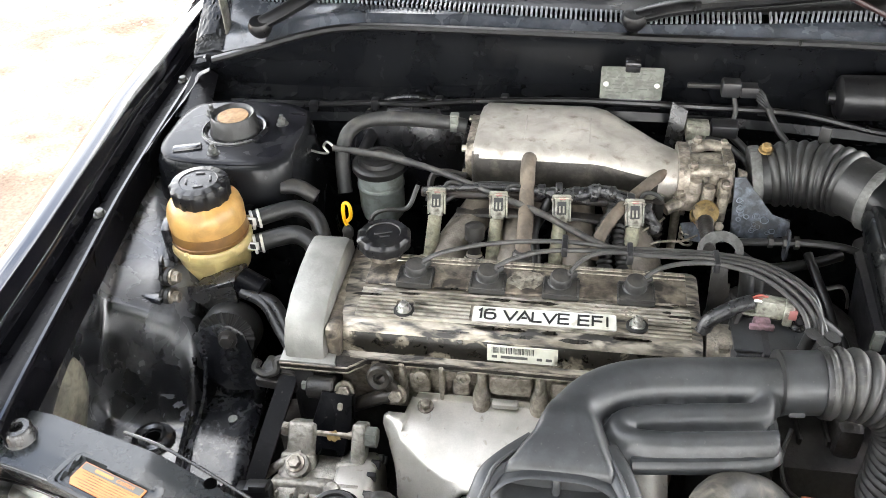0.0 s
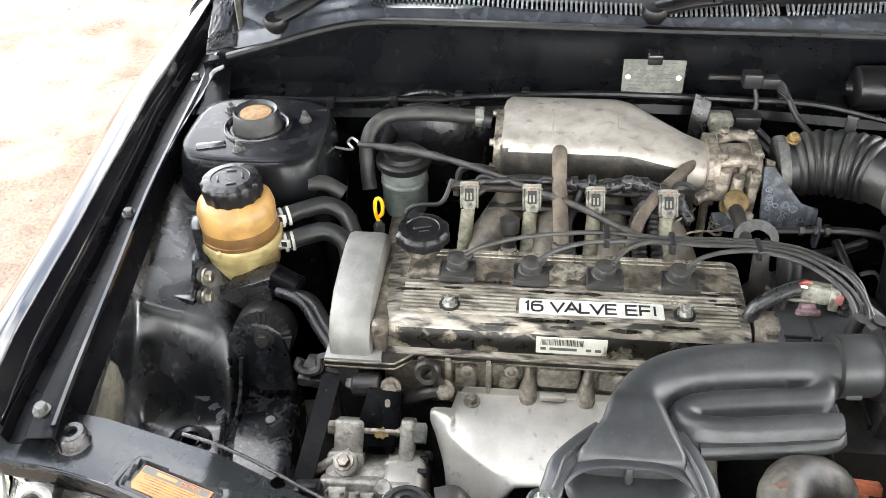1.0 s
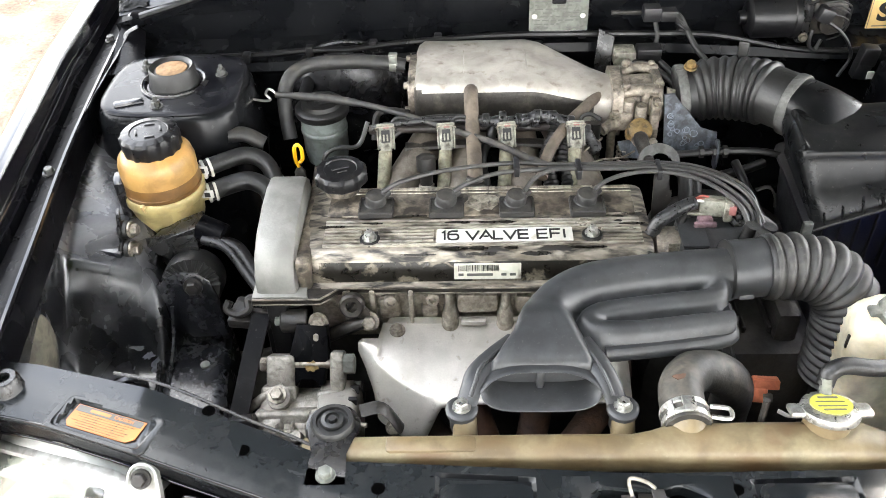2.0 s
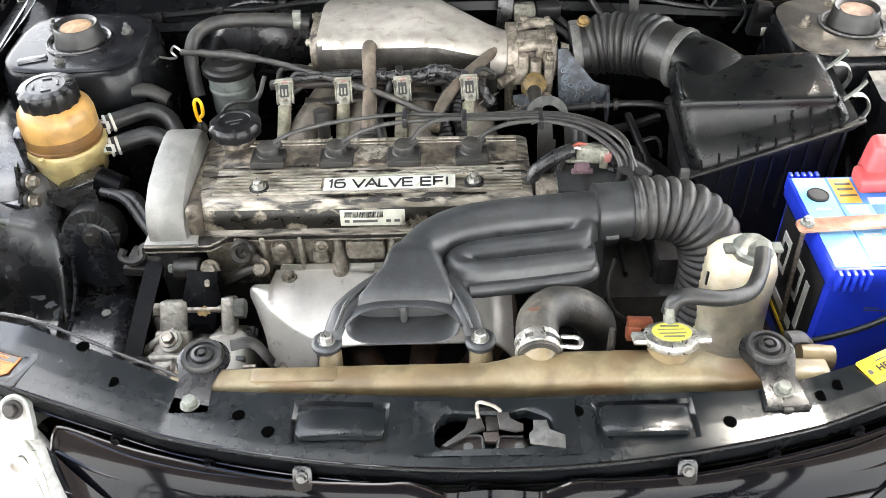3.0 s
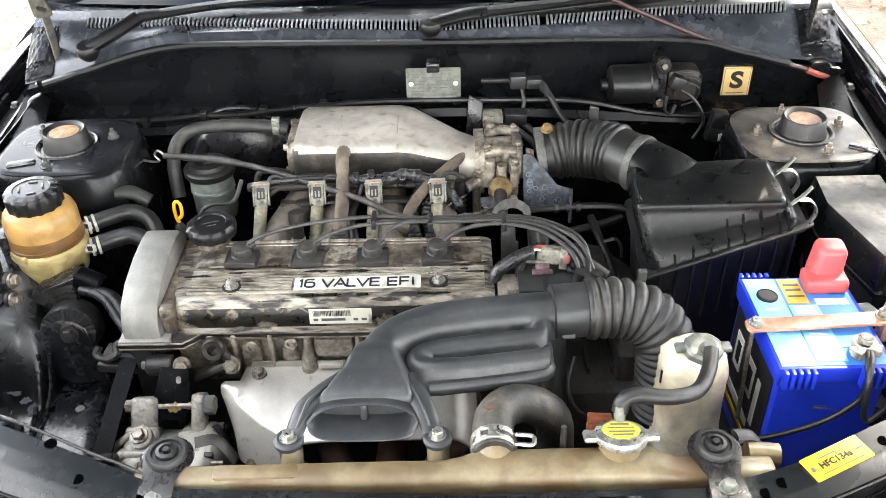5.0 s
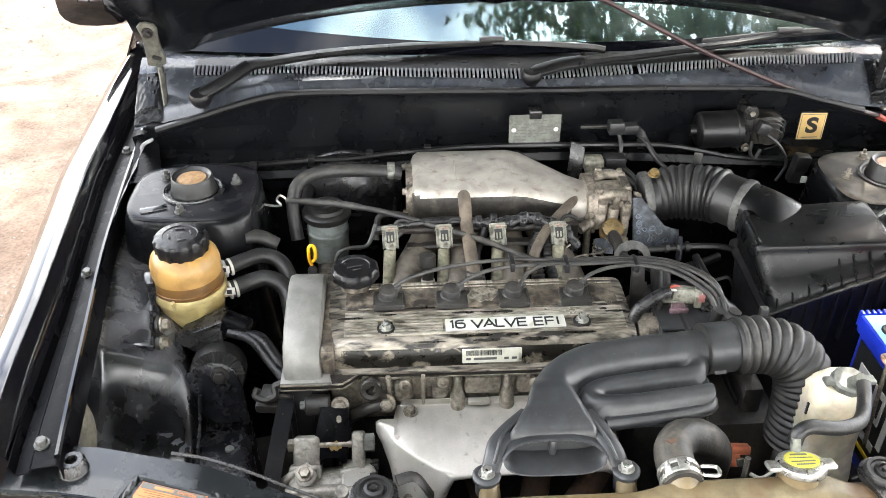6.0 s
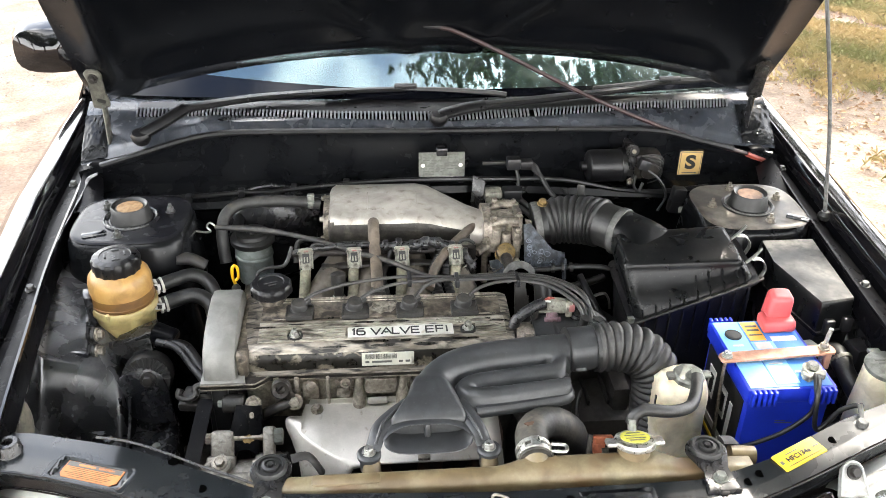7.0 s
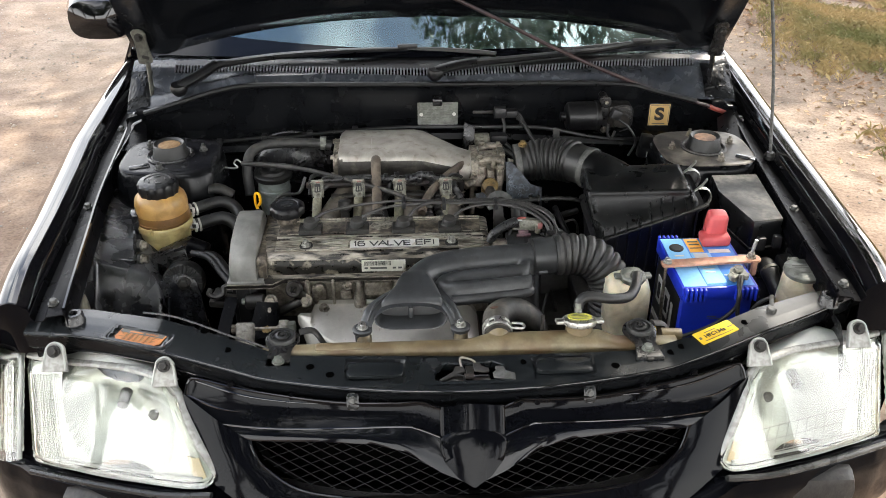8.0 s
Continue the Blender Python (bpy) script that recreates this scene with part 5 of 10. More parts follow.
for x in (-0.178, -0.112):
    ring_loft(bm, [oval((x, 0.252, 0.678), (1, 0, 0), (0, 1, 0), 0.006, 0.012, 16), oval((x, 0.248, 0.655), (1, 0, 0), (0, 1, 0), 0.0065, 0.013, 16), oval((x, 0.243, 0.642), (1, 0, 0), (0, 1, 0), 0.010, 0.014, 16), oval((x, 0.240, 0.628), (1, 0, 0), (0, 1, 0), 0.011, 0.014, 16)])
box(bm, (-0.145, 0.246, 0.660), (0.050, 0.018, 0.030), 0.007)
for x, z, w, h in ((-0.250, 0.650, 0.026, 0.034), (-0.202, 0.645, 0.022, 0.024), (-0.085, 0.655, 0.03, 0.028), (-0.04, 0.648, 0.026, 0.03)):
    box(bm, (x, 0.248, z), (w, 0.014, h), 0.006)
for x, z in ((-0.248, 0.664), (-0.198, 0.668), (-0.075, 0.662)):
    lathe(bm, (x, 0.246, z), (0, -1, 0.2), [(0.009, 0), (0.008, 0.010), (0.0045, 0.011), (0.004, 0.007), (0, 0.007)], 16)
part("cylinder_head", bm, "headcast", engine, "stained cast aluminium cylinder head")
for x in (-0.178, -0.112):
    part("core_plug", lathe(B(), (x, 0.236, 0.626), (0, -0.6, 0.8), [(0.010, 0), (0.009, 0.003), (0, 0.003)], 16), "ink", engine)

# valve cover: one rounded ridge over the head
CP = [(0.2405, 0.682), (0.2405, 0.688), (0.247, 0.690), (0.248, 0.704), (0.252, 0.716), (0.259, 0.724), (0.268, 0.7275), (0.300, 0.729), (0.340, 0.7305), (0.372, 0.731), (0.384, 0.727), (0.390, 0.715), (0.392, 0.690), (0.402, 0.688), (0.402, 0.682)]


def cover_ring(x, k):
    return [V(x, lerp(0.318, y, k if z > 0.692 else 1), 0.69 + (z - 0.69) * (k if z > 0.692 else 1)) for y, z in CP]


bm = ring_loft(B(), [cover_ring(-0.348, 0.94), cover_ring(-0.338, 0.965), cover_ring(-0.330, 1.0), cover_ring(0.050, 1.0), cover_ring(0.056, 0.98), cover_ring(0.060, 0.94)])
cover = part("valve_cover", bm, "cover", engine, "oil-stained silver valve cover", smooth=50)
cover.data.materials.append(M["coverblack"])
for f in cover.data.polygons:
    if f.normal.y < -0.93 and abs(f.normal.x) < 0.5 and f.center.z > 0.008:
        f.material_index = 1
bm = box(B(), (-0.140, 0.3455, 0.7306), (0.372, 0.052, 0.004), 0.0015)
part("plug_recess", bm, "covertop", cover, "oil-blackened strip round the plug leads")
bm = B()
for i in range(8):
    y = 0.2685 + i * 0.0060
    z = 0.7284 + (y - 0.268) * 0.045
    spans = [(-0.326, -0.282), (-0.262, -0.196), (0.002, 0.048)] if 0.272 < y < 0.294 else [(-0.326, 0.048)]
    for a, b in spans:
        box(bm, ((a + b) / 2, y, z), (b - a, 0.0034, 0.0026))
part("fin_field", bm, "fin", cover, "thin raised silver fins along the cover", kind="stuff")
for x, y in ((-0.271, 0.279), (-0.010, 0.283)):
    bm = lathe(B(), (x, y, 0.727), (0, 0, 1), [(0.0125, 0), (0.012, 0.0035), (0.0085, 0.004), (0.0085, 0.0035)], 22)
    part("grommet", bm, "rubber", cover)
    bm = B()
    cyl(bm, (x, y, 0.729), (x, y, 0.7325), 0.0088)
    lathe(bm, (x, y, 0.7325), (0, 0, 1), [(0.0066, 0), (0.0066, 0.006), (0.005, 0.0068)], 6)
    cyl(bm, (x, y, 0.735), (x, y, 0.7425), 0.0035)
    part("cover_nut", bm, "bright", cover, "zinc domed cover nut")
BADGE = facing((-0.1125, 0.2835, 0.7300), (1, 0.012, 0), (0, 1, 0.045))
badge = part("badge", slab(B(), rrect(0.160, 0.0240, 0.002), 0.0015, BADGE), "badge", cover, "white badge with black lettering")


def ribbon(bm, pts, w, thick, m):
    """A stroke of even width along a line, mitred at its corners."""
    n, left, right = len(pts), [], []
    for i, (x, y) in enumerate(pts):
        a, b = pts[max(i - 1, 0)], pts[min(i + 1, n - 1)]
        d0 = V(x - a[0], y - a[1], 0).normalized() if i else V(b[0] - x, b[1] - y, 0).normalized()
        d1 = V(b[0] - x, b[1] - y, 0).normalized() if i < n - 1 else d0
        nr = V(-(d0.y + d1.y), d0.x + d1.x, 0).normalized()
        k = 0.5 * w / max(0.45, nr.dot(V(-d0.y, d0.x, 0)))
        left.append(V(x, y, 0) + nr * k)
        right.append(V(x, y, 0) - nr * k)
    for i in range(n - 1):
        q = [left[i], right[i], right[i + 1], left[i + 1]]
        t = [bm.verts.new(m @ p) for p in q]
        u = [bm.verts.new(m @ (p - V(0, 0, thick))) for p in q]
        bm.faces.new(t)
        for k in range(4):
            bm.faces.new((t[k], u[k], u[(k + 1) % 4], t[(k + 1) % 4]))
    return bm


STROKES = {"1": [[(0.1, 0.80), (0.75, 1.0), (0.75, 0.0)]], "6": [[(0.95, 1.0), (0.30, 1.0), (0.08, 0.90), (0.0, 0.72), (0.0, 0.25), (0.08, 0.08), (0.28, 0.0), (0.72, 0.0), (0.92, 0.08), (1.0, 0.25), (1.0, 0.42), (0.92, 0.56), (0.72, 0.62), (0.05, 0.62)]],
           "V": [[(0.0, 1.0), (0.5, 0.0), (1.0, 1.0)]], "A": [[(0.0, 0.0), (0.5, 1.0), (1.0, 0.0)], [(0.30, 0.30), (0.70, 0.30)]], "L": [[(0.0, 1.0), (0.0, 0.0), (1.0, 0.0)]],
           "E": [[(1.0, 1.0), (0.0, 1.0), (0.0, 0.0), (1.0, 0.0)], [(0.06, 0.5), (0.95, 0.5)]], "F": [[(1.0, 1.0), (0.0, 1.0), (0.0, 0.0)], [(0.06, 0.5), (0.92, 0.5)]], "I": [[(0.5, 1.0), (0.5, 0.0)]]}
for ch, x0, w in (("1", -0.0735, 0.0042), ("6", -0.0660, 0.0118), ("V", -0.0450, 0.0150), ("A", -0.0292, 0.0150), ("L", -0.0125, 0.0105), ("V", -0.0008, 0.0150), ("E", 0.0165, 0.0118), ("E", 0.0385, 0.0120), ("F", 0.0540, 0.0115), ("I", 0.0680, 0.0040)):
    bm = B()
    for k, stroke in enumerate(STROKES[ch]):
        ribbon(bm, [(x0 + w * a, -0.0074 + 0.0148 * b) for a, b in stroke], 0.0025, 0.0006, BADGE @ pose(0, 0, 0.0007 + 0.00012 * k))
    part("lettering", bm, "ink", badge, smooth=10)
SER = facing((-0.133, 0.2486, 0.7045), (1, 0, 0), (0, 0.12, 1))
serial = part("serial_label", slab(B(), rrect(0.078, 0.0215, 0.001), 0.001, SER @ pose(0, 0, 0.0012)), "paper", cover, "grimy white bar-code label")
rb = random.Random(8)
bm = B()
x = -0.034
while x < 0.012:
    w = rb.choice((0.0006, 0.0006, 0.0011))
    slab(bm, [(x, 0.0005), (x + w, 0.0005), (x + w, 0.0088), (x, 0.0088)], 0.0003, SER @ pose(0, 0, 0.0016))
    x += w + rb.choice((0.0006, 0.001))
part("bars", bm, "ink", serial, kind="stuff")
for a, b in ((-0.034, -0.028), (-0.024, 0.006), (0.016, 0.022), (0.026, 0.033)):
    bm = slab(B(), [(a, -0.0062), (b, -0.0062), (b, -0.0026), (a, -0.0026)], 0.0003, SER @ pose(0, 0, 0.0016))
    part("text_bar", bm, "plateink", serial)

rsp = random.Random(5)
part("scraped_patch", slab(B(), [(0.0230 * rsp.uniform(0.72, 1.1) * math.cos(2 * math.pi * i / 18), 0.0185 * rsp.uniform(0.72, 1.1) * math.sin(2 * math.pi * i / 18)) for i in range(18)], 0.0010, pose(-0.139, 0.345, 0.7331)), "bare", cover, "bright scraped patch between the plug leads")
for y, z, r in ((0.3715, 0.7325, 0.0014), (0.3755, 0.7320, 0.0012), (0.3640, 0.7328, 0.0010)):
    part("cover_ridge", sweep(B(), [(-0.325, y, z), (-0.14, y, z + 0.0004), (0.046, y, z)], r, 8, 3), "bare", cover)
for k in range(34):
    x, y = lerp(-0.32, 0.045, rsp.random() ** 0.7), rsp.choice((0.2555, 0.262, 0.300, 0.306, 0.319, 0.322, 0.366))
    w, h = rsp.uniform(0.006, 0.030), rsp.uniform(0.0010, 0.0028)
    zz = 0.7325 if y > 0.31 else 0.7318 if y > 0.29 else (0.7283 if y > 0.26 else 0.7245)
    part("oil_stain", slab(B(), [(w * rsp.uniform(0.6, 1.0) * math.cos(2 * math.pi * i / 12), h * rsp.uniform(0.6, 1.3) * math.sin(2 * math.pi * i / 12)) for i in range(12)], 0.0008, pose(x, y, zz, 0 if y > 0.26 else 38, 0, 0)), rsp.choice(("coverblack", "bare", "coverblack")) if y > 0.31 else "coverblack", cover)

# oil filler cap
bm = lathe(B(), (-0.313, 0.376, 0.728), (0, 0, 1), [(0.022, 0), (0.022, 0.020)], 24)
part("filler_neck", bm, "alloydirty", cover)
bm = lathe(B(), (-0.313, 0.376, 0.746), (0, 0, 1), [(0.030, 0), (0.032, 0.003), (0.032, 0.014), (0.029, 0.018), (0.021, 0.019), (0.020, 0.0175), (0.0, 0.018)], 60, wob=lambda a, h: 1 + (0.045 if h < 0.016 and math.sin(a * 10) > 0.25 else 0))
cap = part("oil_filler_cap", bm, "plasticblack", cover, "black ribbed plastic oil filler cap")
bm = B()
box(bm, (-0.313, 0.376, 0.7645), (0.022, 0.0035, 0.002), 0.0008, (0, 0, 20))
box(bm, (-0.310, 0.369, 0.7645), (0.012, 0.0025, 0.002), 0.0008, (0, 0, 20))
part("cap_mark", bm, "plastic", cap)

# plug boots and their leads
PLUGS = [(-0.267, 0.337), (-0.181, 0.336), (-0.096, 0.335), (-0.011, 0.335)]
for x, y in PLUGS:
    bm = B()
    slab(bm, rrect(0.0425, 0.0345, 0.003), 0.006, pose(x, y - 0.004, 0.7375), 0.0016)
    for ox, oy, w, h in ((0, 0.0155, 0.040, 0.002), (0, -0.0155, 0.040, 0.002), (0.0195, 0, 0.002, 0.029), (-0.0195, 0, 0.002, 0.029)):
        box(bm, (x + ox, y - 0.004 + oy, 0.7378), (w, h, 0.0024), 0.0006)
    lathe(bm, (x - 0.001, y + 0.003, 0.7365), (0.06, -0.10, 1), [(0.0150, 0), (0.0138, 0.002), (0.0128, 0.003), (0.0126, 0.0115), (0.0112, 0.0138), (0.006, 0.0148), (0, 0.015)], 24)
    box(bm, (x + 0.010, y + 0.006, 0.7475), (0.016, 0.010, 0.009), 0.0035, (0, -18, 35))
    part("plug_boot", bm, "greyrubber", engine, "grey-black rubber spark plug boot")
ENDS = [(0.176, 0.252, 0.742), (0.186, 0.262, 0.742), (0.178, 0.272, 0.738), (0.166, 0.262, 0.744)]
LEADS = [[(-0.259, 0.341, 0.753), (-0.235, 0.352, 0.760), (-0.18, 0.372, 0.762), (-0.10, 0.382, 0.764), (-0.03, 0.374, 0.766), (0.075, 0.372, 0.768), (0.135, 0.358, 0.766), (0.175, 0.315, 0.762)],
         [(-0.172, 0.340, 0.753), (-0.150, 0.350, 0.760), (-0.11, 0.364, 0.763), (-0.03, 0.367, 0.766), (0.075, 0.366, 0.768), (0.132, 0.350, 0.767), (0.17, 0.31, 0.764)],
         [(-0.087, 0.339, 0.753), (-0.072, 0.354, 0.762), (-0.045, 0.362, 0.768), (0.0, 0.361, 0.768), (0.075, 0.360, 0.768), (0.13, 0.342, 0.767), (0.165, 0.30, 0.760)],
         [(-0.002, 0.339, 0.753), (0.012, 0.347, 0.760), (0.04, 0.353, 0.766), (0.08, 0.353, 0.768), (0.125, 0.335, 0.766), (0.158, 0.295, 0.76)]]
for pts, end in zip(LEADS, ENDS):
    lead = part("spark_lead", sweep(B(), pts + [end], 0.0028, 8, 7), "lead", engine, "grey rubber spark plug lead")
    part("lead_boot", cyl(B(), V(*end) + V(0, 0, 0.012), V(*end) - V(0.006, 0, 0.02), 0.0085, 0.0075, 14), "rubber", lead)
for x, y in ((-0.095, 0.374), (-0.02, 0.367), (0.076, 0.363)):
    part("lead_clip", box(B(), (x, y, 0.764), (0.007, 0.028, 0.014), 0.002), "plastic", engine)

# timing cover: a silver arched box at the belt end
TP = [(0.398, 0.682), (0.399, 0.712), (0.393, 0.738), (0.380, 0.7505), (0.360, 0.754), (0.320, 0.752), (0.275, 0.744), (0.246, 0.730), (0.232, 0.712), (0.227, 0.682)]


def timing_ring(x, k):
    return [V(x, lerp(0.315, y, k), lerp(0.682, z, k)) for y, z in TP]


bm = ring_loft(B(), [timing_ring(-0.404, 0.93), timing_ring(-0.402, 0.98), timing_ring(-0.397, 1.0), timing_ring(-0.362, 1.0), timing_ring(-0.357, 0.98), timing_ring(-0.355, 0.90)])
part("timing_cover", bm, "timing", engine, "matt silver painted timing belt cover", smooth=30)
bm = box(B(), (-0.3475, 0.318, 0.704), (0.018, 0.158, 0.046), 0.006)
part("cover_joint", bm, "covertop", engine)
FLANGE = [(-0.408, 0.222), (-0.336, 0.222), (-0.326, 0.225), (-0.310, 0.238), (-0.300, 0.2405), (0.062, 0.2385)]
bm = slab(B(), FLANGE + [(0.062, 0.405), (-0.408, 0.405)], 0.009, pose(0, 0, 0.687), 0.002)
flange = part("cover_flange", bm, "oilblack", engine, "oil-blackened flange below the cover")
part("flange_lip", sweep(B(), [(x, y - 0.0003, 0.6862) for x, y in FLANGE], 0.0012, 8, 5), "cover", flange, "bright worn lip")
part("flange_bead", sweep(B(), [(x, y - 0.0003, 0.6785) for x, y in FLANGE], 0.0010, 8, 5), "cover", flange)
part("timing_lip", slab(B(), [(-0.408, 0.2225), (-0.342, 0.2225), (-0.346, 0.24), (-0.346, 0.40), (-0.408, 0.40)], 0.005, pose(0, 0, 0.6900), 0.0015), "timing", flange, "silver lip under the belt cover")
bm = B()
box(bm, (-0.380, 0.318, 0.54), (0.050, 0.17, 0.27), 0.010)
box(bm, (-0.382, 0.232, 0.635), (0.024, 0.016, 0.09), 0.003)
part("lower_timing_cover", bm, "plastic", engine)
part("bolt", hexbolt(B(), (-0.333, 0.216, 0.655), (0, -0.9, 0.5), 0.0085), "steel", engine)
part("bolt", hexbolt(B(), (-0.273, 0.220, 0.652), (0, -0.9, 0.5), 0.0085), "steel", engine)
bm = cyl(B(), (-0.378, 0.222, 0.652), (-0.346, 0.222, 0.652), 0.014, 0.014, 18, 0.002)
part("bush", bm, "dark", engine)
part("bush_bolt", hexbolt(B(), (-0.378, 0.222, 0.652), (-1, 0, 0), 0.006), "plate", engine)
bm = B()
sweep(bm, [(-0.330, 0.226, 0.620), (-0.308, 0.224, 0.634), (-0.285, 0.222, 0.648), (-0.272, 0.224, 0.653)], 0.010, 10, 5, flat=0.8)
sweep(bm, [(-0.275, 0.226, 0.653), (-0.284, 0.225, 0.666), (-0.292, 0.226, 0.675)], 0.008, 10, 4)
lathe(bm, (-0.292, 0.230, 0.672), (0, -1, 0.4), [(0.015, 0), (0.015, 0.010), (0.0125, 0.013), (0.007, 0.012), (0.0065, 0.004), (0, 0.004)], 20)
part("lifting_eye", bm, "oilblack", engine, "oily black lifting eye")
BELT = [(-0.402, 0.238, 0.662), (-0.412, 0.178, 0.628), (-0.426, 0.105, 0.578), (-0.432, 0.07, 0.54)]
belt = part("drive_belt", sheet(B(), lambda u, v: V(*track([(k / 3, *p) for k, p in enumerate(BELT)], u)) + V(lerp(-0.011, 0.011, v), 0, 0), 12, 3, 0.004), "railblack", engine, "black ribbed drive belt")

# alternator with its bracket
alt = thing("alternator", (-0.34, 0.14, 0.49), "grey cast aluminium alternator on a black bracket beside the engine", "alternator")
bm = lathe(B(), (-0.402, 0.142, 0.543), (1, 0, 0), [(0.030, 0), (0.052, 0.004), (0.057, 0.012), (0.057, 0.030), (0.053, 0.034), (0.053, 0.070), (0.056, 0.074)], 40, wob=lambda a, h: 1 + 0.012 * math.sin(a * 10))
part("body", bm, "greyirn", alt)
bm = lathe(B(), (-0.331, 0.145, 0.543), (1, 0, 0), [(0.0575, 0), (0.060, 0.003), (0.060, 0.034), (0.056, 0.040), (0.050, 0.043), (0.02, 0.044)], 40)
stator = part("stator", bm, "shield", alt, "bright steel end housing")
bm = B()
for i in range(16):
    a = 2 * math.pi * i / 16
    box(bm, (-0.2915, 0.145 + 0.054 * math.cos(a), 0.543 + 0.054 * math.sin(a)), (0.012, 0.006, 0.010), 0.001, (math.degrees(a) - 90, 0, 0))
part("slotted_end", bm, "ink", alt, kind="stuff")
part("stator_pin", cyl(B(), (-0.292, 0.120, 0.585), (-0.274, 0.120, 0.584), 0.003, None, 8), "steel", alt)
bm = box(B(), (-0.376, 0.172, 0.606), (0.034, 0.024, 0.058), 0.005, (-38, 0, 0), 3)
box(bm, (-0.378, 0.152, 0.588), (0.042, 0.020, 0.040), 0.005, (-38, 0, 0), 3)
part("ear", bm, "greyirn", alt)
bm = box(B(), (-0.310, 0.174, 0.606), (0.017, 0.024, 0.062), 0.004, (-38, 0, 0), 3)
box(bm, (-0.318, 0.150, 0.586), (0.030, 0.018, 0.036), 0.005, (-38, 0, 12), 3)
part("ear", bm, "greyirn", alt)
bm = cyl(B(), (-0.398, 0.180, 0.622), (-0.290, 0.180, 0.622), 0.0055, None, 12)
lathe(bm, (-0.400, 0.180, 0.622), (1, 0, 0), [(0.0085, 0), (0.0085, 0.008)], 6)
part("pivot_bolt", bm, "steel", alt)
bm = lathe(B(), (-0.302, 0.180, 0.622), (1, 0, 0), [(0.0125, 0), (0.0125, 0.012), (0.010, 0.013)], 6)
part("pivot_nut", bm, "plate", alt, "blue-grey zinc nut")
bm = box(B(), (-0.350, 0.128, 0.588), (0.105, 0.020, 0.022), 0.005, (-30, 0, 2), 3)
box(bm, (-0.356, 0.110, 0.578), (0.090, 0.014, 0.018), 0.004, (-30, 0, 2), 3)
box(bm, (-0.382, 0.098, 0.568), (0.050, 0.016, 0.018), 0.004, (-25, 0, 0), 3)
cyl(bm, (-0.330, 0.126, 0.585), (-0.330, 0.118, 0.604), 0.010, 0.009, 16, 0.001)
cyl(bm, (-0.352, 0.106, 0.578), (-0.352, 0.099, 0.592), 0.008, 0.007, 16, 0.001)
for k in range(5):
    box(bm, (-0.392 + 0.017 * k, 0.117, 0.584), (0.004, 0.022, 0.016), 0.001, (-30, 0, 0))
part("rear_casting", bm, "greyirn", alt)
bm = B()
sweep(bm, [(-0.372, 0.158, 0.608), (-0.395, 0.152, 0.598), (-0.420, 0.142, 0.580), (-0.428, 0.136, 0.570)], 0.0055, 10, 5)
sweep(bm, [(-0.368, 0.138, 0.600), (-0.392, 0.134, 0.588), (-0.422, 0.134, 0.572)], 0.005, 10, 5)
lathe(bm, (-0.376, 0.148, 0.598), (0, -0.5, 1), [(0.015, 0), (0.014, 0.010), (0.011, 0.011)], 20)
part("adjuster_web", bm, "greyirn", alt, "cast web arm")
part("bolt", hexbolt(B(), (-0.377, 0.144, 0.609), (0, -0.5, 1), 0.0075), "steel", alt)
BRM = facing((-0.345, 0.184, 0.634), (1, 0, 0), (0.02, 0.62, 0.78))
bm = slab(B(), [(-0.012, 0.036), (0.024, 0.034), (0.026, 0.0), (0.019, -0.036), (0.012, -0.038), (0.010, -0.026), (-0.010, -0.026), (-0.012, -0.038), (-0.023, -0.036), (-0.022, -0.006)], 0.016, BRM, 0.003)
brk = part("bracket", bm, "railblack", alt, "black bracket with a rust mark")
rm = random.Random(3)
part("rust_mark", slab(B(), [(0.0085 * rm.uniform(0.65, 1.15) * math.cos(2 * math.pi * i / 14), 0.007 * rm.uniform(0.65, 1.2) * math.sin(2 * math.pi * i / 14)) for i in range(14)], 0.001, BRM @ pose(0.006, -0.014, 0.0008)), "brass", brk)
part("scrape", slab(B(), rrect(0.006, 0.009, 0.0025), 0.001, BRM @ pose(0.011, 0.020, 0.0008)), "steel", brk)
bm = B()
box(bm, (-0.412, 0.112, 0.592), (0.030, 0.024, 0.022), 0.003, (-20, 0, 6))
box(bm, (-0.410, 0.110, 0.606), (0.020, 0.016, 0.008), 0.002, (-20, 0, 6))
box(bm, (-0.432, 0.112, 0.590), (0.012, 0.020, 0.018), 0.002, (-20, 0, 6))
part("plug", bm, "plastic", alt, "black wiring plug")
bm = sweep(B(), [(-0.435, 0.110, 0.588), (-0.47, 0.105, 0.590), (-0.51, 0.105, 0.585), (-0.55, 0.10, 0.57)], 0.010, 12, 6, step=0.002, rf=lambda s: 0.009 + 0.0018 * math.sin(s * 1100))
part("conduit", bm, "rubber", alt, "corrugated wiring conduit")
bm = sweep(B(), [(-0.402, 0.100, 0.588), (-0.380, 0.094, 0.585), (-0.362, 0.088, 0.572), (-0.345, 0.08, 0.55)], 0.011, 12, 6)
part("lead", bm, "rubber", alt)

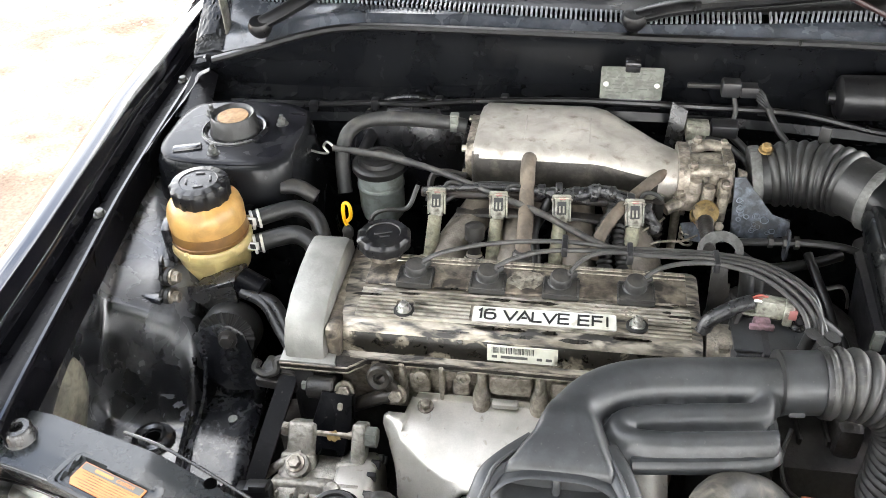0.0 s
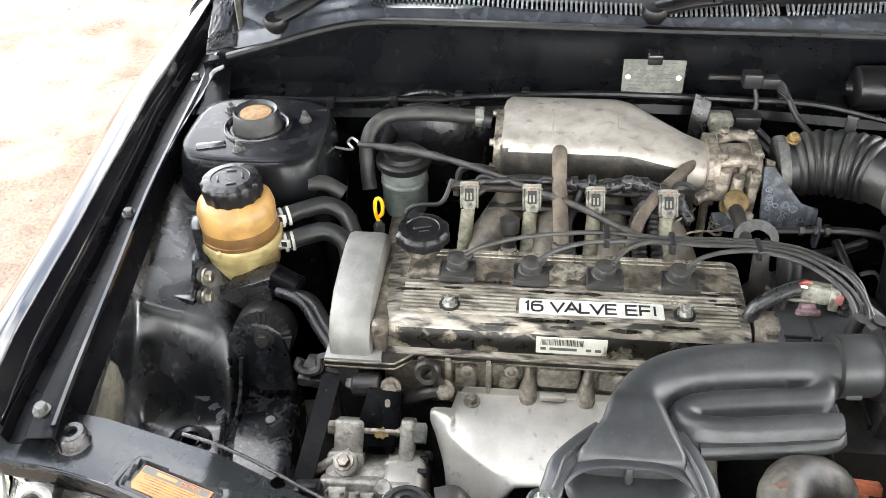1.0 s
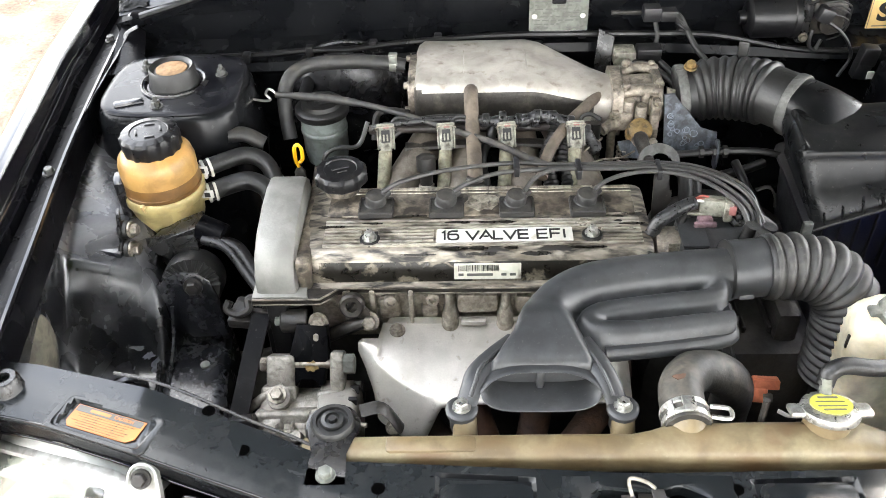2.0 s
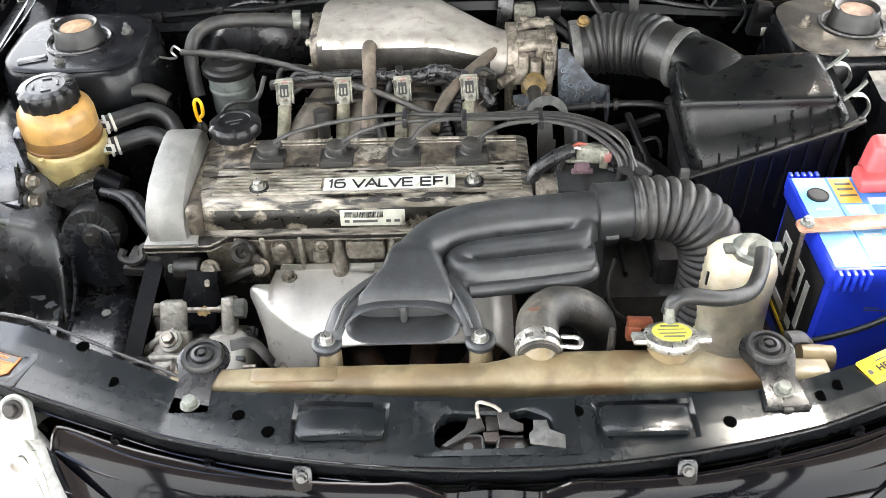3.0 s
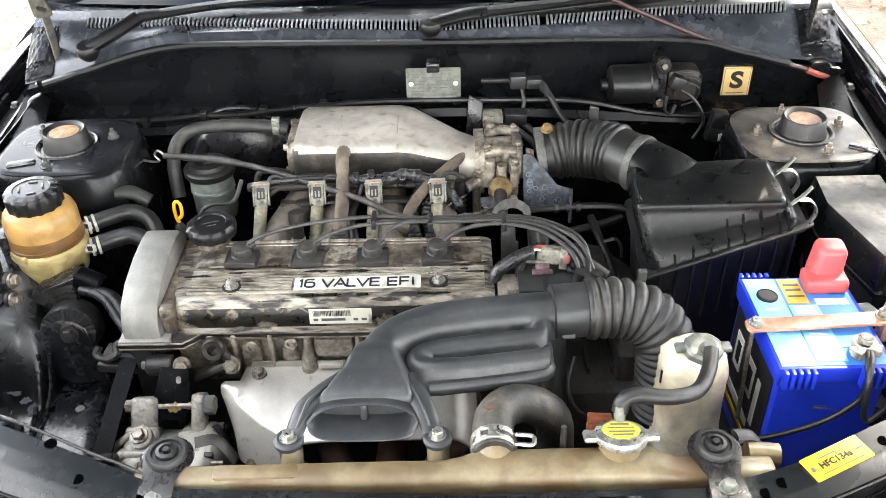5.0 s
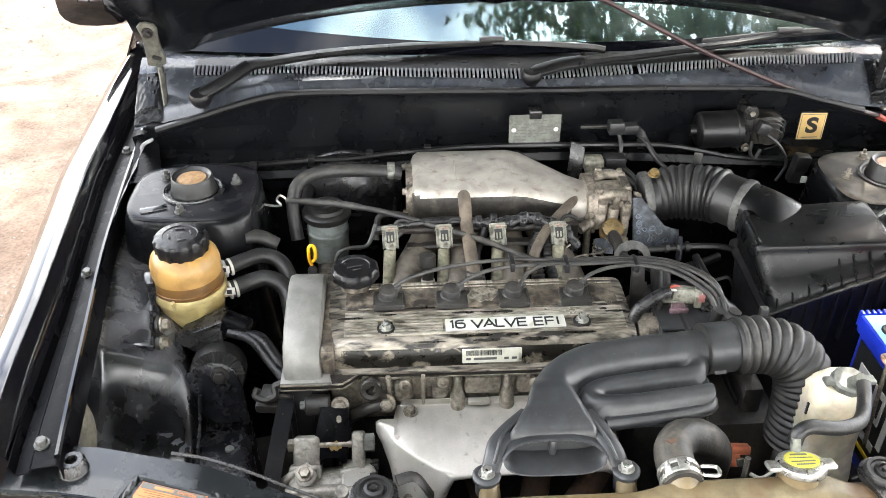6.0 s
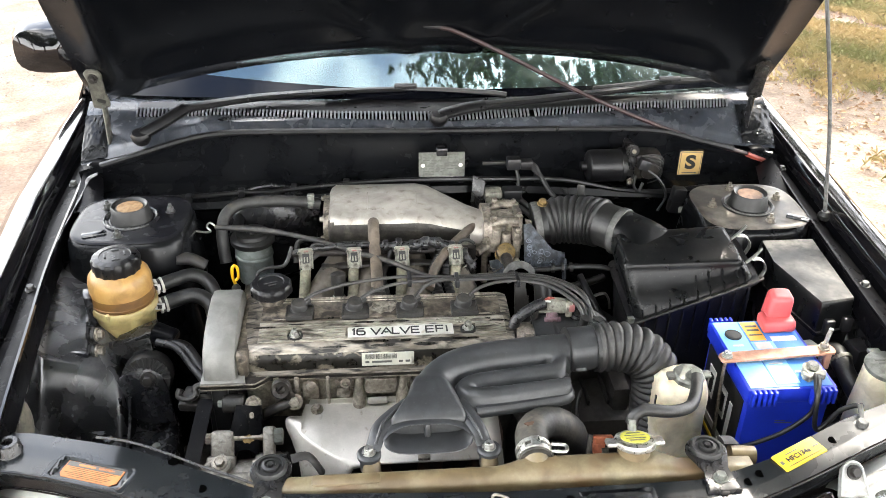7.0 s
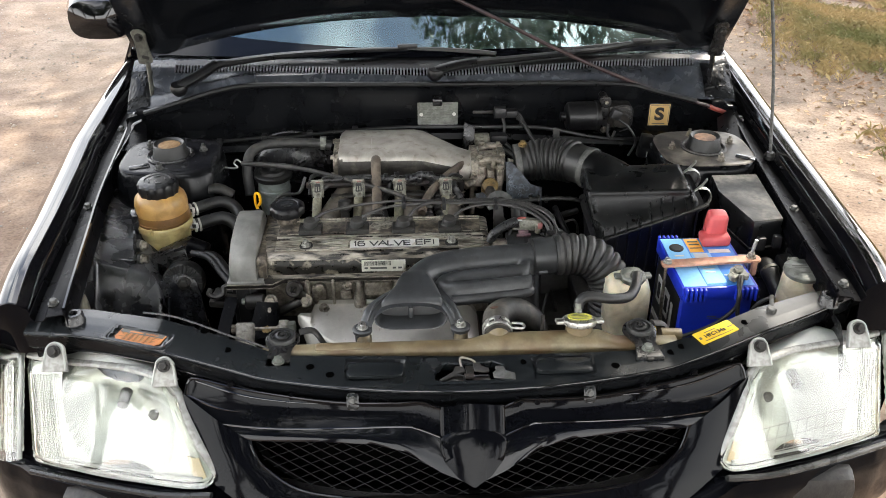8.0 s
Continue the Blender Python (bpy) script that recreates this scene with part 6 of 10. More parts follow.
# exhaust heat shield
def shield_at(u, v):
    """Back edge, near-level top, crease, then a steep skirt; the belt end is cut on a slant."""
    x = lerp(-0.287, 0.034, u)
    cy, cz, ly, lz = track([(-0.287, 0.205, 0.6225, 0.180, 0.585), (-0.262, 0.186, 0.616, 0.150, 0.555), (-0.235, 0.164, 0.609, 0.135, 0.545), (-0.208, 0.149, 0.6015, 0.128, 0.55), (-0.190, 0.147, 0.601, 0.143, 0.588), (-0.150, 0.146, 0.600, 0.147, 0.594), (0.034, 0.147, 0.600, 0.148, 0.594)], x)
    back = 0.2405 if x > -0.262 else 0.214
    end = max(0.0, (x - 0.0) / 0.034)
    if v < 0.08:
        q = V(x, back, 0.6285 + (0.010 * (1 - v / 0.08) if x > -0.255 else 0))
    elif v < 0.60:
        k = (v - 0.08) / 0.52
        q = V(x, lerp(back - 0.002, cy, k), lerp(0.6280, cz, k) + 0.004 * math.sin(k * math.pi))
    else:
        k = (v - 0.60) / 0.40
        q = V(x + (0.026 * k if u == 0 else 0.02 * k * max(0, 1 - u * 14)), lerp(cy, ly, k) - 0.006 * math.sin(k * math.pi), lerp(cz, lz, k))
    q.z -= 0.03 * end * end + (0.004 if u == 0 else 0)
    return q


hs = thing("heat_shield", (-0.11, 0.16, 0.47), "bright pressed steel exhaust heat shield in front of the engine", "heat shield")
part("panel", sheet(B(), shield_at, 72, 50, 0.0015), "shield", hs, smooth=40)
for x, y, z, a in ((-0.242, 0.227, 0.6290, (0, -0.2, 1)), (-0.246, 0.139, 0.556, (0, -1, 0.6)), (-0.02, 0.227, 0.6290, (0, -0.2, 1))):
    part("bolt", hexbolt(B(), (x, y, z), a, 0.0068), "steel", hs)
part("edge_tab", box(B(), (-0.085, 0.145, 0.601), (0.018, 0.010, 0.006), 0.002), "steel", hs)
part("tab", box(B(), (-0.150, 0.234, 0.637), (0.030, 0.010, 0.007), 0.002), "shield", hs)
bm = B()
for i, x in enumerate((-0.25, -0.16, -0.07, 0.02)):
    sweep(bm, [(x, 0.25, 0.585), (x, 0.20, 0.565), (lerp(x, -0.10, 0.4), 0.16, 0.50), (lerp(x, -0.10, 0.8), 0.15, 0.42)], 0.019, 12, 5)
part("exhaust_manifold", bm, "rust", engine, "rusty iron exhaust manifold")

# intake plenum, its runners and throttle body
def plen(x, y, z, a, b, p):
    return oval((x, y, z), (0, 1, 0), (0, 0, 1), a, b, 36, p)


bm = ring_loft(B(), [plen(-0.230, 0.622, 0.742, 0.060, 0.030, 4.6), plen(-0.226, 0.622, 0.742, 0.070, 0.038, 4.6), plen(-0.218, 0.622, 0.742, 0.0755, 0.0425, 4.6), plen(-0.070, 0.622, 0.742, 0.0755, 0.0425, 4.6),
                     plen(-0.050, 0.620, 0.742, 0.073, 0.041, 4.0), plen(-0.015, 0.604, 0.740, 0.060, 0.038, 3.0), plen(0.020, 0.588, 0.738, 0.046, 0.035, 2.3), plen(0.048, 0.578, 0.737, 0.037, 0.033, 2.0), plen(0.062, 0.576, 0.737, 0.035, 0.033, 2.0)])
plenum = part("intake_plenum", bm, "alloy", engine, "large rounded cast aluminium intake plenum, shade and soot coloured into its lower half", smooth=50)
# shade and soot in one darker colour on faces turned forward and down
plenum.data.materials.append(M["plenumdark"])
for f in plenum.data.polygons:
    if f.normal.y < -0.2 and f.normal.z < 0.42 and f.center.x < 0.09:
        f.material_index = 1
for x in (-0.160, -0.072):
    part("casting_seam", sweep(B(), [(x, 0.553, 0.752), (x, 0.5545, 0.768), (x, 0.566, 0.780), (x, 0.60, 0.7852), (x, 0.64, 0.7852)], 0.0011, 6, 4), "alloy", plenum)
part("casting_rib", sweep(B(), [(0.000, 0.5435, 0.715), (-0.002, 0.5445, 0.735), (-0.006, 0.550, 0.755)], 0.0030, 8, 4), "alloy", plenum)
bm = ring_loft(B(), [plen(-0.239, 0.618, 0.744, 0.052, 0.030, 4), plen(-0.228, 0.618, 0.744, 0.054, 0.032, 4)])
part("end_plate", bm, "alloydirty", plenum)
for y, z in ((0.575, 0.728), (0.66, 0.765), (0.578, 0.765)):
    part("bolt", hexbolt(B(), (-0.2385, y, z), (-1, 0, 0), 0.005), "steel", plenum)
for i in range(7):
    for j, (y, z, ny, nz) in enumerate(((0.5745, 0.7795, -0.45, 0.9), (0.5535, 0.766, -0.8, 0.6))):
        x = -0.207 + 0.024 * i + 0.012 * j
        bm = lathe(B(), (x, y + 0.001, z - 0.0005), (0, ny, nz), [(0.0062, -0.002), (0.0060, 0.0006), (0.0048, 0.0012), (0, 0.0013)], 14)
        part("boss", bm, "alloy", plenum)
for x, o in ((-0.258, 0.055), (-0.168, 0.018), (-0.078, -0.006), (0.012, -0.04)):
    bm = sweep(B(), [(x + o * 1.15, 0.590, 0.706), (x + o, 0.545, 0.712), (x + o * 0.75, 0.500, 0.710), (x + o * 0.3, 0.455, 0.690), (x, 0.425, 0.664), (x, 0.40, 0.645)], 0.024, 18, 6, flat=0.9)
    run = part("runner", bm, "runner", plenum, "dusty cast aluminium intake runner")
    part("runner_foot", box(B(), (x, 0.418, 0.672), (0.060, 0.012, 0.020), 0.004, (-40, 0, 0)), "runner", run)
bm = sweep(B(), [(-0.290, 0.507, 0.738), (-0.15, 0.507, 0.739), (0.012, 0.507, 0.738)], 0.0065, 12, 5)
rail_f = part("fuel_rail", bm, "rustdark", engine, "dark rusty fuel rail")
for x in (-0.266, -0.185, -0.104, -0.0125):
    bm = B()
    cyl(bm, (x, 0.468, 0.728), (x - 0.003, 0.432, 0.682), 0.0090, 0.0095, 16, 0.001)
    part("injector", bm, "creamdull", rail_f, "cream fuel injector body")
    part("injector_seat", lathe(B(), (x - 0.0035, 0.430, 0.680), (0.05, 0.6, 0.77), [(0.014, 0), (0.0145, 0.003), (0.013, 0.008), (0.0105, 0.009)], 18), "alloydirty", rail_f)
    tilt = (-38, 0, 4)
    m = pose(x + 0.001, 0.479, 0.742, *tilt)
    bm = box(B(), m @ V(0, 0, 0), (0.0185, 0.016, 0.030), 0.0022, tilt)
    box(bm, m @ V(0, 0.001, 0.0155), (0.0225, 0.0165, 0.006), 0.0014, tilt)
    box(bm, m @ V(0, 0.0, -0.0155), (0.0150, 0.014, 0.006), 0.0014, tilt)
    for o in (-0.0108, 0.0108):
        box(bm, m @ V(o, -0.002, 0.001), (0.0022, 0.010, 0.034), 0.0008, tilt)
    con = part("connector", bm, "injector", rail_f, "pale grey injector plug")
    part("socket", box(B(), m @ V(0, -0.0078, 0.001), (0.0115, 0.0012, 0.0165), 0.0, tilt), "ink", con)
    for o in (-0.0024, 0.0024):
        part("socket_pin", box(B(), m @ V(o, -0.0088, -0.001), (0.0022, 0.0016, 0.009), 0.0004, tilt), "injector", con)
    part("lock_tip", box(B(), m @ V(0.001, -0.0075, 0.0135), (0.008, 0.003, 0.004), 0.0005, tilt), "pinkdull", con, "faded red lock tip")
    bail = [m @ V(a, b, c) for a, b, c in ((-0.0128, 0.004, 0.010), (-0.0128, -0.0100, 0.012), (-0.006, -0.0112, 0.0135), (0.006, -0.0112, 0.0135), (0.0128, -0.0100, 0.012), (0.0128, 0.004, 0.010))]
    part("wire_bail", sweep(B(), bail, 0.0009, 6, 3), "steel", con, "thin steel wire bail")
bm = B()
lathe(bm, (-0.2105, 0.430, 0.690), (0, 0.30, 1), [(0.011, 0), (0.0115, 0.004), (0.0085, 0.006), (0.0085, 0.026), (0.0125, 0.028), (0.0130, 0.046), (0.009, 0.049), (0.0, 0.049)], 20)
part("pressure_damper", bm, "dark", rail_f, "black and steel fuel pressure damper")
part("damper_collar", lathe(B(), (-0.2105, 0.427, 0.681), (0, 0.30, 1), [(0.012, 0), (0.0135, 0.003), (0.0130, 0.012), (0.0100, 0.014), (0.0105, 0.018)], 20), "shield", rail_f, "bright steel collar")
bm = sweep(B(), [(-0.285, 0.498, 0.746), (-0.24, 0.500, 0.752), (-0.19, 0.503, 0.754), (-0.14, 0.503, 0.752), (-0.09, 0.500, 0.750), (-0.06, 0.505, 0.756), (-0.035, 0.500, 0.754), (0.0, 0.492, 0.738), (0.02, 0.48, 0.715)], 0.0075, 12, 9, rf=lambda s: (0.0046 if s < 0.12 else 0.0046 + 0.0040 * min(1.0, (s - 0.12) / 0.06)) + (0.0010 * math.sin(s * 340) + 0.0006 * math.sin(s * 910) if s > 0.12 else 0.0))
part("injector_loom", bm, "tape", engine, "taped black injector wiring loom")
for k in range(7):
    q = V(lerp(-0.135, 0.000, k / 6), 0.502 - 0.006 * (k > 4), 0.753 + 0.003 * math.sin(k * 1.9) - (0.012 if k > 5 else 0))
    part("tape_turn", lathe(B(), q, (1, 0.05 * math.sin(k), -0.2 * (k > 4)), [(0.0084, 0), (0.0094, 0.001), (0.0096, 0.008), (0.0086, 0.0095)], 14, wob=lambda a, h, k=k: 1 + 0.05 * math.sin(3 * a + k)), "tape", engine)
bm = sweep(B(), [(-0.262, 0.500, 0.728), (-0.22, 0.512, 0.748), (-0.15, 0.513, 0.750), (-0.07, 0.500, 0.742)], 0.005, 8, 7)
part("vacuum_line", bm, "rubber", engine)
for x, r, ripple in ((-0.135, 0.007, 0), (-0.048, 0.010, 0.0012), (-0.026, 0.008, 0.001)):
    bm = sweep(B(), [(x, 0.405, 0.655), (x + 0.004, 0.430, 0.690), (x - 0.002, 0.462, 0.715), (x + 0.010, 0.492, 0.730), (x + 0.016, 0.505, 0.745)], r, 12, 7, step=0.0018, rf=lambda q, r=r, ripple=ripple: r + ripple * math.sin(q * 900))
    part("corrugated_loom" if ripple else "vacuum_line", bm, "rubber", engine)
for x in (-0.266, -0.185, -0.104, -0.0125):
    part("injector_lead", sweep(B(), [(x + 0.004, 0.492, 0.742), (x + 0.012, 0.502, 0.756), (x + 0.024, 0.503, 0.758), (x + 0.036, 0.500, 0.752)], 0.0030, 8, 6), "rubber", engine)
part("loom_tray", sweep(B(), [(-0.240, 0.486, 0.722), (-0.14, 0.487, 0.726), (-0.05, 0.486, 0.724), (0.010, 0.480, 0.712)], 0.009, 10, 5, flat=0.6), "oilblack", engine)
part("bypass_pipe", sweep(B(), [(-0.345, 0.430, 0.715), (-0.342, 0.435, 0.742), (-0.326, 0.440, 0.752), (-0.298, 0.447, 0.752), (-0.285, 0.462, 0.778)], 0.0030, 8, 6), "rubber", engine)
for pts, r, mt, nm, lb in (([(-0.150, 0.556, 0.766), (-0.150, 0.540, 0.7755), (-0.150, 0.522, 0.772), (-0.149, 0.500, 0.752), (-0.147, 0.455, 0.738), (-0.146, 0.405, 0.733), (-0.146, 0.388, 0.728)], 0.0098, "brownhose", "breather_hose", "dusty brown rubber breather hose"),
                           ([(-0.060, 0.410, 0.722), (-0.050, 0.445, 0.735), (-0.025, 0.490, 0.746), (0.005, 0.530, 0.752), (0.032, 0.563, 0.757)], 0.0078, "brownhose", "vacuum_hose", "dusty grey-brown vacuum hose")):
    part(nm, sweep(B(), pts, r, 12, 7), mt, engine, lb)
bm = lathe(B(), (-0.146, 0.388, 0.722), (0, 0.25, 1), [(0.013, 0), (0.013, 0.008), (0.010, 0.010), (0.012, 0.013), (0.010, 0.016)], 18)
part("breather_valve", bm, "dark", engine)

tb = thing("throttle_body", (0.09, 0.56, 0.66), "dirty cast aluminium throttle body with linkages beside the plenum", "throttle body")
bm = B()
cyl(bm, (0.052, 0.576, 0.737), (0.118, 0.574, 0.743), 0.034, 0.034, 32, 0.002)
ring_loft(bm, [oval((x, 0.575, 0.737), (0, 1, 0), (0, 0, 1), 0.046, 0.042, 32, 3.4) for x in (0.044, 0.046, 0.056, 0.058)])
ring_loft(bm, [oval((x, 0.575, 0.742), (0, 1, 0), (0, 0, 1), 0.040, 0.037, 32, 2.6) for x in (0.100, 0.102, 0.110, 0.112)])
sweep(bm, [(0.060, 0.548, 0.765), (0.078, 0.545, 0.770), (0.105, 0.548, 0.768)], 0.010, 12, 4, flat=0.8)
sweep(bm, [(0.064, 0.600, 0.768), (0.085, 0.600, 0.776), (0.112, 0.597, 0.772)], 0.009, 12, 4, flat=0.8)
for x, y, z, r, h in ((0.066, 0.540, 0.755, 0.010, 0.020), (0.084, 0.536, 0.748, 0.009, 0.026), (0.101, 0.540, 0.756, 0.008, 0.020), (0.090, 0.545, 0.765, 0.007, 0.012)):
    cyl(bm, (x, y, z - h), (x, y - 0.004, z + 0.006), r, r * 0.9, 14, 0.001)
box(bm, (0.102, 0.528, 0.735), (0.012, 0.016, 0.060), 0.003)
box(bm, (0.060, 0.536, 0.730), (0.026, 0.020, 0.030), 0.006)
cyl(bm, (0.046, 0.534, 0.735), (0.046, 0.528, 0.655), 0.0065, 0.0055, 12)
cyl(bm, (0.052, 0.534, 0.728), (0.030, 0.520, 0.722), 0.009, 0.008, 12)
part("casting", bm, "alloydirty", tb, smooth=45)
for x, y, z in ((0.070, 0.602, 0.780), (0.104, 0.600, 0.778), (0.062, 0.545, 0.775), (0.108, 0.552, 0.775), (0.102, 0.520, 0.762), (0.048, 0.528, 0.742)):
    part("bolt", hexbolt(B(), (x, y, z), (0, -0.2, 1), 0.0050), "steel", tb)
bm = slab(B(), [(-0.006, -0.03), (0.006, -0.03), (0.006, 0.012), (-0.006, 0.016)], 0.008, facing((0.127, 0.552, 0.752), (1, 0, 0), (0, 0.4, 0.9)), 0.002)
part("end_lug", bm, "alloydirty", tb)
bm = B()
CD = V(0.05, -0.62, 0.78).normalized()
CC = V(0.081, 0.520, 0.718)
lathe(bm, CC - CD * 0.014, CD, [(0.013, 0), (0.017, 0.003), (0.0175, 0.010), (0.0155, 0.012), (0.0155, 0.016), (0.0175, 0.018), (0.0165, 0.026), (0.010, 0.030), (0.0, 0.030)], 28)
part("thermo_cap", bm, "brass", tb, "dull yellow zinc capsule")
bm = B()
lathe(bm, CC + V(0.0, -0.010, -0.006) + CD * 0.004, CD + V(0, -0.4, -0.1), [(0.012, 0), (0.0125, 0.004), (0.010, 0.008), (0.006, 0.009), (0.006, 0.013), (0, 0.013)], 22)
lathe(bm, CC + V(0.018, -0.006, -0.016), CD, [(0.007, 0), (0.007, 0.010), (0.004, 0.011), (0, 0.011)], 6)
part("capsule_nut", bm, "alloydirty", tb)
part("lever", slab(B(), [(-0.020, 0.010), (-0.004, 0.012), (0.012, -0.002), (0.010, -0.014), (-0.012, -0.012)], 0.003, facing((0.070, 0.498, 0.706), (1, 0, 0), (0, 0.5, 0.8)), 0.001), "bluebracket", tb)
part("link", box(B(), (0.084, 0.480, 0.712), (0.009, 0.006, 0.026), 0.002, (-25, 0, 0)), "alloy", tb)
for x0, y0, z0, n, mt in ((0.021, 0.520, 0.664, 46, "dark"), (0.060, 0.505, 0.680, 26, "steel")):
    bm = sweep(B(), [V(x0 + 0.0085 * math.sin(i * 0.8), y0 + 0.0085 * math.cos(i * 0.8), z0 + i * 0.0011) for i in range(n)], 0.0017, 6, 2)
    part("return_spring", bm, mt, tb)
part("spring_post", cyl(B(), (0.021, 0.520, 0.655), (0.021, 0.520, 0.735), 0.006, 0.008, 12), "dark", tb)
part("solenoid", box(B(), (0.012, 0.532, 0.722), (0.034, 0.022, 0.026), 0.004, (0, 0, -8)), "injector", tb, "grey coil with steel ears")
for pts in ([(-0.010, 0.470, 0.712), (0.006, 0.476, 0.722), (0.022, 0.492, 0.722), (0.030, 0.51, 0.716)], [(-0.004, 0.455, 0.702), (0.020, 0.462, 0.712), (0.050, 0.47, 0.71), (0.070, 0.478, 0.715)]):
    part("wire_link", sweep(B(), pts, 0.0014, 6, 5), "steel", tb)
# throttle sector: an open ring on a flat foot
SMT = facing((0.092, 0.428, 0.732), (1, 0.03, -0.08), (0, 0.62, 0.78))
arc = [(0.0275 * math.cos(radians(a)), 0.0235 * math.sin(radians(a))) for a in range(-12, 205, 12)]
inn = [(0.0165 * math.cos(radians(a)) + 0.002, 0.0125 * math.sin(radians(a)) - 0.002) for a in range(192, -25, -12)]
part("cam_plate", slab(B(), arc + [(-0.020, -0.016), (-0.010, -0.012)] + inn + [(0.018, -0.010)], 0.004, SMT, 0.001), "dullgrey", tb, "open grey throttle cable sector")
bm = cyl(B(), (0.078, 0.425, 0.732), (0.080, 0.50, 0.722), 0.008, 0.010, 12)
part("linkage_shaft", bm, "dark", tb)
cbk_m = facing((0.149, 0.520, 0.718), (1, 0, 0.02), (0.0, 0.35, 0.94))
bm = slab(B(), [(-0.034, 0.052), (-0.020, 0.053), (0.016, 0.004), (0.040, -0.002), (0.040, -0.022), (0.006, -0.030), (-0.033, -0.026)], 0.004, cbk_m, 0.0015)
cbk = part("cable_bracket", bm, "bluebracket", tb, "blue-grey stained cable bracket")
rst = random.Random(6)
for k in range(34):
    u, w = rst.uniform(-0.030, 0.022), rst.uniform(-0.022, 0.030)
    if w < 0.030 - 1.15 * (u + 0.024) + 0.006 or u < -0.022:
        r = rst.uniform(0.0026, 0.0055)
        ring = [cbk_m @ V(u + r * math.cos(a) * rst.uniform(0.85, 1.15), w + 0.9 * r * math.sin(a) * rst.uniform(0.85, 1.15), 0.0002) for a in (2 * math.pi * i / 10 for i in range(10))]
        part("stain", sweep(B(), ring + ring[:1], 0.0009, 6, 2, flat=0.5), "stain", cbk)
part("bracket_hole", lathe(B(), (0.1495, 0.5165, 0.7085), (0, -0.94, 0.35), [(0.0062, 0), (0.0062, 0.0008), (0, 0.001)], 18), "ink", cbk)
bm = sweep(B(), [(0.118, 0.484, 0.704), (0.150, 0.484, 0.706), (0.20, 0.484, 0.709), (0.25, 0.480, 0.708), (0.30, 0.48, 0.69)], 0.005, 8, 6)
cab = part("throttle_cable", bm, "rubber", tb)
bm = B()
for x in (0.158, 0.176, 0.190):
    lathe(bm, (x, 0.484, 0.708), (1, 0, 0.05), [(0.0085, 0), (0.0085, 0.006)], 6)
part("cable_nut", bm, "dark", cab)
bm = slab(B(), rrect(0.018, 0.044, 0.008), 0.003, facing((0.183, 0.484, 0.704), (0, 1, 0), (0, 0, 1)), 0.001)
part("cable_plate", bm, "bluebracket", tb)
# pressure valve on its bracket, plug and small hoses
bm = slab(B(), [(-0.012, 0.02), (0.012, 0.012), (0.012, -0.05), (-0.012, -0.05)], 0.003, facing((0.048, 0.668, 0.778), (1, -0.4, 0), (0.2, 0.2, 1)), 0.001)
part("valve_bracket", bm, "soot", tb)
bm = B()
box(bm, (0.076, 0.662, 0.762), (0.032, 0.030, 0.024), 0.004)
cyl(bm, (0.070, 0.650, 0.752), (0.068, 0.640, 0.735), 0.008)
part("vacuum_valve", bm, "injector", tb, "pale grey vacuum switching valve")
bm = box(B(), (0.112, 0.666, 0.764), (0.036, 0.026, 0.020), 0.003)
part("valve_plug", bm, "plastic", tb)
for pts in ([(0.068, 0.642, 0.738), (0.075, 0.625, 0.726), (0.10, 0.612, 0.738), (0.118, 0.604, 0.75)], [(0.088, 0.648, 0.757), (0.11, 0.636, 0.757), (0.135, 0.62, 0.745), (0.148, 0.60, 0.735)], [(0.122, 0.662, 0.757), (0.145, 0.645, 0.74), (0.16, 0.62, 0.72)]):
    part("small_hose", sweep(B(), pts, 0.0055, 10, 6), "rubber", tb)

gap = thing("gearbox_pipes", (0.2, 0.36, 0.62), "black hoses and small steel bracket above the gearbox", "pipes")
for pts, r, mt in (([(0.16, 0.45, 0.63), (0.20, 0.43, 0.64), (0.245, 0.40, 0.63), (0.255, 0.36, 0.60)], 0.008, "plasticblack"),
                   ([(0.215, 0.50, 0.68), (0.225, 0.46, 0.665), (0.235, 0.42, 0.65), (0.240, 0.36, 0.63)], 0.006, "plasticblack"), ([(0.130, 0.52, 0.66), (0.17, 0.51, 0.645), (0.23, 0.52, 0.65), (0.27, 0.54, 0.65)], 0.007, "rubber")):
    part("hose", sweep(B(), pts, r, 10, 6), mt, gap)
bm = sweep(B(), [(0.222, 0.420, 0.690), (0.238, 0.420, 0.694), (0.246, 0.415, 0.684), (0.246, 0.405, 0.672)], 0.004, 8, 5, flat=0.35)
part("steel_bracket", bm, "dark", gap)
part("pipe_union", hexbolt(B(), (0.190, 0.318, 0.690), (0.2, -0.3, 1), 0.008), "steel", gap)
part("rust_pulley", lathe(B(), (0.165, 0.40, 0.655), (0, -0.3, 1), [(0.026, 0), (0.028, 0.003), (0.024, 0.006), (0.028, 0.009), (0.026, 0.012), (0.01, 0.014)], 26), "oilgrey", gap)

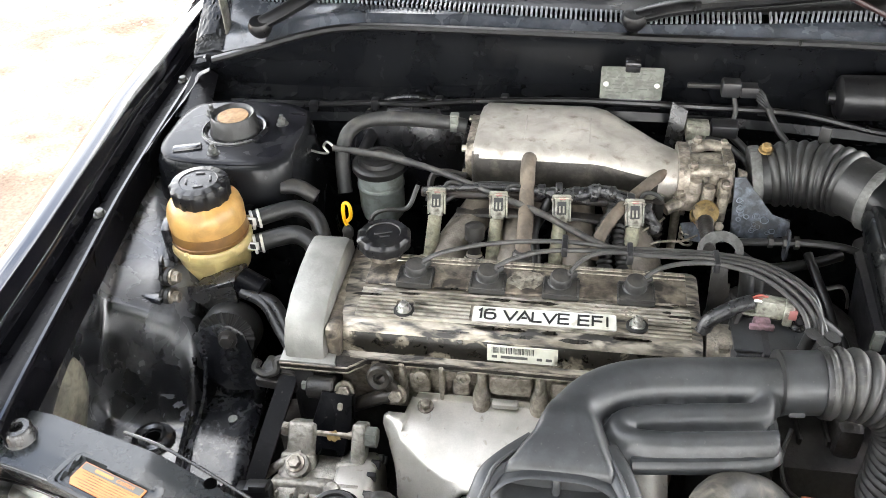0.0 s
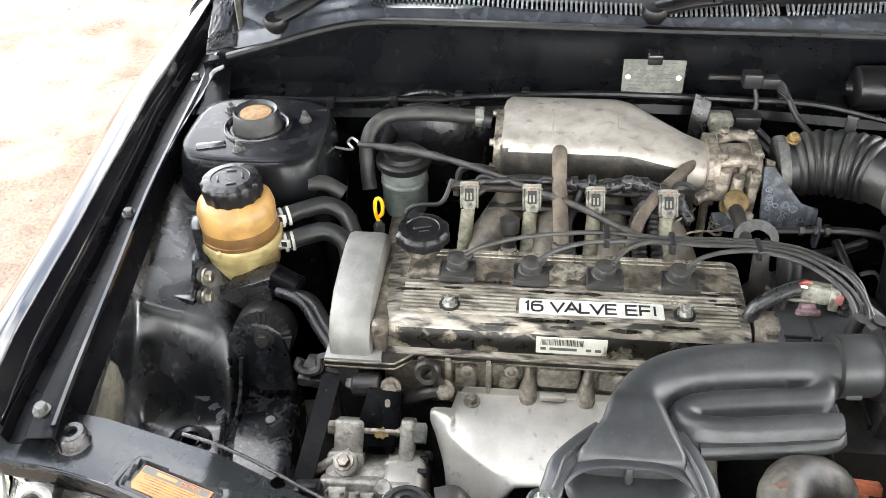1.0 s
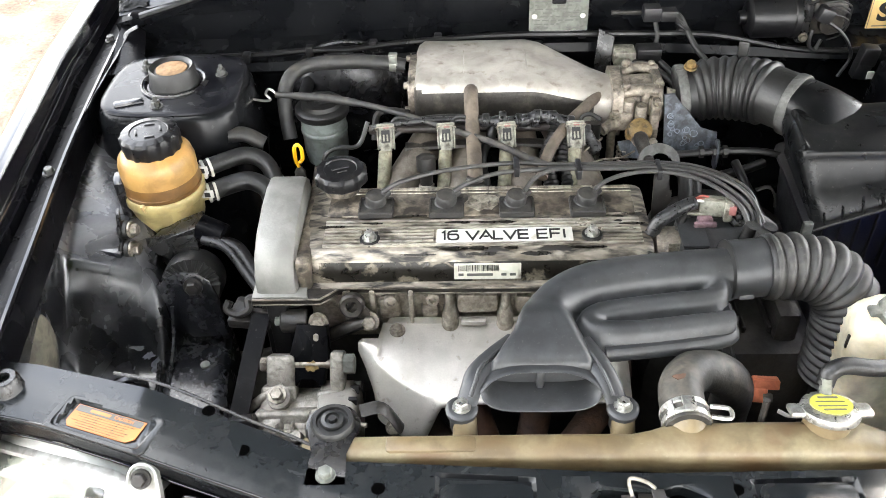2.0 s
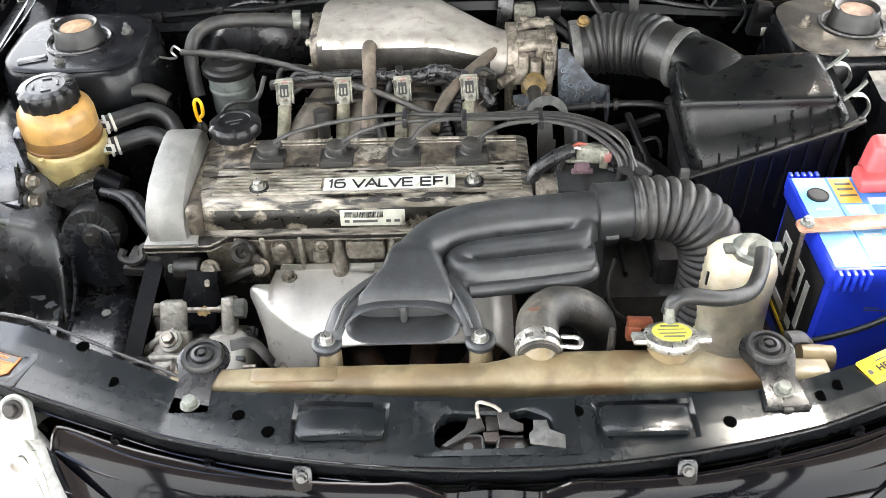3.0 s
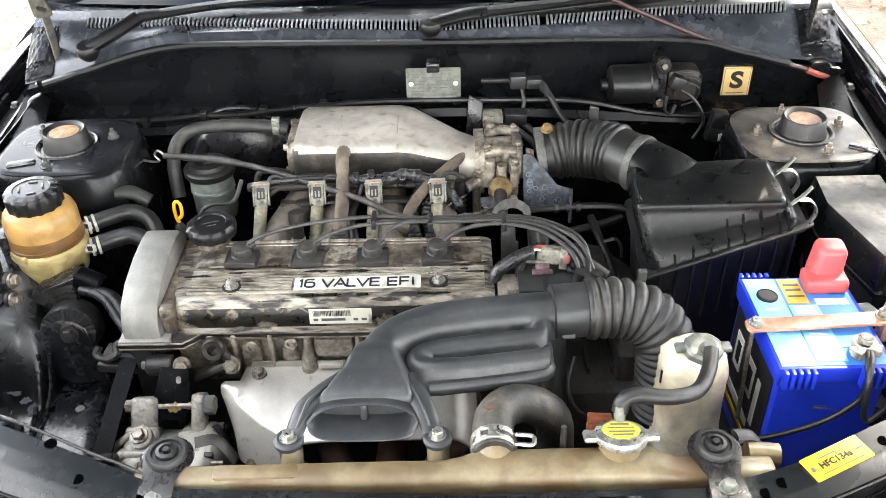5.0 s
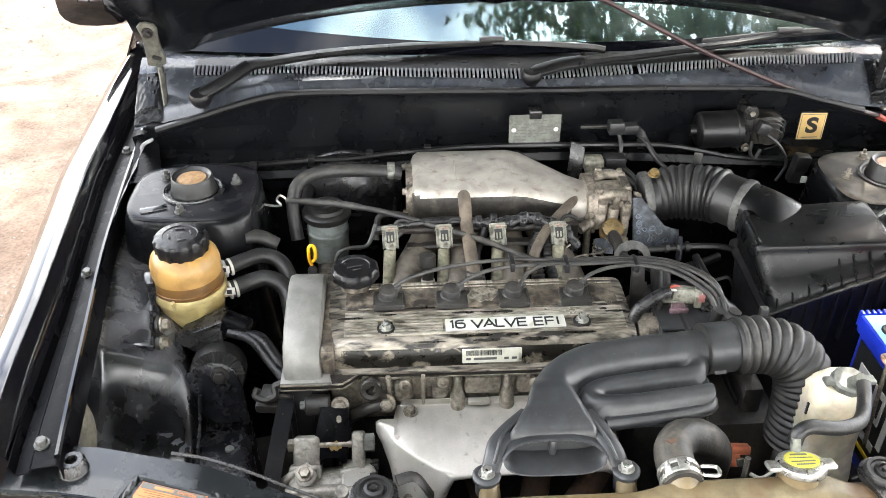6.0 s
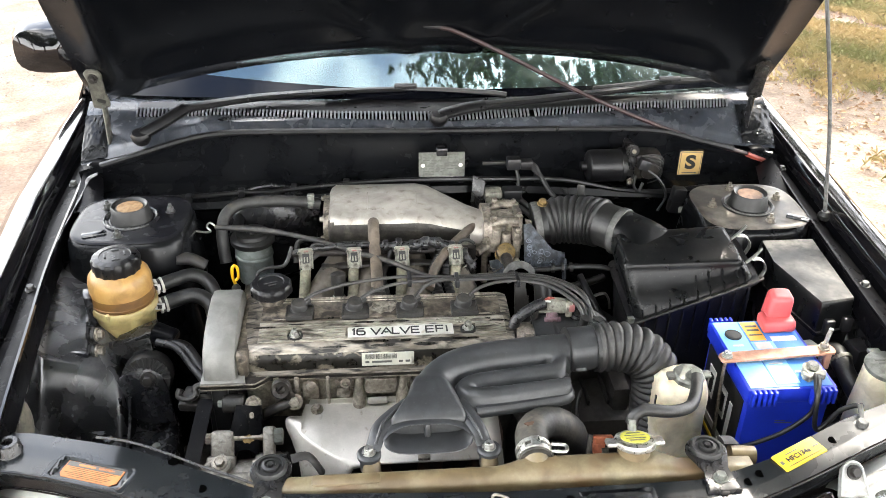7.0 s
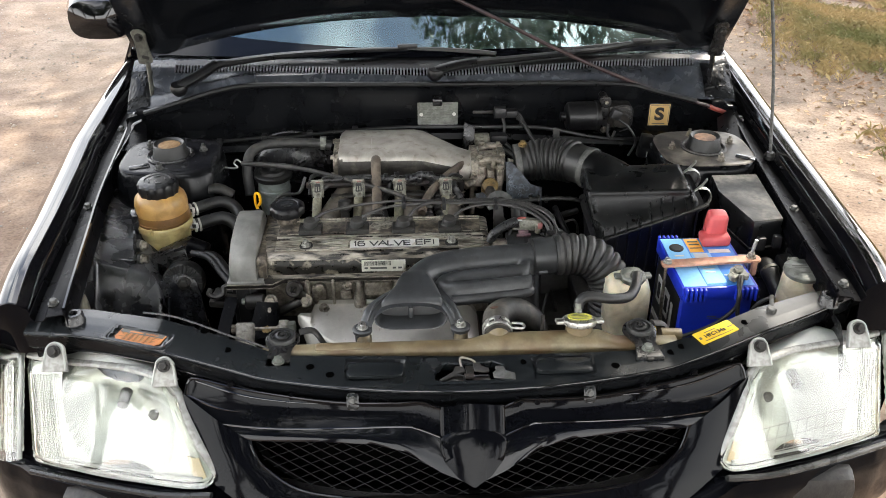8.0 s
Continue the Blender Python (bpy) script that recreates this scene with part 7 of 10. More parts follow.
# distributor and the plugs above it
dist = thing("distributor", (0.13, 0.28, 0.66), "black plastic ignition distributor at the engine's end", "distributor")
bm = B()
cyl(bm, (0.064, 0.285, 0.700), (0.092, 0.285, 0.700), 0.030, None, 24)
part("base", bm, "alloydirty", dist)
bm = B()
box(bm, (0.120, 0.282, 0.705), (0.062, 0.066, 0.052), 0.010)
cyl(bm, (0.148, 0.280, 0.705), (0.185, 0.278, 0.700), 0.030, 0.022, 24, 0.003)
part("housing", bm, "duct", dist)
bm = box(B(), (0.123, 0.282, 0.709), (0.010, 0.070, 0.054), 0.004)
part("clamp_band", bm, "plastic", dist)
for p, r in (((0.098, 0.262, 0.732), 0.0026), ((0.1045, 0.262, 0.732), 0.0022), ((0.128, 0.304, 0.742), 0.0028), ((0.135, 0.306, 0.742), 0.0024)):
    part("paint_mark", lathe(B(), p, (0, -0.5, 0.85), [(r, -0.002), (r * 0.9, 0.0015), (0, 0.002)], 12), "pink", dist)
bm = box(B(), (0.131, 0.309, 0.750), (0.030, 0.020, 0.018), 0.0025, (-12, 0, -12))
box(bm, (0.149, 0.303, 0.748), (0.010, 0.024, 0.024), 0.002, (-12, 0, -12))
box(bm, (0.122, 0.303, 0.743), (0.040, 0.010, 0.004), 0.001, (-12, 0, -6))
part("plug", bm, "injector", dist, "pale grey wiring plug")
part("plug_face", box(B(), (0.1515, 0.2960, 0.7525), (0.009, 0.010, 0.012), 0.001, (-12, 0, -12)), "pinkdull", dist)
bm = box(B(), (0.121, 0.293, 0.7385), (0.018, 0.010, 0.012), 0.0025)
box(bm, (0.121, 0.2875, 0.7375), (0.026, 0.006, 0.007), 0.0015)
part("small_plug", bm, "pinkgrey", dist, "dusty pink small plug")
for k, (c, mt) in enumerate((((0.0, 0.0, 0.0), "rodtip"), ((0.003, 0.005, 0.001), "rodtip"), ((-0.003, -0.004, 0.001), "badge"), ((0.001, 0.009, 0.0), "ink"))):
    d = V(*c)
    part("wire", sweep(B(), [V(0.124, 0.309, 0.757) + d, V(0.115, 0.307, 0.760) + d, V(0.106, 0.304, 0.757) + d], 0.0017, 6, 5), mt, dist)
part("sleeve", sweep(B(), [(0.109, 0.305, 0.757), (0.096, 0.300, 0.755), (0.080, 0.294, 0.749), (0.066, 0.289, 0.740), (0.060, 0.286, 0.726)], 0.0085, 12, 6), "tape", dist, "black taped wire sleeve")
part("cap_knob", lathe(B(), (0.160, 0.298, 0.733), (0, -0.4, 1), [(0.010, 0), (0.010, 0.008), (0.0055, 0.009), (0.005, 0.006), (0, 0.006)], 18), "soot", dist)
part("cap_sleeve", sweep(B(), [(0.156, 0.300, 0.735), (0.170, 0.305, 0.736), (0.186, 0.306, 0.732), (0.205, 0.30, 0.72)], 0.008, 12, 5), "rubber", dist)
part("housing_lip", box(B(), (0.136, 0.278, 0.7325), (0.094, 0.052, 0.004), 0.0015, (0, 2, 0)), "duct", dist)
bm = sweep(B(), [(0.100, 0.305, 0.74), (0.092, 0.290, 0.728), (0.088, 0.27, 0.70)], 0.0048, 8, 5)
part("grey_wire", bm, "greyrubber", dist)
bm = box(B(), (0.082, 0.268, 0.70), (0.012, 0.012, 0.05), 0.002)
part("bracket", bm, "steel", dist)
bm = slab(B(), [(-0.009, 0.034), (0.009, 0.034), (0.010, 0.004), (0.014, 0.004), (0.014, -0.012), (0.009, -0.014), (0.009, -0.05), (-0.009, -0.05)], 0.004, facing((0.082, 0.358, 0.730), (1, 0.05, 0), (0, 0.2, 1)), 0.001)
part("lead_stand", bm, "dark", engine, "dark grey lead stand")
for x, r in ((0.120, 0.010), (0.132, 0.008)):
    part("vertical_hose", sweep(B(), [(x, 0.40, 0.735), (x + 0.002, 0.385, 0.70), (x, 0.37, 0.64)], r, 12, 4), "rubber", engine)

# ---- ducts and air filter ----
hose1 = thing("intake_hose", (0.21, 0.55, 0.72), "black ribbed rubber intake hose from filter to throttle body", "intake hose")
bm = sweep(B(), [(0.150, 0.574, 0.746), (0.195, 0.573, 0.755), (0.240, 0.552, 0.762), (0.272, 0.520, 0.764), (0.290, 0.497, 0.764)], 0.04, 30, 6, step=0.0014, rf=lambda s: lerp(0.035, 0.0385, min(1, s / 0.06)) + (0.0064 * abs(math.sin((s - 0.012) * math.pi / 0.0118)) ** 0.55 if 0.012 < s < 0.118 else 0.001))
part("bellows", bm, "rubber", hose1)
for p, d in (((0.146, 0.574, 0.745), (1, 0, 0.15)), ((0.281, 0.508, 0.764), (0.72, -0.7, 0))):
    bm = lathe(B(), V(*p) - V(*d).normalized() * 0.007, d, [(0.0415, 0), (0.0425, 0.002), (0.0425, 0.011), (0.0415, 0.013)], 30)
    part("hose_clamp", bm, "dullgrey", hose1, "grey metal hose clamp")
part("clamp_screw", hexbolt(B(), (0.152, 0.571, 0.790), (0, -0.2, 1), 0.0065), "brass", hose1)
part("hose_tab", box(B(), (0.222, 0.580, 0.808), (0.014, 0.006, 0.028), 0.002, (0, 0, -25)), "rubber", hose1)

air = thing("air_filter_box", (0.36, 0.42, 0.5), "black plastic air filter box with ribbed lid and steel clips", "air filter box")
FL = [V(0.258, 0.325, 0.690), V(0.474, 0.352, 0.748), V(0.478, 0.520, 0.760), V(0.262, 0.500, 0.702)]


def quad_ring(q, n=6, r=0.16):
    """A four-cornered ring with rounded corners."""
    out = []
    for i in range(4):
        a, b, c = q[i - 1], q[i], q[(i + 1) % 4]
        p0, p1 = b.lerp(a, r), b.lerp(c, r)
        for k in range(n + 1):
            t = k / n
            out.append((1 - t) ** 2 * p0 + 2 * t * (1 - t) * b + t * t * p1)
    return out


def inset(q, d, dz=0.0):
    c = sum(q, V(0, 0, 0)) / 4
    return [p + (c - p).normalized() * d + V(0, 0, dz) for p in q]


led = [V(0.256, 0.3775, 0.7780), V(0.4485, 0.3765, 0.7790), V(0.456, 0.492, 0.780), V(0.262, 0.482, 0.776)]
back = [V(0.259, 0.436, 0.7880), V(0.4405, 0.436, 0.7900), V(0.4405, 0.450, 0.7895), V(0.264, 0.450, 0.7875)]
rise = lambda k, dz=0.0: [a.lerp(b, k) + V(0, 0, dz) for a, b in zip(led, back)]
lid_rings = [quad_ring(inset(FL, 0.010, 0.004), r=0.1), quad_ring(inset(FL, 0.012, 0.010), r=0.1), quad_ring([a.lerp(b, 0.5) for a, b in zip(inset(FL, 0.012, 0.010), inset(led, -0.007, -0.018))], r=0.1), quad_ring(inset(led, -0.0065, -0.018), r=0.1),
             quad_ring(inset(led, -0.0045, -0.0085), r=0.1), quad_ring(inset(led, -0.0025, -0.0040), r=0.1), quad_ring(inset(led, 0.0, -0.0012), r=0.1), quad_ring(inset(led, 0.004, 0.0), r=0.1), quad_ring(rise(0.12, 0.0006), r=0.1), quad_ring(rise(0.30, 0.0024), r=0.11),
             quad_ring(rise(0.50, 0.0032), r=0.12), quad_ring(rise(0.72, 0.0022), r=0.13), quad_ring(rise(0.90, 0.0010), r=0.14), quad_ring(rise(1.0), r=0.15)]
lid = part("lid", ring_loft(B(), lid_rings), "lidplastic", air, "dusty satin black filter lid", smooth=85)
horn = [(0.284, 0.503, 0.764, 0.0385, 0.0385), (0.293, 0.490, 0.765, 0.0390, 0.0385), (0.302, 0.476, 0.767, 0.043, 0.0355), (0.309, 0.462, 0.769, 0.050, 0.0295), (0.314, 0.448, 0.771, 0.056, 0.0225), (0.317, 0.434, 0.772, 0.057, 0.0165), (0.319, 0.418, 0.770, 0.052, 0.0125)]
bm = ring_loft(B(), [oval((x, y, z), (0.82, 0.57, 0), (0, 0, 1), a, b, 36, 2.3) for x, y, z, a, b in horn])
part("inlet_horn", bm, "lidplastic", lid, "smooth hooded inlet on the lid", smooth=80)
bm = ring_loft(B(), [quad_ring(FL, r=0.06), quad_ring(inset(FL, 0, 0.006), r=0.06)])
part("flange", bm, "plastic", air)
part("flange_edge", sweep(B(), [FL[0] + V(0.004, -0.001, 0.006), FL[0].lerp(FL[1], 0.5) + V(0, -0.001, 0.006), FL[1] + V(-0.004, -0.001, 0.006), FL[1] + V(0.002, 0.012, 0.006)], 0.0022, 8, 4), "dustlid", air)
for i, x in enumerate((0.281, 0.303, 0.327, 0.350, 0.373, 0.394, 0.417, 0.440, 0.452)):
    a = FL[0].lerp(FL[1], (x - 0.258) / 0.216)
    h = 0.030 if i < 7 else 0.018
    bm = slab(B(), [(0.0, 0.0), (0.022, 0.0), (0.042, h), (0.030 if i < 7 else 0.02, h)], 0.0028, facing(a + V(0, 0.001, 0.006), (0, 1, 0), (0.0, 0, 1)))
    part("gusset", bm, "lidplastic", lid)
low = [V(p.x, p.y + (0.008 if i < 2 else -0.006), p.z) for i, p in enumerate(FL)]
bm = ring_loft(B(), [quad_ring([V(p.x, p.y, 0.50) for p in inset(low, 0.03)], r=0.08), quad_ring(inset(low, 0.008), r=0.08)])
body = part("body", bm, "plastic", air)
for i in range(10):
    a = FL[0].lerp(FL[1], 0.03 + i * 0.102)
    part("rib", box(B(), (a.x, a.y + 0.016, a.z - 0.055), (0.004, 0.012, 0.105), 0.001), "plastic", body)
for y0, z0, x0 in ((0.436, 0.775, 0.462), (0.378, 0.764, 0.468)):
    bm = sweep(B(), [(x0 - 0.004, y0, z0 + 0.016), (x0 + 0.012, y0, z0 + 0.014), (x0 + 0.022, y0, z0 - 0.004), (x0 + 0.012, y0 - 0.002, z0 - 0.026)], 0.0055, 8, 6, flat=0.3)
    clip = part("spring_clip", bm, "bright", air, "bright steel spring clip")
    part("clip_lever", sweep(B(), [(x0 - 0.012, y0 + 0.002, z0 + 0.008), (x0 + 0.002, y0 + 0.002, z0 + 0.022), (x0 + 0.010, y0 + 0.002, z0 + 0.034)], 0.004, 8, 5, flat=0.4), "plate", clip)
part("latch_tab", box(B(), (0.256, 0.322, 0.699), (0.012, 0.008, 0.026), 0.002), "plate", air)

sn = thing("intake_snorkel", (-0.02, 0.10, 0.69), "grey-black moulded plastic intake snorkel bolted over the radiator", "intake snorkel")


SN_OUT = [(0.132, 0.2255), (0.06, 0.2150), (-0.018, 0.2030), (-0.055, 0.1920), (-0.078, 0.1765), (-0.092, 0.1560), (-0.0995, 0.1300), (-0.1100, 0.0960), (-0.1250, 0.0720), (-0.1340, 0.0600), (-0.1330, 0.0530),
          (-0.0380, 0.0530), (-0.0330, 0.0600), (-0.0320, 0.0760), (-0.0270, 0.0820), (-0.0060, 0.0820), (0.0470, 0.0900), (0.1080, 0.1030), (0.1120, 0.1080), (0.1130, 0.1480), (0.1150, 0.1640), (0.132, 0.1720)]
SN_TUBE = [(0.150, 0.1990), (0.06, 0.1900), (-0.005, 0.1800), (-0.042, 0.1660), (-0.067, 0.1430), (-0.080, 0.1120)]
SN_LOOP = [(0.106, 0.1800), (0.108, 0.1620), (0.097, 0.1510), (0.05, 0.1440), (-0.005, 0.1350), (-0.025, 0.1280), (-0.0325, 0.1170), (-0.023, 0.1060), (0.012, 0.1045), (0.06, 0.1105), (0.118, 0.1190)]


def near(line, x, y):
    """Distance from a polyline in plan, and the share of its length reached."""
    best, at, run, total = 9.0, 0.0, 0.0, sum(math.dist(p, q) for p, q in zip(line, line[1:]))
    for (x0, y0), (x1, y1) in zip(line, line[1:]):
        w = math.dist((x0, y0), (x1, y1))
        k = min(1.0, max(0.0, ((x - x0) * (x1 - x0) + (y - y0) * (y1 - y0)) / (w * w)))
        d = math.hypot(x - lerp(x0, x1, k), y - lerp(y0, y1, k))
        if d < best:
            best, at = d, (run + k * w) / total
        run += w
    return best, at


def soft_max(vals, k):
    m = max(vals)
    return m + k * math.log(sum(math.exp((v - m) / k) for v in vals))


def round_line(pts):
    """Smooth plan line through short corners."""
    return [(p.x, p.y) for p in spline([(x, y, 0) for x, y in pts], 6)]


TUBE_FINE, LOOP_FINE = round_line(SN_TUBE), round_line(SN_LOOP)


def duct_top(x, y):
    """Height of the moulding: round tube into a flat-topped funnel, with the hairpin chamber on its shelf."""
    d, s = near(TUBE_FINE, x, y)
    r = 0.0258 - 0.004 * max(0.0, s - 0.6)
    tube = 0.7465 + math.sqrt(max(0.0, r * r - d * d)) - 0.010 * max(0.0, s - 0.75) - (0.5 * (d - r) if d > r else 0)
    dl, sl = near(LOOP_FINE, x, y)
    rl = 0.0125
    loop = 0.7470 + math.sqrt(max(0.0, rl * rl - dl * dl)) - (2.0 * (dl - rl) if dl > rl else 0)
    edge = near(SN_OUT + SN_OUT[:1], x, y)[0]
    rim = 0.010 * (1 - math.sqrt(max(0.0, 1 - (1 - min(1.0, edge / 0.010)) ** 2)))
    shelf = 0.7425 - rim if x > -0.062 else 0.0
    funnel = 0.0
    if y < 0.150 and x < 0.0:
        mid, half = -0.085, lerp(0.043, 0.016, min(1.0, max(0.0, (y - 0.06) / 0.06)))
        side = max(0.0, abs(x - mid - 0.006 * max(0.0, (y - 0.08) / 0.06)) - half)
        funnel = lerp(0.7580, 0.7765, min(1.0, max(0.0, (y - 0.055) / 0.085)) ** 0.8) - 70.0 * side * side - 0.10 * side - rim * 0.6 - 0.022 * min(1.0, max(0.0, (y - 0.108) / 0.036)) ** 2
    return soft_max([v for v in (tube, loop, shelf, funnel) if v > 0.70], 0.0026) - 0.001


def moulded(outline, height, low, step):
    """A moulding seen from above: an outline filled with small triangles, raised by a height, with a skirt down to a level."""
    rim = []
    for p, q in zip(outline, outline[1:] + outline[:1]):
        n = max(1, int(math.dist(p, q) / step))
        rim += [(lerp(p[0], q[0], k / n), lerp(p[1], q[1], k / n)) for k in range(n)]
    x0, x1 = min(p[0] for p in rim), max(p[0] for p in rim)
    y0, y1 = min(p[1] for p in rim), max(p[1] for p in rim)
    pts = [Vector(p) for p in rim]
    for i in range(1, int((x1 - x0) / step)):
        for j in range(1, int((y1 - y0) / step)):
            x, y = x0 + i * step + (0.5 * step if j % 2 else 0), y0 + j * step
            inside = False
            for (ax, ay), (bx, by) in zip(outline, outline[1:] + outline[:1]):
                if (ay > y) != (by > y) and x < ax + (y - ay) * (bx - ax) / (by - ay):
                    inside = not inside
            if inside and near(outline + outline[:1], x, y)[0] > 0.5 * step:
                pts.append(Vector((x, y)))
    n = len(rim)
    co, _, fs, _, _, _ = geometry.delaunay_2d_cdt(pts, [(k, (k + 1) % n) for k in range(n)], [], 1, 1e-6)
    bm = B()
    vs = [bm.verts.new((p.x, p.y, height(p.x, p.y))) for p in co]
    for f in fs:
        bm.faces.new([vs[k] for k in f])
    foot = [bm.verts.new((vs[k].co.x, vs[k].co.y, low)) for k in range(n)]
    for k in range(n):
        q = (k + 1) % n
        bm.faces.new((vs[k], vs[q], foot[q], foot[k]))
    bm.faces.new(foot)
    return bm


duct = part("duct", moulded(SN_OUT, duct_top, 0.728, 0.0030), "duct", sn, "moulded duct with hairpin chamber and flat funnel", smooth=70)
part("chamber_wall", sweep(B(), [(-0.020, 0.0845, 0.736), (0.047, 0.0925, 0.736), (0.106, 0.105, 0.736), (0.1105, 0.125, 0.736), (0.1115, 0.150, 0.736)], 0.0075, 10, 4, flat=1.2), "duct", duct)
MN = V(0, 0.032, 0.0255).normalized()


def mouth_ring(w, h, depth, p=4.0, dy=0.0):
    c = V(-0.0865, 0.0315, 0.7425) + V(0, 0.97, -0.10) * depth + MN * dy
    out = oval(c, (1, 0, 0), MN, w, h, 44, p)
    for q in out:
        k = (q - c).dot(MN) / h
        q.x = c.x + (q.x - c.x) * (1 - 0.34 * max(0.0, k) ** 1.2 - 0.14 * max(0.0, -k) ** 1.5)
    return out


bm = ring_loft(B(), [mouth_ring(0.052, 0.0170, 0.034), mouth_ring(0.0565, 0.0190, 0.018), mouth_ring(0.0580, 0.0196, 0.003), mouth_ring(0.0578, 0.0194, 0.0), mouth_ring(0.0560, 0.0180, -0.0008), mouth_ring(0.0545, 0.0168, 0.001), mouth_ring(0.0525, 0.0155, 0.010),
                     mouth_ring(0.0495, 0.0140, 0.022), mouth_ring(0.0460, 0.0120, 0.034), mouth_ring(0.040, 0.0100, 0.040)])
lip = part("mouth", bm, "duct", sn, "rounded oblong intake mouth", smooth=50)
part("mouth_divider", box(B(), V(-0.0865, 0.0600, 0.7390), (0.008, 0.030, 0.020), 0.003, (-8, 0, 0)), "duct", lip)
for x0, arm in ((-0.162, [(-0.108, 0.090, 0.750), (-0.130, 0.0715, 0.748), (-0.1465, 0.054, 0.745), (-0.1525, 0.038, 0.7405), (-0.1575, 0.026, 0.733), (-0.162, 0.020, 0.7305)]),
                (-0.0105, [(-0.045, 0.088, 0.750), (-0.034, 0.070, 0.748), (-0.0255, 0.052, 0.745), (-0.0200, 0.038, 0.7405), (-0.0150, 0.027, 0.732), (-0.0105, 0.021, 0.7295)])):
    web = part("web", sweep(B(), arm, 0.0115, 14, 6, rf=lambda q: 0.0130 - 0.030 * min(q, 0.09), flat=0.36), "duct", sn, "flared mounting arm", smooth=60)
    part("web_rib", sweep(B(), [V(*p) + V(0.004 if x0 < -0.1 else -0.004, 0.002, 0.0065) for p in arm[1:5]], 0.0022, 8, 5), "duct", web)
    bm = lathe(B(), (x0, 0.020, 0.706), (0, 0, 1), [(0.0115, 0), (0.0120, 0.018), (0.0150, 0.021), (0.0155, 0.026), (0.0135, 0.028), (0.011, 0.0285)], 24)
    foot = part("foot", bm, "duct", sn)
    part("bolt", hexbolt(B(), (x0, 0.020, 0.734), (0, 0, 1), 0.0064), "bright", foot)
bm = lathe(B(), (0.1235, 0.1965, 0.7475), (1, 0.10, 0.0), [(0.0285, 0), (0.0315, 0.001), (0.0320, 0.004), (0.0320, 0.042), (0.0305, 0.045)], 36)
part("joint_sleeve", bm, "duct", sn, "smooth hose cuff over the duct")
part("sleeve_seam", lathe(B(), (0.1215, 0.1963, 0.7475), (1, 0.10, 0.0), [(0.0290, 0), (0.0326, 0.0008), (0.0328, 0.0026), (0.0290, 0.0032)], 36), "ink", sn)
part("sleeve_tag", box(B(), (0.140, 0.170, 0.735), (0.016, 0.004, 0.010), 0.0015, (-30, 0, 4)), "duct", sn)
bl = thing("intake_bellows", (0.25, 0.17, 0.56), "black corrugated plastic intake hose beside the coolant bottle", "corrugated hose")
bm = sweep(B(), [(0.164, 0.2005, 0.7475), (0.200, 0.2020, 0.747), (0.232, 0.198, 0.738), (0.254, 0.190, 0.714), (0.262, 0.185, 0.675), (0.264, 0.183, 0.60)], 0.036, 32, 6, step=0.0013, rf=lambda s: 0.0315 + 0.0054 * abs(math.sin(s * math.pi / 0.0120)) ** 0.8)
part("corrugation", bm, "bellows", bl)
for p, d in (((0.166, 0.2005, 0.7475), (1, 0.05, 0)),):
    part("cuff", lathe(B(), V(*p) - V(*d).normalized() * 0.004, d, [(0.034, 0), (0.0355, 0.002), (0.0355, 0.010), (0.034, 0.012)], 30), "rubber", bl)


# ---- cooling ----
rad = thing("radiator", (0.0, -0.012, 0.34), "radiator with an aged tan plastic top tank behind the support", "radiator")


def tank_ring(x, hy, hz, zc=0.714, yc=-0.0180):
    return oval((x, yc, zc), (0, 1, 0), (0, 0, 1), hy, hz, 24, 3.0)


bm = ring_loft(B(), [tank_ring(-0.312, 0.009, 0.008), tank_ring(-0.309, 0.0135, 0.013), tank_ring(-0.10, 0.0150, 0.015), tank_ring(-0.005, 0.0150, 0.0155), tank_ring(0.012, 0.0165, 0.0175, 0.7145, -0.0170), tank_ring(0.032, 0.0205, 0.021, 0.716, -0.0155), tank_ring(0.20, 0.0210, 0.022, 0.716, -0.0155), tank_ring(0.225, 0.0170, 0.015), tank_ring(0.318, 0.0145, 0.013), tank_ring(0.321, 0.009, 0.008)])
tank = part("top_tank", bm, "tank", rad, "aged tan plastic tank", smooth=50)
part("tank_block", box(B(), (-0.190, -0.018, 0.7215), (0.085, 0.019, 0.018), 0.005), "tank", tank)
for x in (-0.159, -0.010):
    part("post", cyl(B(), (x, 0.000, 0.695), (x, 0.017, 0.722), 0.013, 0.011, 14), "tank", tank)
part("tank_post", cyl(B(), (0.115, 0.006, 0.72), (0.115, 0.008, 0.756), 0.0035, 0.003, 8), "dark", tank)
bm = sweep(B(), [(0.047, -0.006, 0.716), (0.0465, 0.0, 0.724), (0.046, 0.013, 0.729)], 0.02, 18, 5, rf=lambda s: 0.0185 + 0.10 * min(s, 0.02))
part("outlet_neck", bm, "tank", tank)
bm = cyl(B(), (0.170, -0.004, 0.725), (0.170, 0.0, 0.748), 0.021, 0.020, 24)
part("filler_neck", bm, "tank", tank)
bm = sweep(B(), [(0.172, 0.006, 0.742), (0.172, 0.020, 0.752), (0.172, 0.026, 0.766)], 0.006, 10, 4)
part("overflow_spigot", bm, "plate", tank)
bm = B()
for i in range(120):
    box(bm, (-0.30 + i * 0.0051, -0.036, 0.6995), (0.0034, 0.004, 0.006))
part("crimp_tabs", bm, "plate", rad, "row of crimped metal tabs", kind="stuff")
part("core", box(B(), (0.0, -0.010, 0.52), (0.62, 0.03, 0.35), 0.004), "dark", rad)
part("side_outlet", cyl(B(), (0.300, 0.006, 0.716), (0.332, 0.004, 0.714), 0.012, None, 16), "tank", rad)

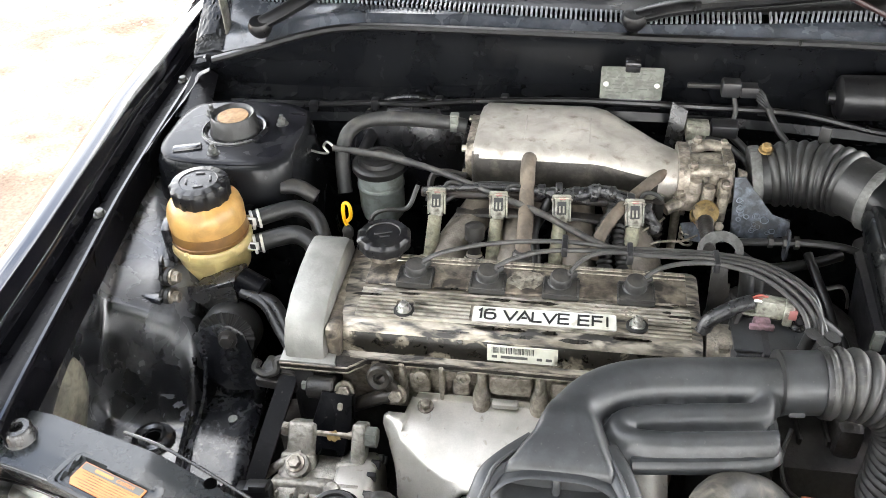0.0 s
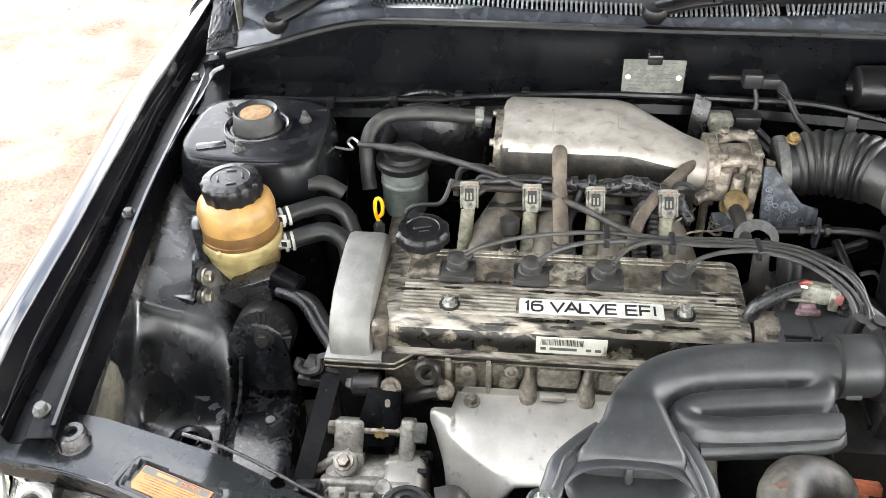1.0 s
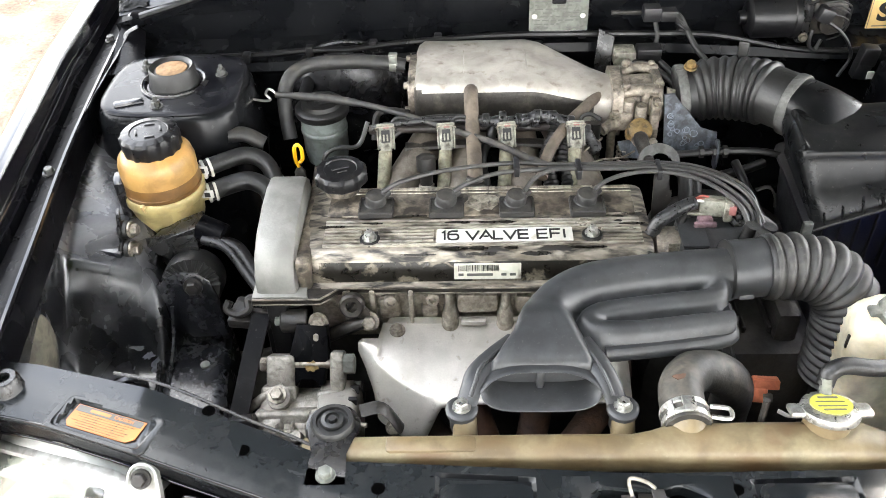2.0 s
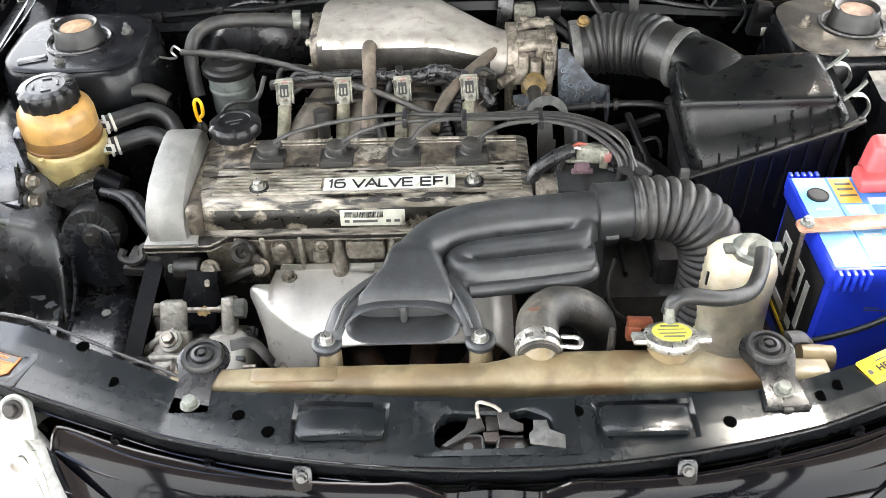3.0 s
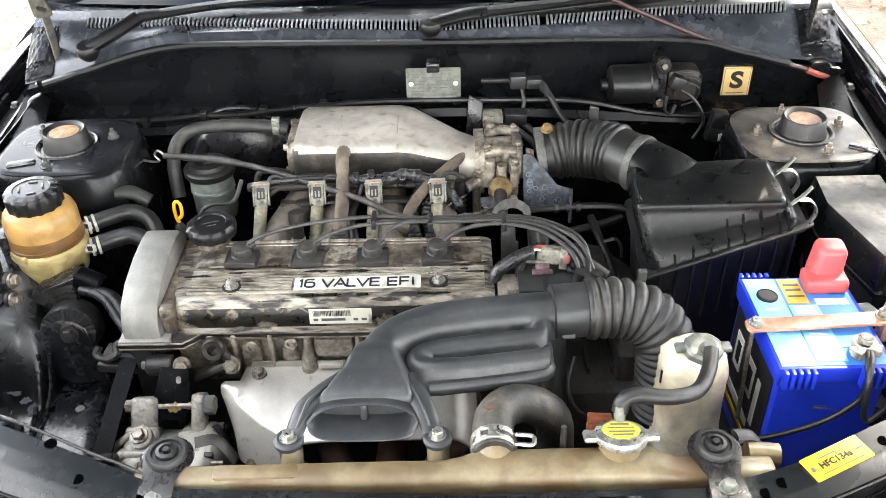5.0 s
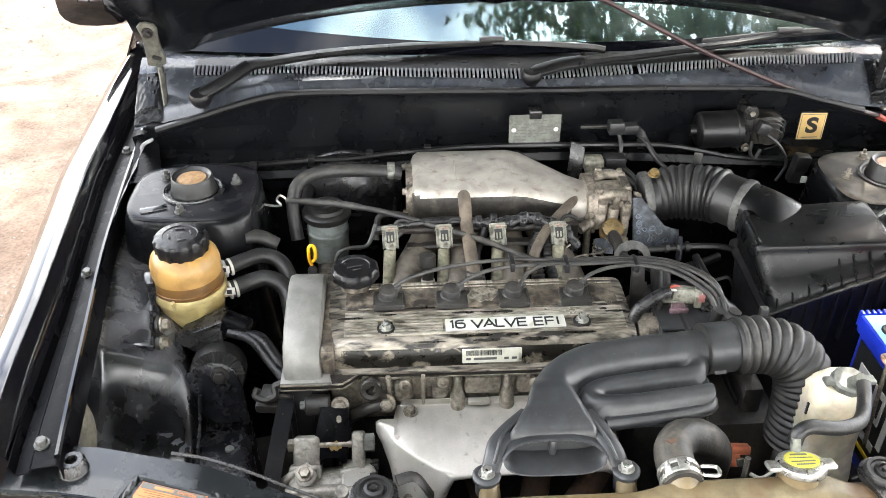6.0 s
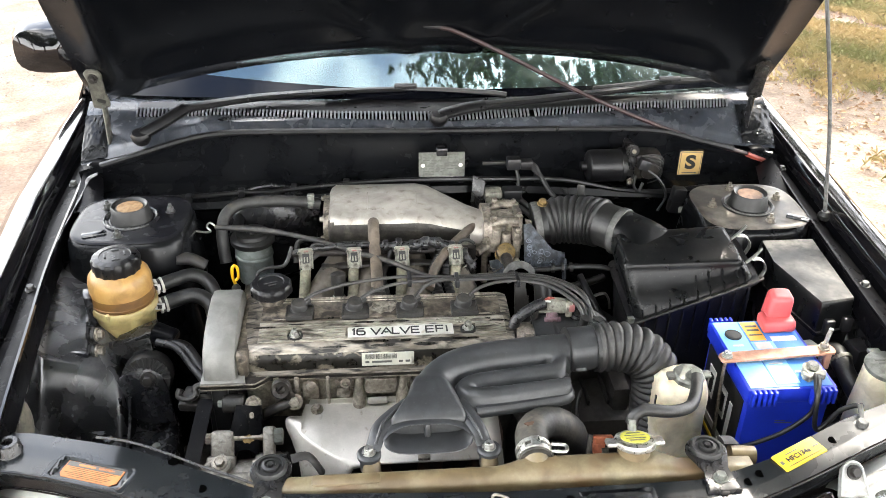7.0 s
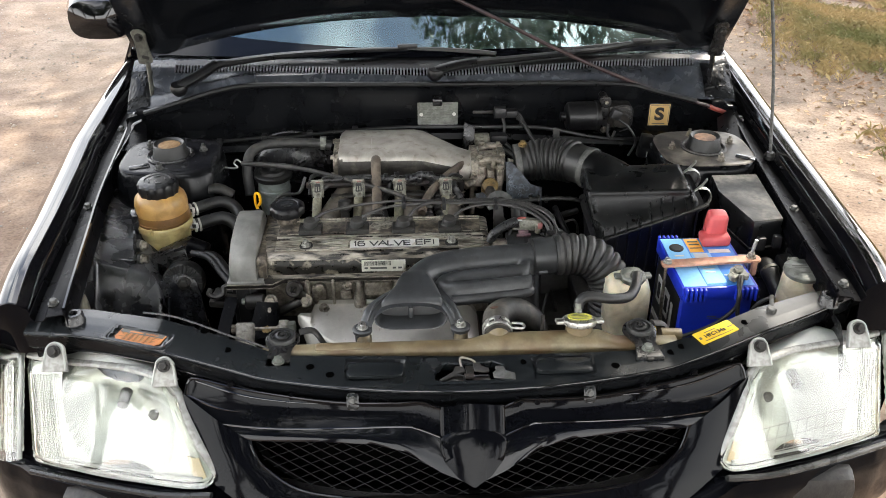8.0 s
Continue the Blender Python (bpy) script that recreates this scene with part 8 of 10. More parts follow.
rc = thing("pressure_cap", (0.170, 0.0, 0.747), "silver radiator cap with a yellow warning disc", "radiator cap")
bm = lathe(B(), (0.170, -0.002, 0.745), (0, 0.28, 0.96), [(0.022, 0), (0.0255, 0.002), (0.0265, 0.006), (0.0255, 0.010), (0.019, 0.012), (0.0, 0.0125)], 36)
box(bm, (0.170, 0.0, 0.7505), (0.074, 0.018, 0.007), 0.003, (-16, 0, 0))
part("cap", bm, "bright", rc)
DM = facing((0.170, 0.0016, 0.7572), (1, 0, 0), (0, 0.96, -0.28))
disc = part("disc", slab(B(), [(0.0185 * math.cos(2 * math.pi * i / 28), 0.0165 * math.sin(2 * math.pi * i / 28)) for i in range(28)], 0.001, DM @ pose(0, 0, 0.0008)), "capyellow", rc)
for w, y, h in ((0.018, 0.0095, 0.0028), (0.026, -0.004, 0.0016), (0.020, -0.0098, 0.0022), (0.026, 0.003, 0.0012)):
    part("text_bar", slab(B(), rrect(w, h, 0.0005, 2), 0.0004, DM @ pose(0, y, 0.0012)), "plateink", disc)

uh = thing("radiator_hose", (0.10, 0.08, 0.6), "thick black radiator hose with a spring clamp on the tank neck", "radiator hose")
bm = sweep(B(), [(0.046, -0.004, 0.729), (0.046, 0.024, 0.729), (0.05, 0.05, 0.728), (0.068, 0.074, 0.721), (0.094, 0.084, 0.709), (0.116, 0.09, 0.68), (0.124, 0.105, 0.615)], 0.0215, 20, 7)
part("hose", bm, "dustyhose", uh)
bm = lathe(B(), (0.046, 0, 0.729), (0, 1, 0), [(0.0225, 0), (0.0235, 0.001), (0.0235, 0.005), (0.0225, 0.006)], 28)
lathe(bm, (0.046, 0.012, 0.729), (0, 1, 0), [(0.0225, 0), (0.0235, 0.001), (0.0235, 0.005), (0.0225, 0.006)], 28)
box(bm, (0.046, 0.008, 0.752), (0.012, 0.018, 0.0025), 0.0008)
box(bm, (0.03, 0.008, 0.745), (0.008, 0.018, 0.0025), 0.0008, (0, -45, 0))
clampu = part("spring_clamp", bm, "bright", uh, "bright white-metal spring clamp")
bm = sweep(B(), [(0.067, 0.003, 0.739), (0.084, 0.001, 0.739), (0.085, 0.012, 0.739), (0.068, 0.015, 0.739)], 0.0024, 6, 4)
part("clamp_ear", bm, "bright", clampu)
part("rust_stain", slab(B(), [(0.006 * math.cos(a) * (1 + 0.3 * math.sin(3 * a)), 0.004 * math.sin(a) * (1 + 0.3 * math.cos(2 * a))) for a in (0.45 * k for k in range(14))], 0.001, facing((0.044, 0.042, 0.7505), (1, 0.2, 0), (0, 1, 0.05))), "rust", uh)
fc = thing("fan_connector", (0.186, 0.165, 0.57), "orange plastic wiring connector hanging beside the radiator fan", "connector")
bm = B()
box(bm, (0.186, 0.166, 0.600), (0.030, 0.016, 0.012), 0.002, (-25, 0, -4))
box(bm, (0.178, 0.158, 0.590), (0.018, 0.014, 0.018), 0.003, (-25, 0, -4))
part("plug", bm, "salmon", fc)
part("tab", box(B(), (0.186, 0.150, 0.592), (0.010, 0.006, 0.010), 0.001, (-25, 0, 10)), "plate", fc)
for pts, mt in (([(0.172, 0.170, 0.598), (0.155, 0.18, 0.61), (0.15, 0.20, 0.63), (0.16, 0.225, 0.65)], "rubber"), ([(0.20, 0.145, 0.575), (0.215, 0.14, 0.572), (0.235, 0.145, 0.585)], "badge")):
    part("lead", sweep(B(), pts, 0.0025, 8, 5), mt, fc)

lh = thing("heater_hose", (0.135, 0.2, 0.5), "black rubber coolant hose running down beside the engine", "coolant hose")
bm = sweep(B(), [(0.136, 0.300, 0.690), (0.136, 0.285, 0.660), (0.135, 0.255, 0.62), (0.134, 0.215, 0.57), (0.132, 0.17, 0.50)], 0.0185, 16, 6)
part("hose", bm, "rubber", lh)
bm = lathe(B(), (0.136, 0.296, 0.682), (0, -0.4, -1), [(0.020, 0), (0.0205, 0.002), (0.0205, 0.009), (0.020, 0.011)], 24)
box(bm, (0.160, 0.292, 0.680), (0.012, 0.004, 0.012), 0.001)
part("clamp", bm, "steel", lh)

ov = thing("coolant_bottle", (0.285, 0.15, 0.5), "milky white plastic coolant bottle with grey cap and black hose", "coolant bottle")


def ov_ring(z, a, b, dx=0.0, p=3.2):
    return oval((0.282 + dx, 0.150, z), (1, 0.05, 0), (0, 1, 0), a, b, 28, p)


bm = ring_loft(B(), [ov_ring(0.49, 0.038, 0.030, 0.008), ov_ring(0.50, 0.043, 0.034, 0.008), ov_ring(0.58, 0.041, 0.033, 0.006), ov_ring(0.625, 0.038, 0.030, 0.003), ov_ring(0.66, 0.0395, 0.031), ov_ring(0.705, 0.0395, 0.031), ov_ring(0.725, 0.036, 0.028, -0.002), ov_ring(0.733, 0.028, 0.021, -0.002), ov_ring(0.737, 0.020, 0.016, 0.002, 2)])
part("bottle", bm, "white", ov, smooth=60)
bm = lathe(B(), (0.284, 0.134, 0.737), (0, -0.1, 1), [(0.019, 0), (0.021, 0.002), (0.021, 0.009), (0.018, 0.012), (0.0, 0.0125)], 26, wob=lambda a, h: 1 + (0.05 if math.sin(a * 9) > 0.3 else 0))
for dx in (-0.024, 0.024):
    box(bm, (0.284 + dx, 0.134, 0.744), (0.014, 0.014, 0.006), 0.002)
cyl(bm, (0.284, 0.128, 0.746), (0.284, 0.114, 0.766), 0.0075, 0.0065, 14)
part("cap", bm, "plate", ov, "grey bottle cap with lugs")
bm = sweep(B(), [(0.172, 0.026, 0.757), (0.176, 0.030, 0.768), (0.190, 0.034, 0.772), (0.225, 0.038, 0.764), (0.258, 0.056, 0.755), (0.276, 0.084, 0.756), (0.284, 0.108, 0.764)], 0.0082, 14, 7)
part("hose", bm, "rubber", ov, "black overflow hose")
part("level_mark", box(B(), (0.243, 0.135, 0.70), (0.002, 0.003, 0.018), 0.0), "ink", ov)

for x, y, dz in ((-0.283, 0.002, -0.013), (0.2645, -0.005, -0.007)):
    mb = thing("radiator_mount", (x, -0.02, 0.73), "black metal radiator mount with a ringed rubber bush", "radiator mount", "radiator mounts")
    bm = slab(B(), [(0.026 * math.cos(radians(a)), 0.004 + 0.025 * math.sin(radians(a))) for a in range(-28, 209, 14)] + [(-0.014, -0.030), (-0.021, -0.066), (0.021, -0.066), (0.014, -0.030)], 0.006, pose(x, y, 0.741 + dz), 0.002)
    part("bracket", bm, "soot", mb)
    bm = lathe(B(), (x, y + 0.004, 0.738 + dz), (0, 0, 1), [(0.021, 0), (0.021, 0.006), (0.019, 0.009), (0.0155, 0.009), (0.0145, 0.0065), (0.0115, 0.0065), (0.0105, 0.010), (0.007, 0.011), (0.006, 0.008), (0.004, 0.008), (0.0035, 0.012), (0.0, 0.012)], 32)
    part("bush", bm, "rubber", mb, "ringed black rubber bush")
    part("bolt", hexbolt(B(), (x, -0.052, 0.741 + dz), (0, 0, 1), 0.0065), "plate", mb)
    part("hook", box(B(), (x, -0.069, 0.737 + dz), (0.010, 0.010, 0.005), 0.002), "dark", mb)
    bm = sweep(B(), [(x + 0.024, y + 0.02, 0.74 + dz), (x + 0.045, y + 0.025, 0.725), (x + 0.062, y + 0.02, 0.70)], 0.008, 8, 5, flat=0.4)
    part("strap", bm, "dark", mb)

# bonnet latch in its opening
la = thing("bonnet_latch", (0.0, -0.094, 0.69), "worn steel bonnet latch set in the radiator support", "bonnet latch")
part("well", box(B(), (0.003, -0.094, 0.685), (0.125, 0.055, 0.006), 0.002), "ink", la)


def latch_outline(*pts):
    return [(-0.0793 + 0.000173 * x, -0.043 - 0.000207 * y) for x, y in reversed(pts)]


def latch_piece(name, mat, z, thick, *pts, label=""):
    return part(name, slab(B(), latch_outline(*pts), thick, pose(0, 0, z), 0.0007), mat, la, label)


latch_piece("latch_plate", "rustdark", 0.722, 0.003, (170, 290), (260, 228), (385, 228), (392, 300), (415, 332), (455, 332), (470, 238), (600, 238), (622, 280), (600, 310), (450, 348), (300, 322))
latch_piece("pawl", "oilgrey", 0.727, 0.003, (320, 140), (385, 138), (405, 200), (330, 222), (205, 296), (178, 284), (300, 205))
latch_piece("latch_jaw", "oilblack", 0.725, 0.006, (408, 112), (478, 118), (474, 205), (412, 205))
latch_piece("latch_lever", "oilgrey", 0.730, 0.003, (470, 122), (532, 122), (532, 160), (602, 188), (600, 218), (560, 226), (478, 206))
latch_piece("striker_seat", "rustdark", 0.7275, 0.004, (392, 222), (470, 218), (478, 244), (455, 272), (402, 268))
latch_piece("release_handle", "dullgrey", 0.731, 0.0025, (655, 172), (725, 172), (732, 226), (812, 252), (808, 318), (630, 292), (628, 242), (655, 226), label="worn grey release lever")
LP = lambda x, y, z: (-0.0793 + 0.000173 * x, -0.043 - 0.000207 * y, z)
part("latch_lip", sweep(B(), [LP(300, 232, 0.7245), LP(384, 236, 0.7245), LP(392, 298, 0.7245), LP(420, 326, 0.7245), LP(456, 318, 0.7245), LP(470, 250, 0.7245), LP(490, 238, 0.7245), LP(600, 240, 0.7245)], 0.0016, 8, 3), "soot", la)
part("latch_spring", sweep(B(), [LP(372, 150, 0.727), LP(364, 90, 0.730), LP(384, 76, 0.732), LP(450, 96, 0.732), LP(492, 122, 0.730)], 0.0018, 8, 5), "steel", la)
for x, y in ((315, 285), (577, 288)):
    part("rivet", lathe(B(), LP(x, y, 0.7225), (0, 0, 1), [(0.0046, -0.002), (0.0044, 0.0018), (0.0, 0.0026)], 16), "dullgrey", la)

# ---- electrics ----
bt = thing("battery", (0.427, 0.188, 0.535), "bright blue car battery with copper strap and red terminal cap", "battery")
BX0, BX1, BY0, BY1, BZ = 0.362, 0.490, 0.104, 0.272, 0.735
bxc, byc = (BX0 + BX1) / 2, (BY0 + BY1) / 2
bm = B()
box(bm, (bxc, byc, 0.625), (BX1 - BX0 - 0.008, BY1 - BY0 - 0.010, 0.18), 0.006)
part("case", bm, "blue", bt)
bm = box(B(), (bxc, byc, 0.722), (BX1 - BX0, BY1 - BY0 - 0.004, 0.026), 0.003)
part("lid", bm, "blue", bt)
for yy, sg in ((BY0, -1), (BY1, 1)):
    for i in list(range(5)) + list(range(11, 16)):
        part("grip_tooth", box(B(), (BX0 + 0.006 + i * 0.0077, yy + sg * 0.003, 0.724), (0.0045, 0.009, 0.024), 0.001), "blue", bt)
for nm, mt, x0, y0, x1, y1, z in (("top_label", "cyan", 0.366, 0.110, 0.404, 0.266, 0.0), ("top_label", "labelblue", 0.4045, 0.110, 0.484, 0.266, 0.0), ("pale_band", "cyan", 0.406, 0.116, 0.440, 0.214, 0.0006),
                                  ("warning_label", "amberlabel", 0.407, 0.217, 0.432, 0.264, 0.0006), ("white_band", "badge", 0.440, 0.214, 0.478, 0.226, 0.0006), ("white_band", "badge", 0.410, 0.196, 0.434, 0.212, 0.0010)):
    bm = slab(B(), [(x0, y0), (x1, y0), (x1, y1), (x0, y1)], 0.0008, pose(0, 0, BZ + 0.001 + z))
    part(nm, bm, mt, bt)
part("charge_eye", lathe(B(), (0.386, 0.232, BZ + 0.001), (0, 0, 1), [(0.0125, 0), (0.0125, 0.002), (0.0105, 0.003), (0.0105, 0.0022), (0.0, 0.0022)], 26), "ink", bt)
for i, (x, y, w, h) in enumerate(((0.420, 0.252, 0.018, 0.004), (0.420, 0.242, 0.018, 0.004), (0.420, 0.230, 0.02, 0.003), (0.422, 0.150, 0.018, 0.003), (0.422, 0.160, 0.02, 0.003), (0.452, 0.140, 0.02, 0.003), (0.384, 0.205, 0.016, 0.004))):
    part("text_bar", slab(B(), [(x - w / 2, y - h / 2), (x + w / 2, y - h / 2), (x + w / 2, y + h / 2), (x - w / 2, y + h / 2)], 0.0006, pose(0, 0, BZ + 0.0026)), "plateink" if i < 3 else "badge", bt)
# dark side label with plain light shapes
sl = part("side_label", box(B(), (0.3655, byc, 0.632), (0.002, 0.135, 0.145), 0.0005), "ink", bt, "black side label with pale shapes")
for y, z, w, h, mt in ((0.225, 0.655, 0.024, 0.050, "badge"), (0.180, 0.655, 0.028, 0.050, "badge"), (0.205, 0.595, 0.090, 0.012, "badge"), (0.150, 0.640, 0.010, 0.070, "badge"), (0.19, 0.575, 0.10, 0.006, "yellow")):
    part("label_shape", box(B(), (0.3640, y, z), (0.0016, w, h), 0.0), mt, sl)
    if h > 0.04 and w > 0.02:
        part("label_shape", box(B(), (0.3630, y - 0.002, z), (0.0012, w * 0.5, h * 0.6), 0.0), "ink", sl)
for w, z in ((0.016, 0.675), (0.026, 0.671)):
    part("front_text", slab(B(), rrect(w, 0.0016, 0.0004, 1), 0.0006, facing((0.412 + w / 2, BY0 + 0.0046, z), (1, 0, -0.06), (0, 0, 1))), "plateink", bt)
part("strap", slab(B(), rrect(0.172, 0.020, 0.006), 0.004, facing((0.428, 0.173, 0.7465), (1, 0.035, 0.02), (0, 1, 0)), 0.001), "copper", bt, "copper-coloured hold-down strap")
part("strap_end", box(B(), (0.505, 0.178, 0.732), (0.010, 0.018, 0.034), 0.002), "copper", bt)
bm = sweep(B(), [(0.351, 0.170, 0.745), (0.351, 0.168, 0.70), (0.355, 0.165, 0.60)], 0.0028, 8, 4)
part("rod", bm, "steel", bt)
part("nut", hexbolt(B(), (0.352, 0.170, 0.7475), (0, 0, 1), 0.0055), "bright", bt)
bm = sweep(B(), [(0.498, 0.177, 0.66), (0.499, 0.177, 0.75), (0.503, 0.178, 0.782)], 0.0032, 8, 4)
part("rod", bm, "bright", bt)
part("nut", hexbolt(B(), (0.499, 0.177, 0.7495), (0, 0, 1), 0.006), "steel", bt)
bm = B()
box(bm, (0.4615, 0.262, 0.7655), (0.038, 0.034, 0.054), 0.008, (6, 0, -3), 4, taper=0.90)
box(bm, (0.4585, 0.250, 0.7455), (0.050, 0.036, 0.020), 0.006, (0, -4, -3), 4)
part("positive_cap", bm, "red", bt, "red plastic terminal cover")
bm = B()
cyl(bm, (0.461, 0.132, 0.737), (0.461, 0.132, 0.757), 0.0088, 0.0082, 18, 0.001)
lathe(bm, (0.461, 0.132, 0.740), (0, 0, 1), [(0.0135, 0), (0.0135, 0.010), (0.012, 0.011)], 20)
box(bm, (0.453, 0.120, 0.746), (0.022, 0.012, 0.010), 0.002, (0, 0, 35))
box(bm, (0.470, 0.122, 0.746), (0.012, 0.014, 0.009), 0.002, (0, 0, -30))
hexbolt(bm, (0.447, 0.122, 0.747), (-1, -0.3, 0.2), 0.0045)
part("negative_clamp", bm, "injector", bt, "corroded grey terminal clamp")
part("terminal_top", lathe(B(), (0.461, 0.132, 0.7565), (0, 0, 1), [(0.0072, 0), (0.0068, 0.0012), (0, 0.0015)], 18), "dullgrey", bt)
for pts in ([(0.458, 0.118, 0.748), (0.453, 0.104, 0.750), (0.450, 0.093, 0.744), (0.452, 0.088, 0.727), (0.446, 0.087, 0.702), (0.417, 0.087, 0.674), (0.378, 0.087, 0.655), (0.336, 0.088, 0.641), (0.30, 0.09, 0.62)],
            [(0.461, 0.116, 0.748), (0.455, 0.100, 0.752), (0.447, 0.082, 0.745), (0.446, 0.074, 0.720), (0.449, 0.072, 0.697), (0.455, 0.071, 0.690), (0.465, 0.070, 0.704), (0.474, 0.066, 0.727), (0.484, 0.056, 0.744), (0.487, 0.045, 0.752), (0.480, 0.036, 0.762)]):
    part("earth_cable", sweep(B(), pts, 0.0034, 10, 7), "rubber", bt, "black battery cable")
bm = B()
cyl(bm, (0.480, 0.038, 0.762), (0.475, 0.018, 0.750), 0.0036, 0.0030, 12)
hexbolt(bm, (0.472, 0.012, 0.748), (0, 0, 1), 0.0075)
part("earth_lug", bm, "dullgrey", bt)
bm = box(B(), (0.43, 0.19, 0.528), (0.17, 0.21, 0.012), 0.004)
part("battery_tray", bm, "dark", car)

fb = thing("fuse_box", (0.56, 0.36, 0.62), "black plastic fuse box with a dusty faceted lid", "fuse box")
FP = [(0.513, 0.457), (0.505, 0.387), (0.531, 0.262), (0.589, 0.272), (0.605, 0.458)]


def fuse_ring(z, k):
    cx, cy = 0.556, 0.36
    return [V(cx + (x - cx) * k, cy + (y - cy) * k, z) for x, y in FP]


bm = ring_loft(B(), [fuse_ring(0.712, 1.10), fuse_ring(0.718, 1.10), fuse_ring(0.719, 1.045), fuse_ring(0.755, 1.025), fuse_ring(0.766, 1.0), fuse_ring(0.769, 0.97)])
bmesh.ops.bevel(bm, geom=[e for e in bm.edges if abs(e.verts[0].co.z - e.verts[1].co.z) > 0.005], offset=0.004, segments=2, affect="EDGES", profile=0.5)
lidf = part("lid", bm, "dustlid", fb, "dusty black lid")
lidf.data.materials.append(M["lidplastic"])
for f in lidf.data.polygons:
    if f.normal.z < 0.6:
        f.material_index = 1
bm = ring_loft(B(), [fuse_ring(0.62, 0.95), fuse_ring(0.714, 1.05)])
part("base", bm, "plastic", fb)
for x, y in ((0.580, 0.262), (0.605, 0.268), (0.548, 0.256)):
    part("catch", box(B(), (x, y, 0.728), (0.016, 0.012, 0.026), 0.003), "plastic", lidf)
part("plug_block", box(B(), (0.600, 0.235, 0.690), (0.045, 0.035, 0.04), 0.005, (0, 0, 12)), "plastic", fb)
bm = sweep(B(), [(0.560, 0.245, 0.69), (0.552, 0.215, 0.70), (0.556, 0.185, 0.685), (0.572, 0.16, 0.66), (0.60, 0.14, 0.63)], 0.015, 12, 6, rf=lambda s: 0.015 + 0.001 * math.sin(s * 900))
part("cable_sleeve", bm, "rubber", fb)
part("sleeve_band", lathe(B(), (0.553, 0.212, 0.700), (0.1, -1, -0.3), [(0.0165, 0), (0.017, 0.003), (0.0165, 0.006)], 20), "injector", fb)
part("bracket", box(B(), (0.512, 0.225, 0.712), (0.024, 0.034, 0.010), 0.003, (0, 10, 20)), "greyplastic", fb)

wb = thing("washer_bottle", (0.568, 0.13, 0.55), "cream plastic washer bottle with a grey lid beside the battery", "washer bottle")
bm = lathe(B(), (0.570, 0.125, 0.55), (0, 0.03, 1), [(0.040, 0), (0.040, 0.05), (0.036, 0.12), (0.0315, 0.17), (0.029, 0.198)], 28)
part("neck", bm, "white", wb)
bm = lathe(B(), (0.569, 0.126, 0.746), (0, -0.05, 1), [(0.031, 0), (0.0325, 0.003), (0.0325, 0.007), (0.030, 0.009), (0.0, 0.0095)], 32)
box(bm, (0.566, 0.160, 0.751), (0.018, 0.014, 0.006), 0.002)
wcap = part("lid", bm, "plate", wb, "pale grey lid with worn print")
for w, y in ((0.034, 0.011), (0.028, 0.004), (0.022, -0.010)):
    part("text_bar", slab(B(), rrect(w, 0.0032, 0.0006, 2), 0.0006, pose(0.569, 0.124 + y, 0.7565)), "plateink", wcap)

# ---- at the firewall ----
np_ = thing("name_plate", (-0.018, 0.715, 0.778), "grey riveted metal name plate on the firewall", "name plate")
NM = facing((-0.0175, 0.7145, 0.8035), (1, 0, 0), (0, 0.02, 1))
part("plate", slab(B(), rrect(0.088, 0.050, 0.002), 0.0012, NM), "plate", np_)
for x in (-0.036, 0.036):
    part("rivet", lathe(B(), NM @ V(x, -0.002, 0), (0, -1, 0), [(0.0042, 0), (0.0036, 0.0015), (0.0, 0.002)], 14), "badge", np_)
rnp = random.Random(4)
for i in range(8):
    x = -0.036
    while x < 0.03:
        w = rnp.uniform(0.004, 0.014)
        if rnp.random() < 0.8 and not (2 < i < 5 and abs(abs(x + w / 2) - 0.036) < 0.008):
            part("text_bar", slab(B(), rrect(w, 0.0019, 0.0003, 1), 0.0004, NM @ pose(x + w / 2, 0.021 - 0.0059 * i, 0.0005)), "plateink", np_)
        x += w + 0.003
part("plate_bracket", box(B(), (-0.0175, 0.728, 0.828), (0.022, 0.03, 0.016), 0.003), "bay", np_)
part("plate_foot", box(B(), (-0.0175, 0.722, 0.776), (0.08, 0.016, 0.006), 0.002), "bay", np_)

st = thing("service_sticker", (0.488, 0.768, 0.733), "tan square sticker with a black letter on the firewall", "sticker")
SM = facing((0.490, 0.7665, 0.765), (1, 0, 0), (-0.12, 0, 1))
part("sheet", slab(B(), rrect(0.047, 0.062, 0.001), 0.001, SM), "gold", st)
part("backing", box(B(), (0.492, 0.770, 0.765), (0.05, 0.004, 0.066), 0.001), "bay", st)
for x, y, w, h in ((0, 0.029, 0.043, 0.0008), (0, -0.029, 0.043, 0.0008), (0.0212, 0, 0.0008, 0.058), (-0.0212, 0, 0.0008, 0.058)):
    part("border", slab(B(), rrect(w, h, 0.0002, 1), 0.0004, SM @ pose(x, y, 0.0006)), "plateink", st)
letters("letter", "S", 0.040, SM @ pose(0, 0.0065, 0.0005) @ Matrix.Diagonal((1.15, 1, 1, 1)), "ink", st, bold=0.0016)
for w, y in ((0.030, -0.0155), (0.036, -0.020), (0.034, -0.0245)):
    part("text_bar", slab(B(), rrect(w, 0.0016, 0.0003, 1), 0.0004, SM @ pose(0, y, 0.0006)), "plateink", st)

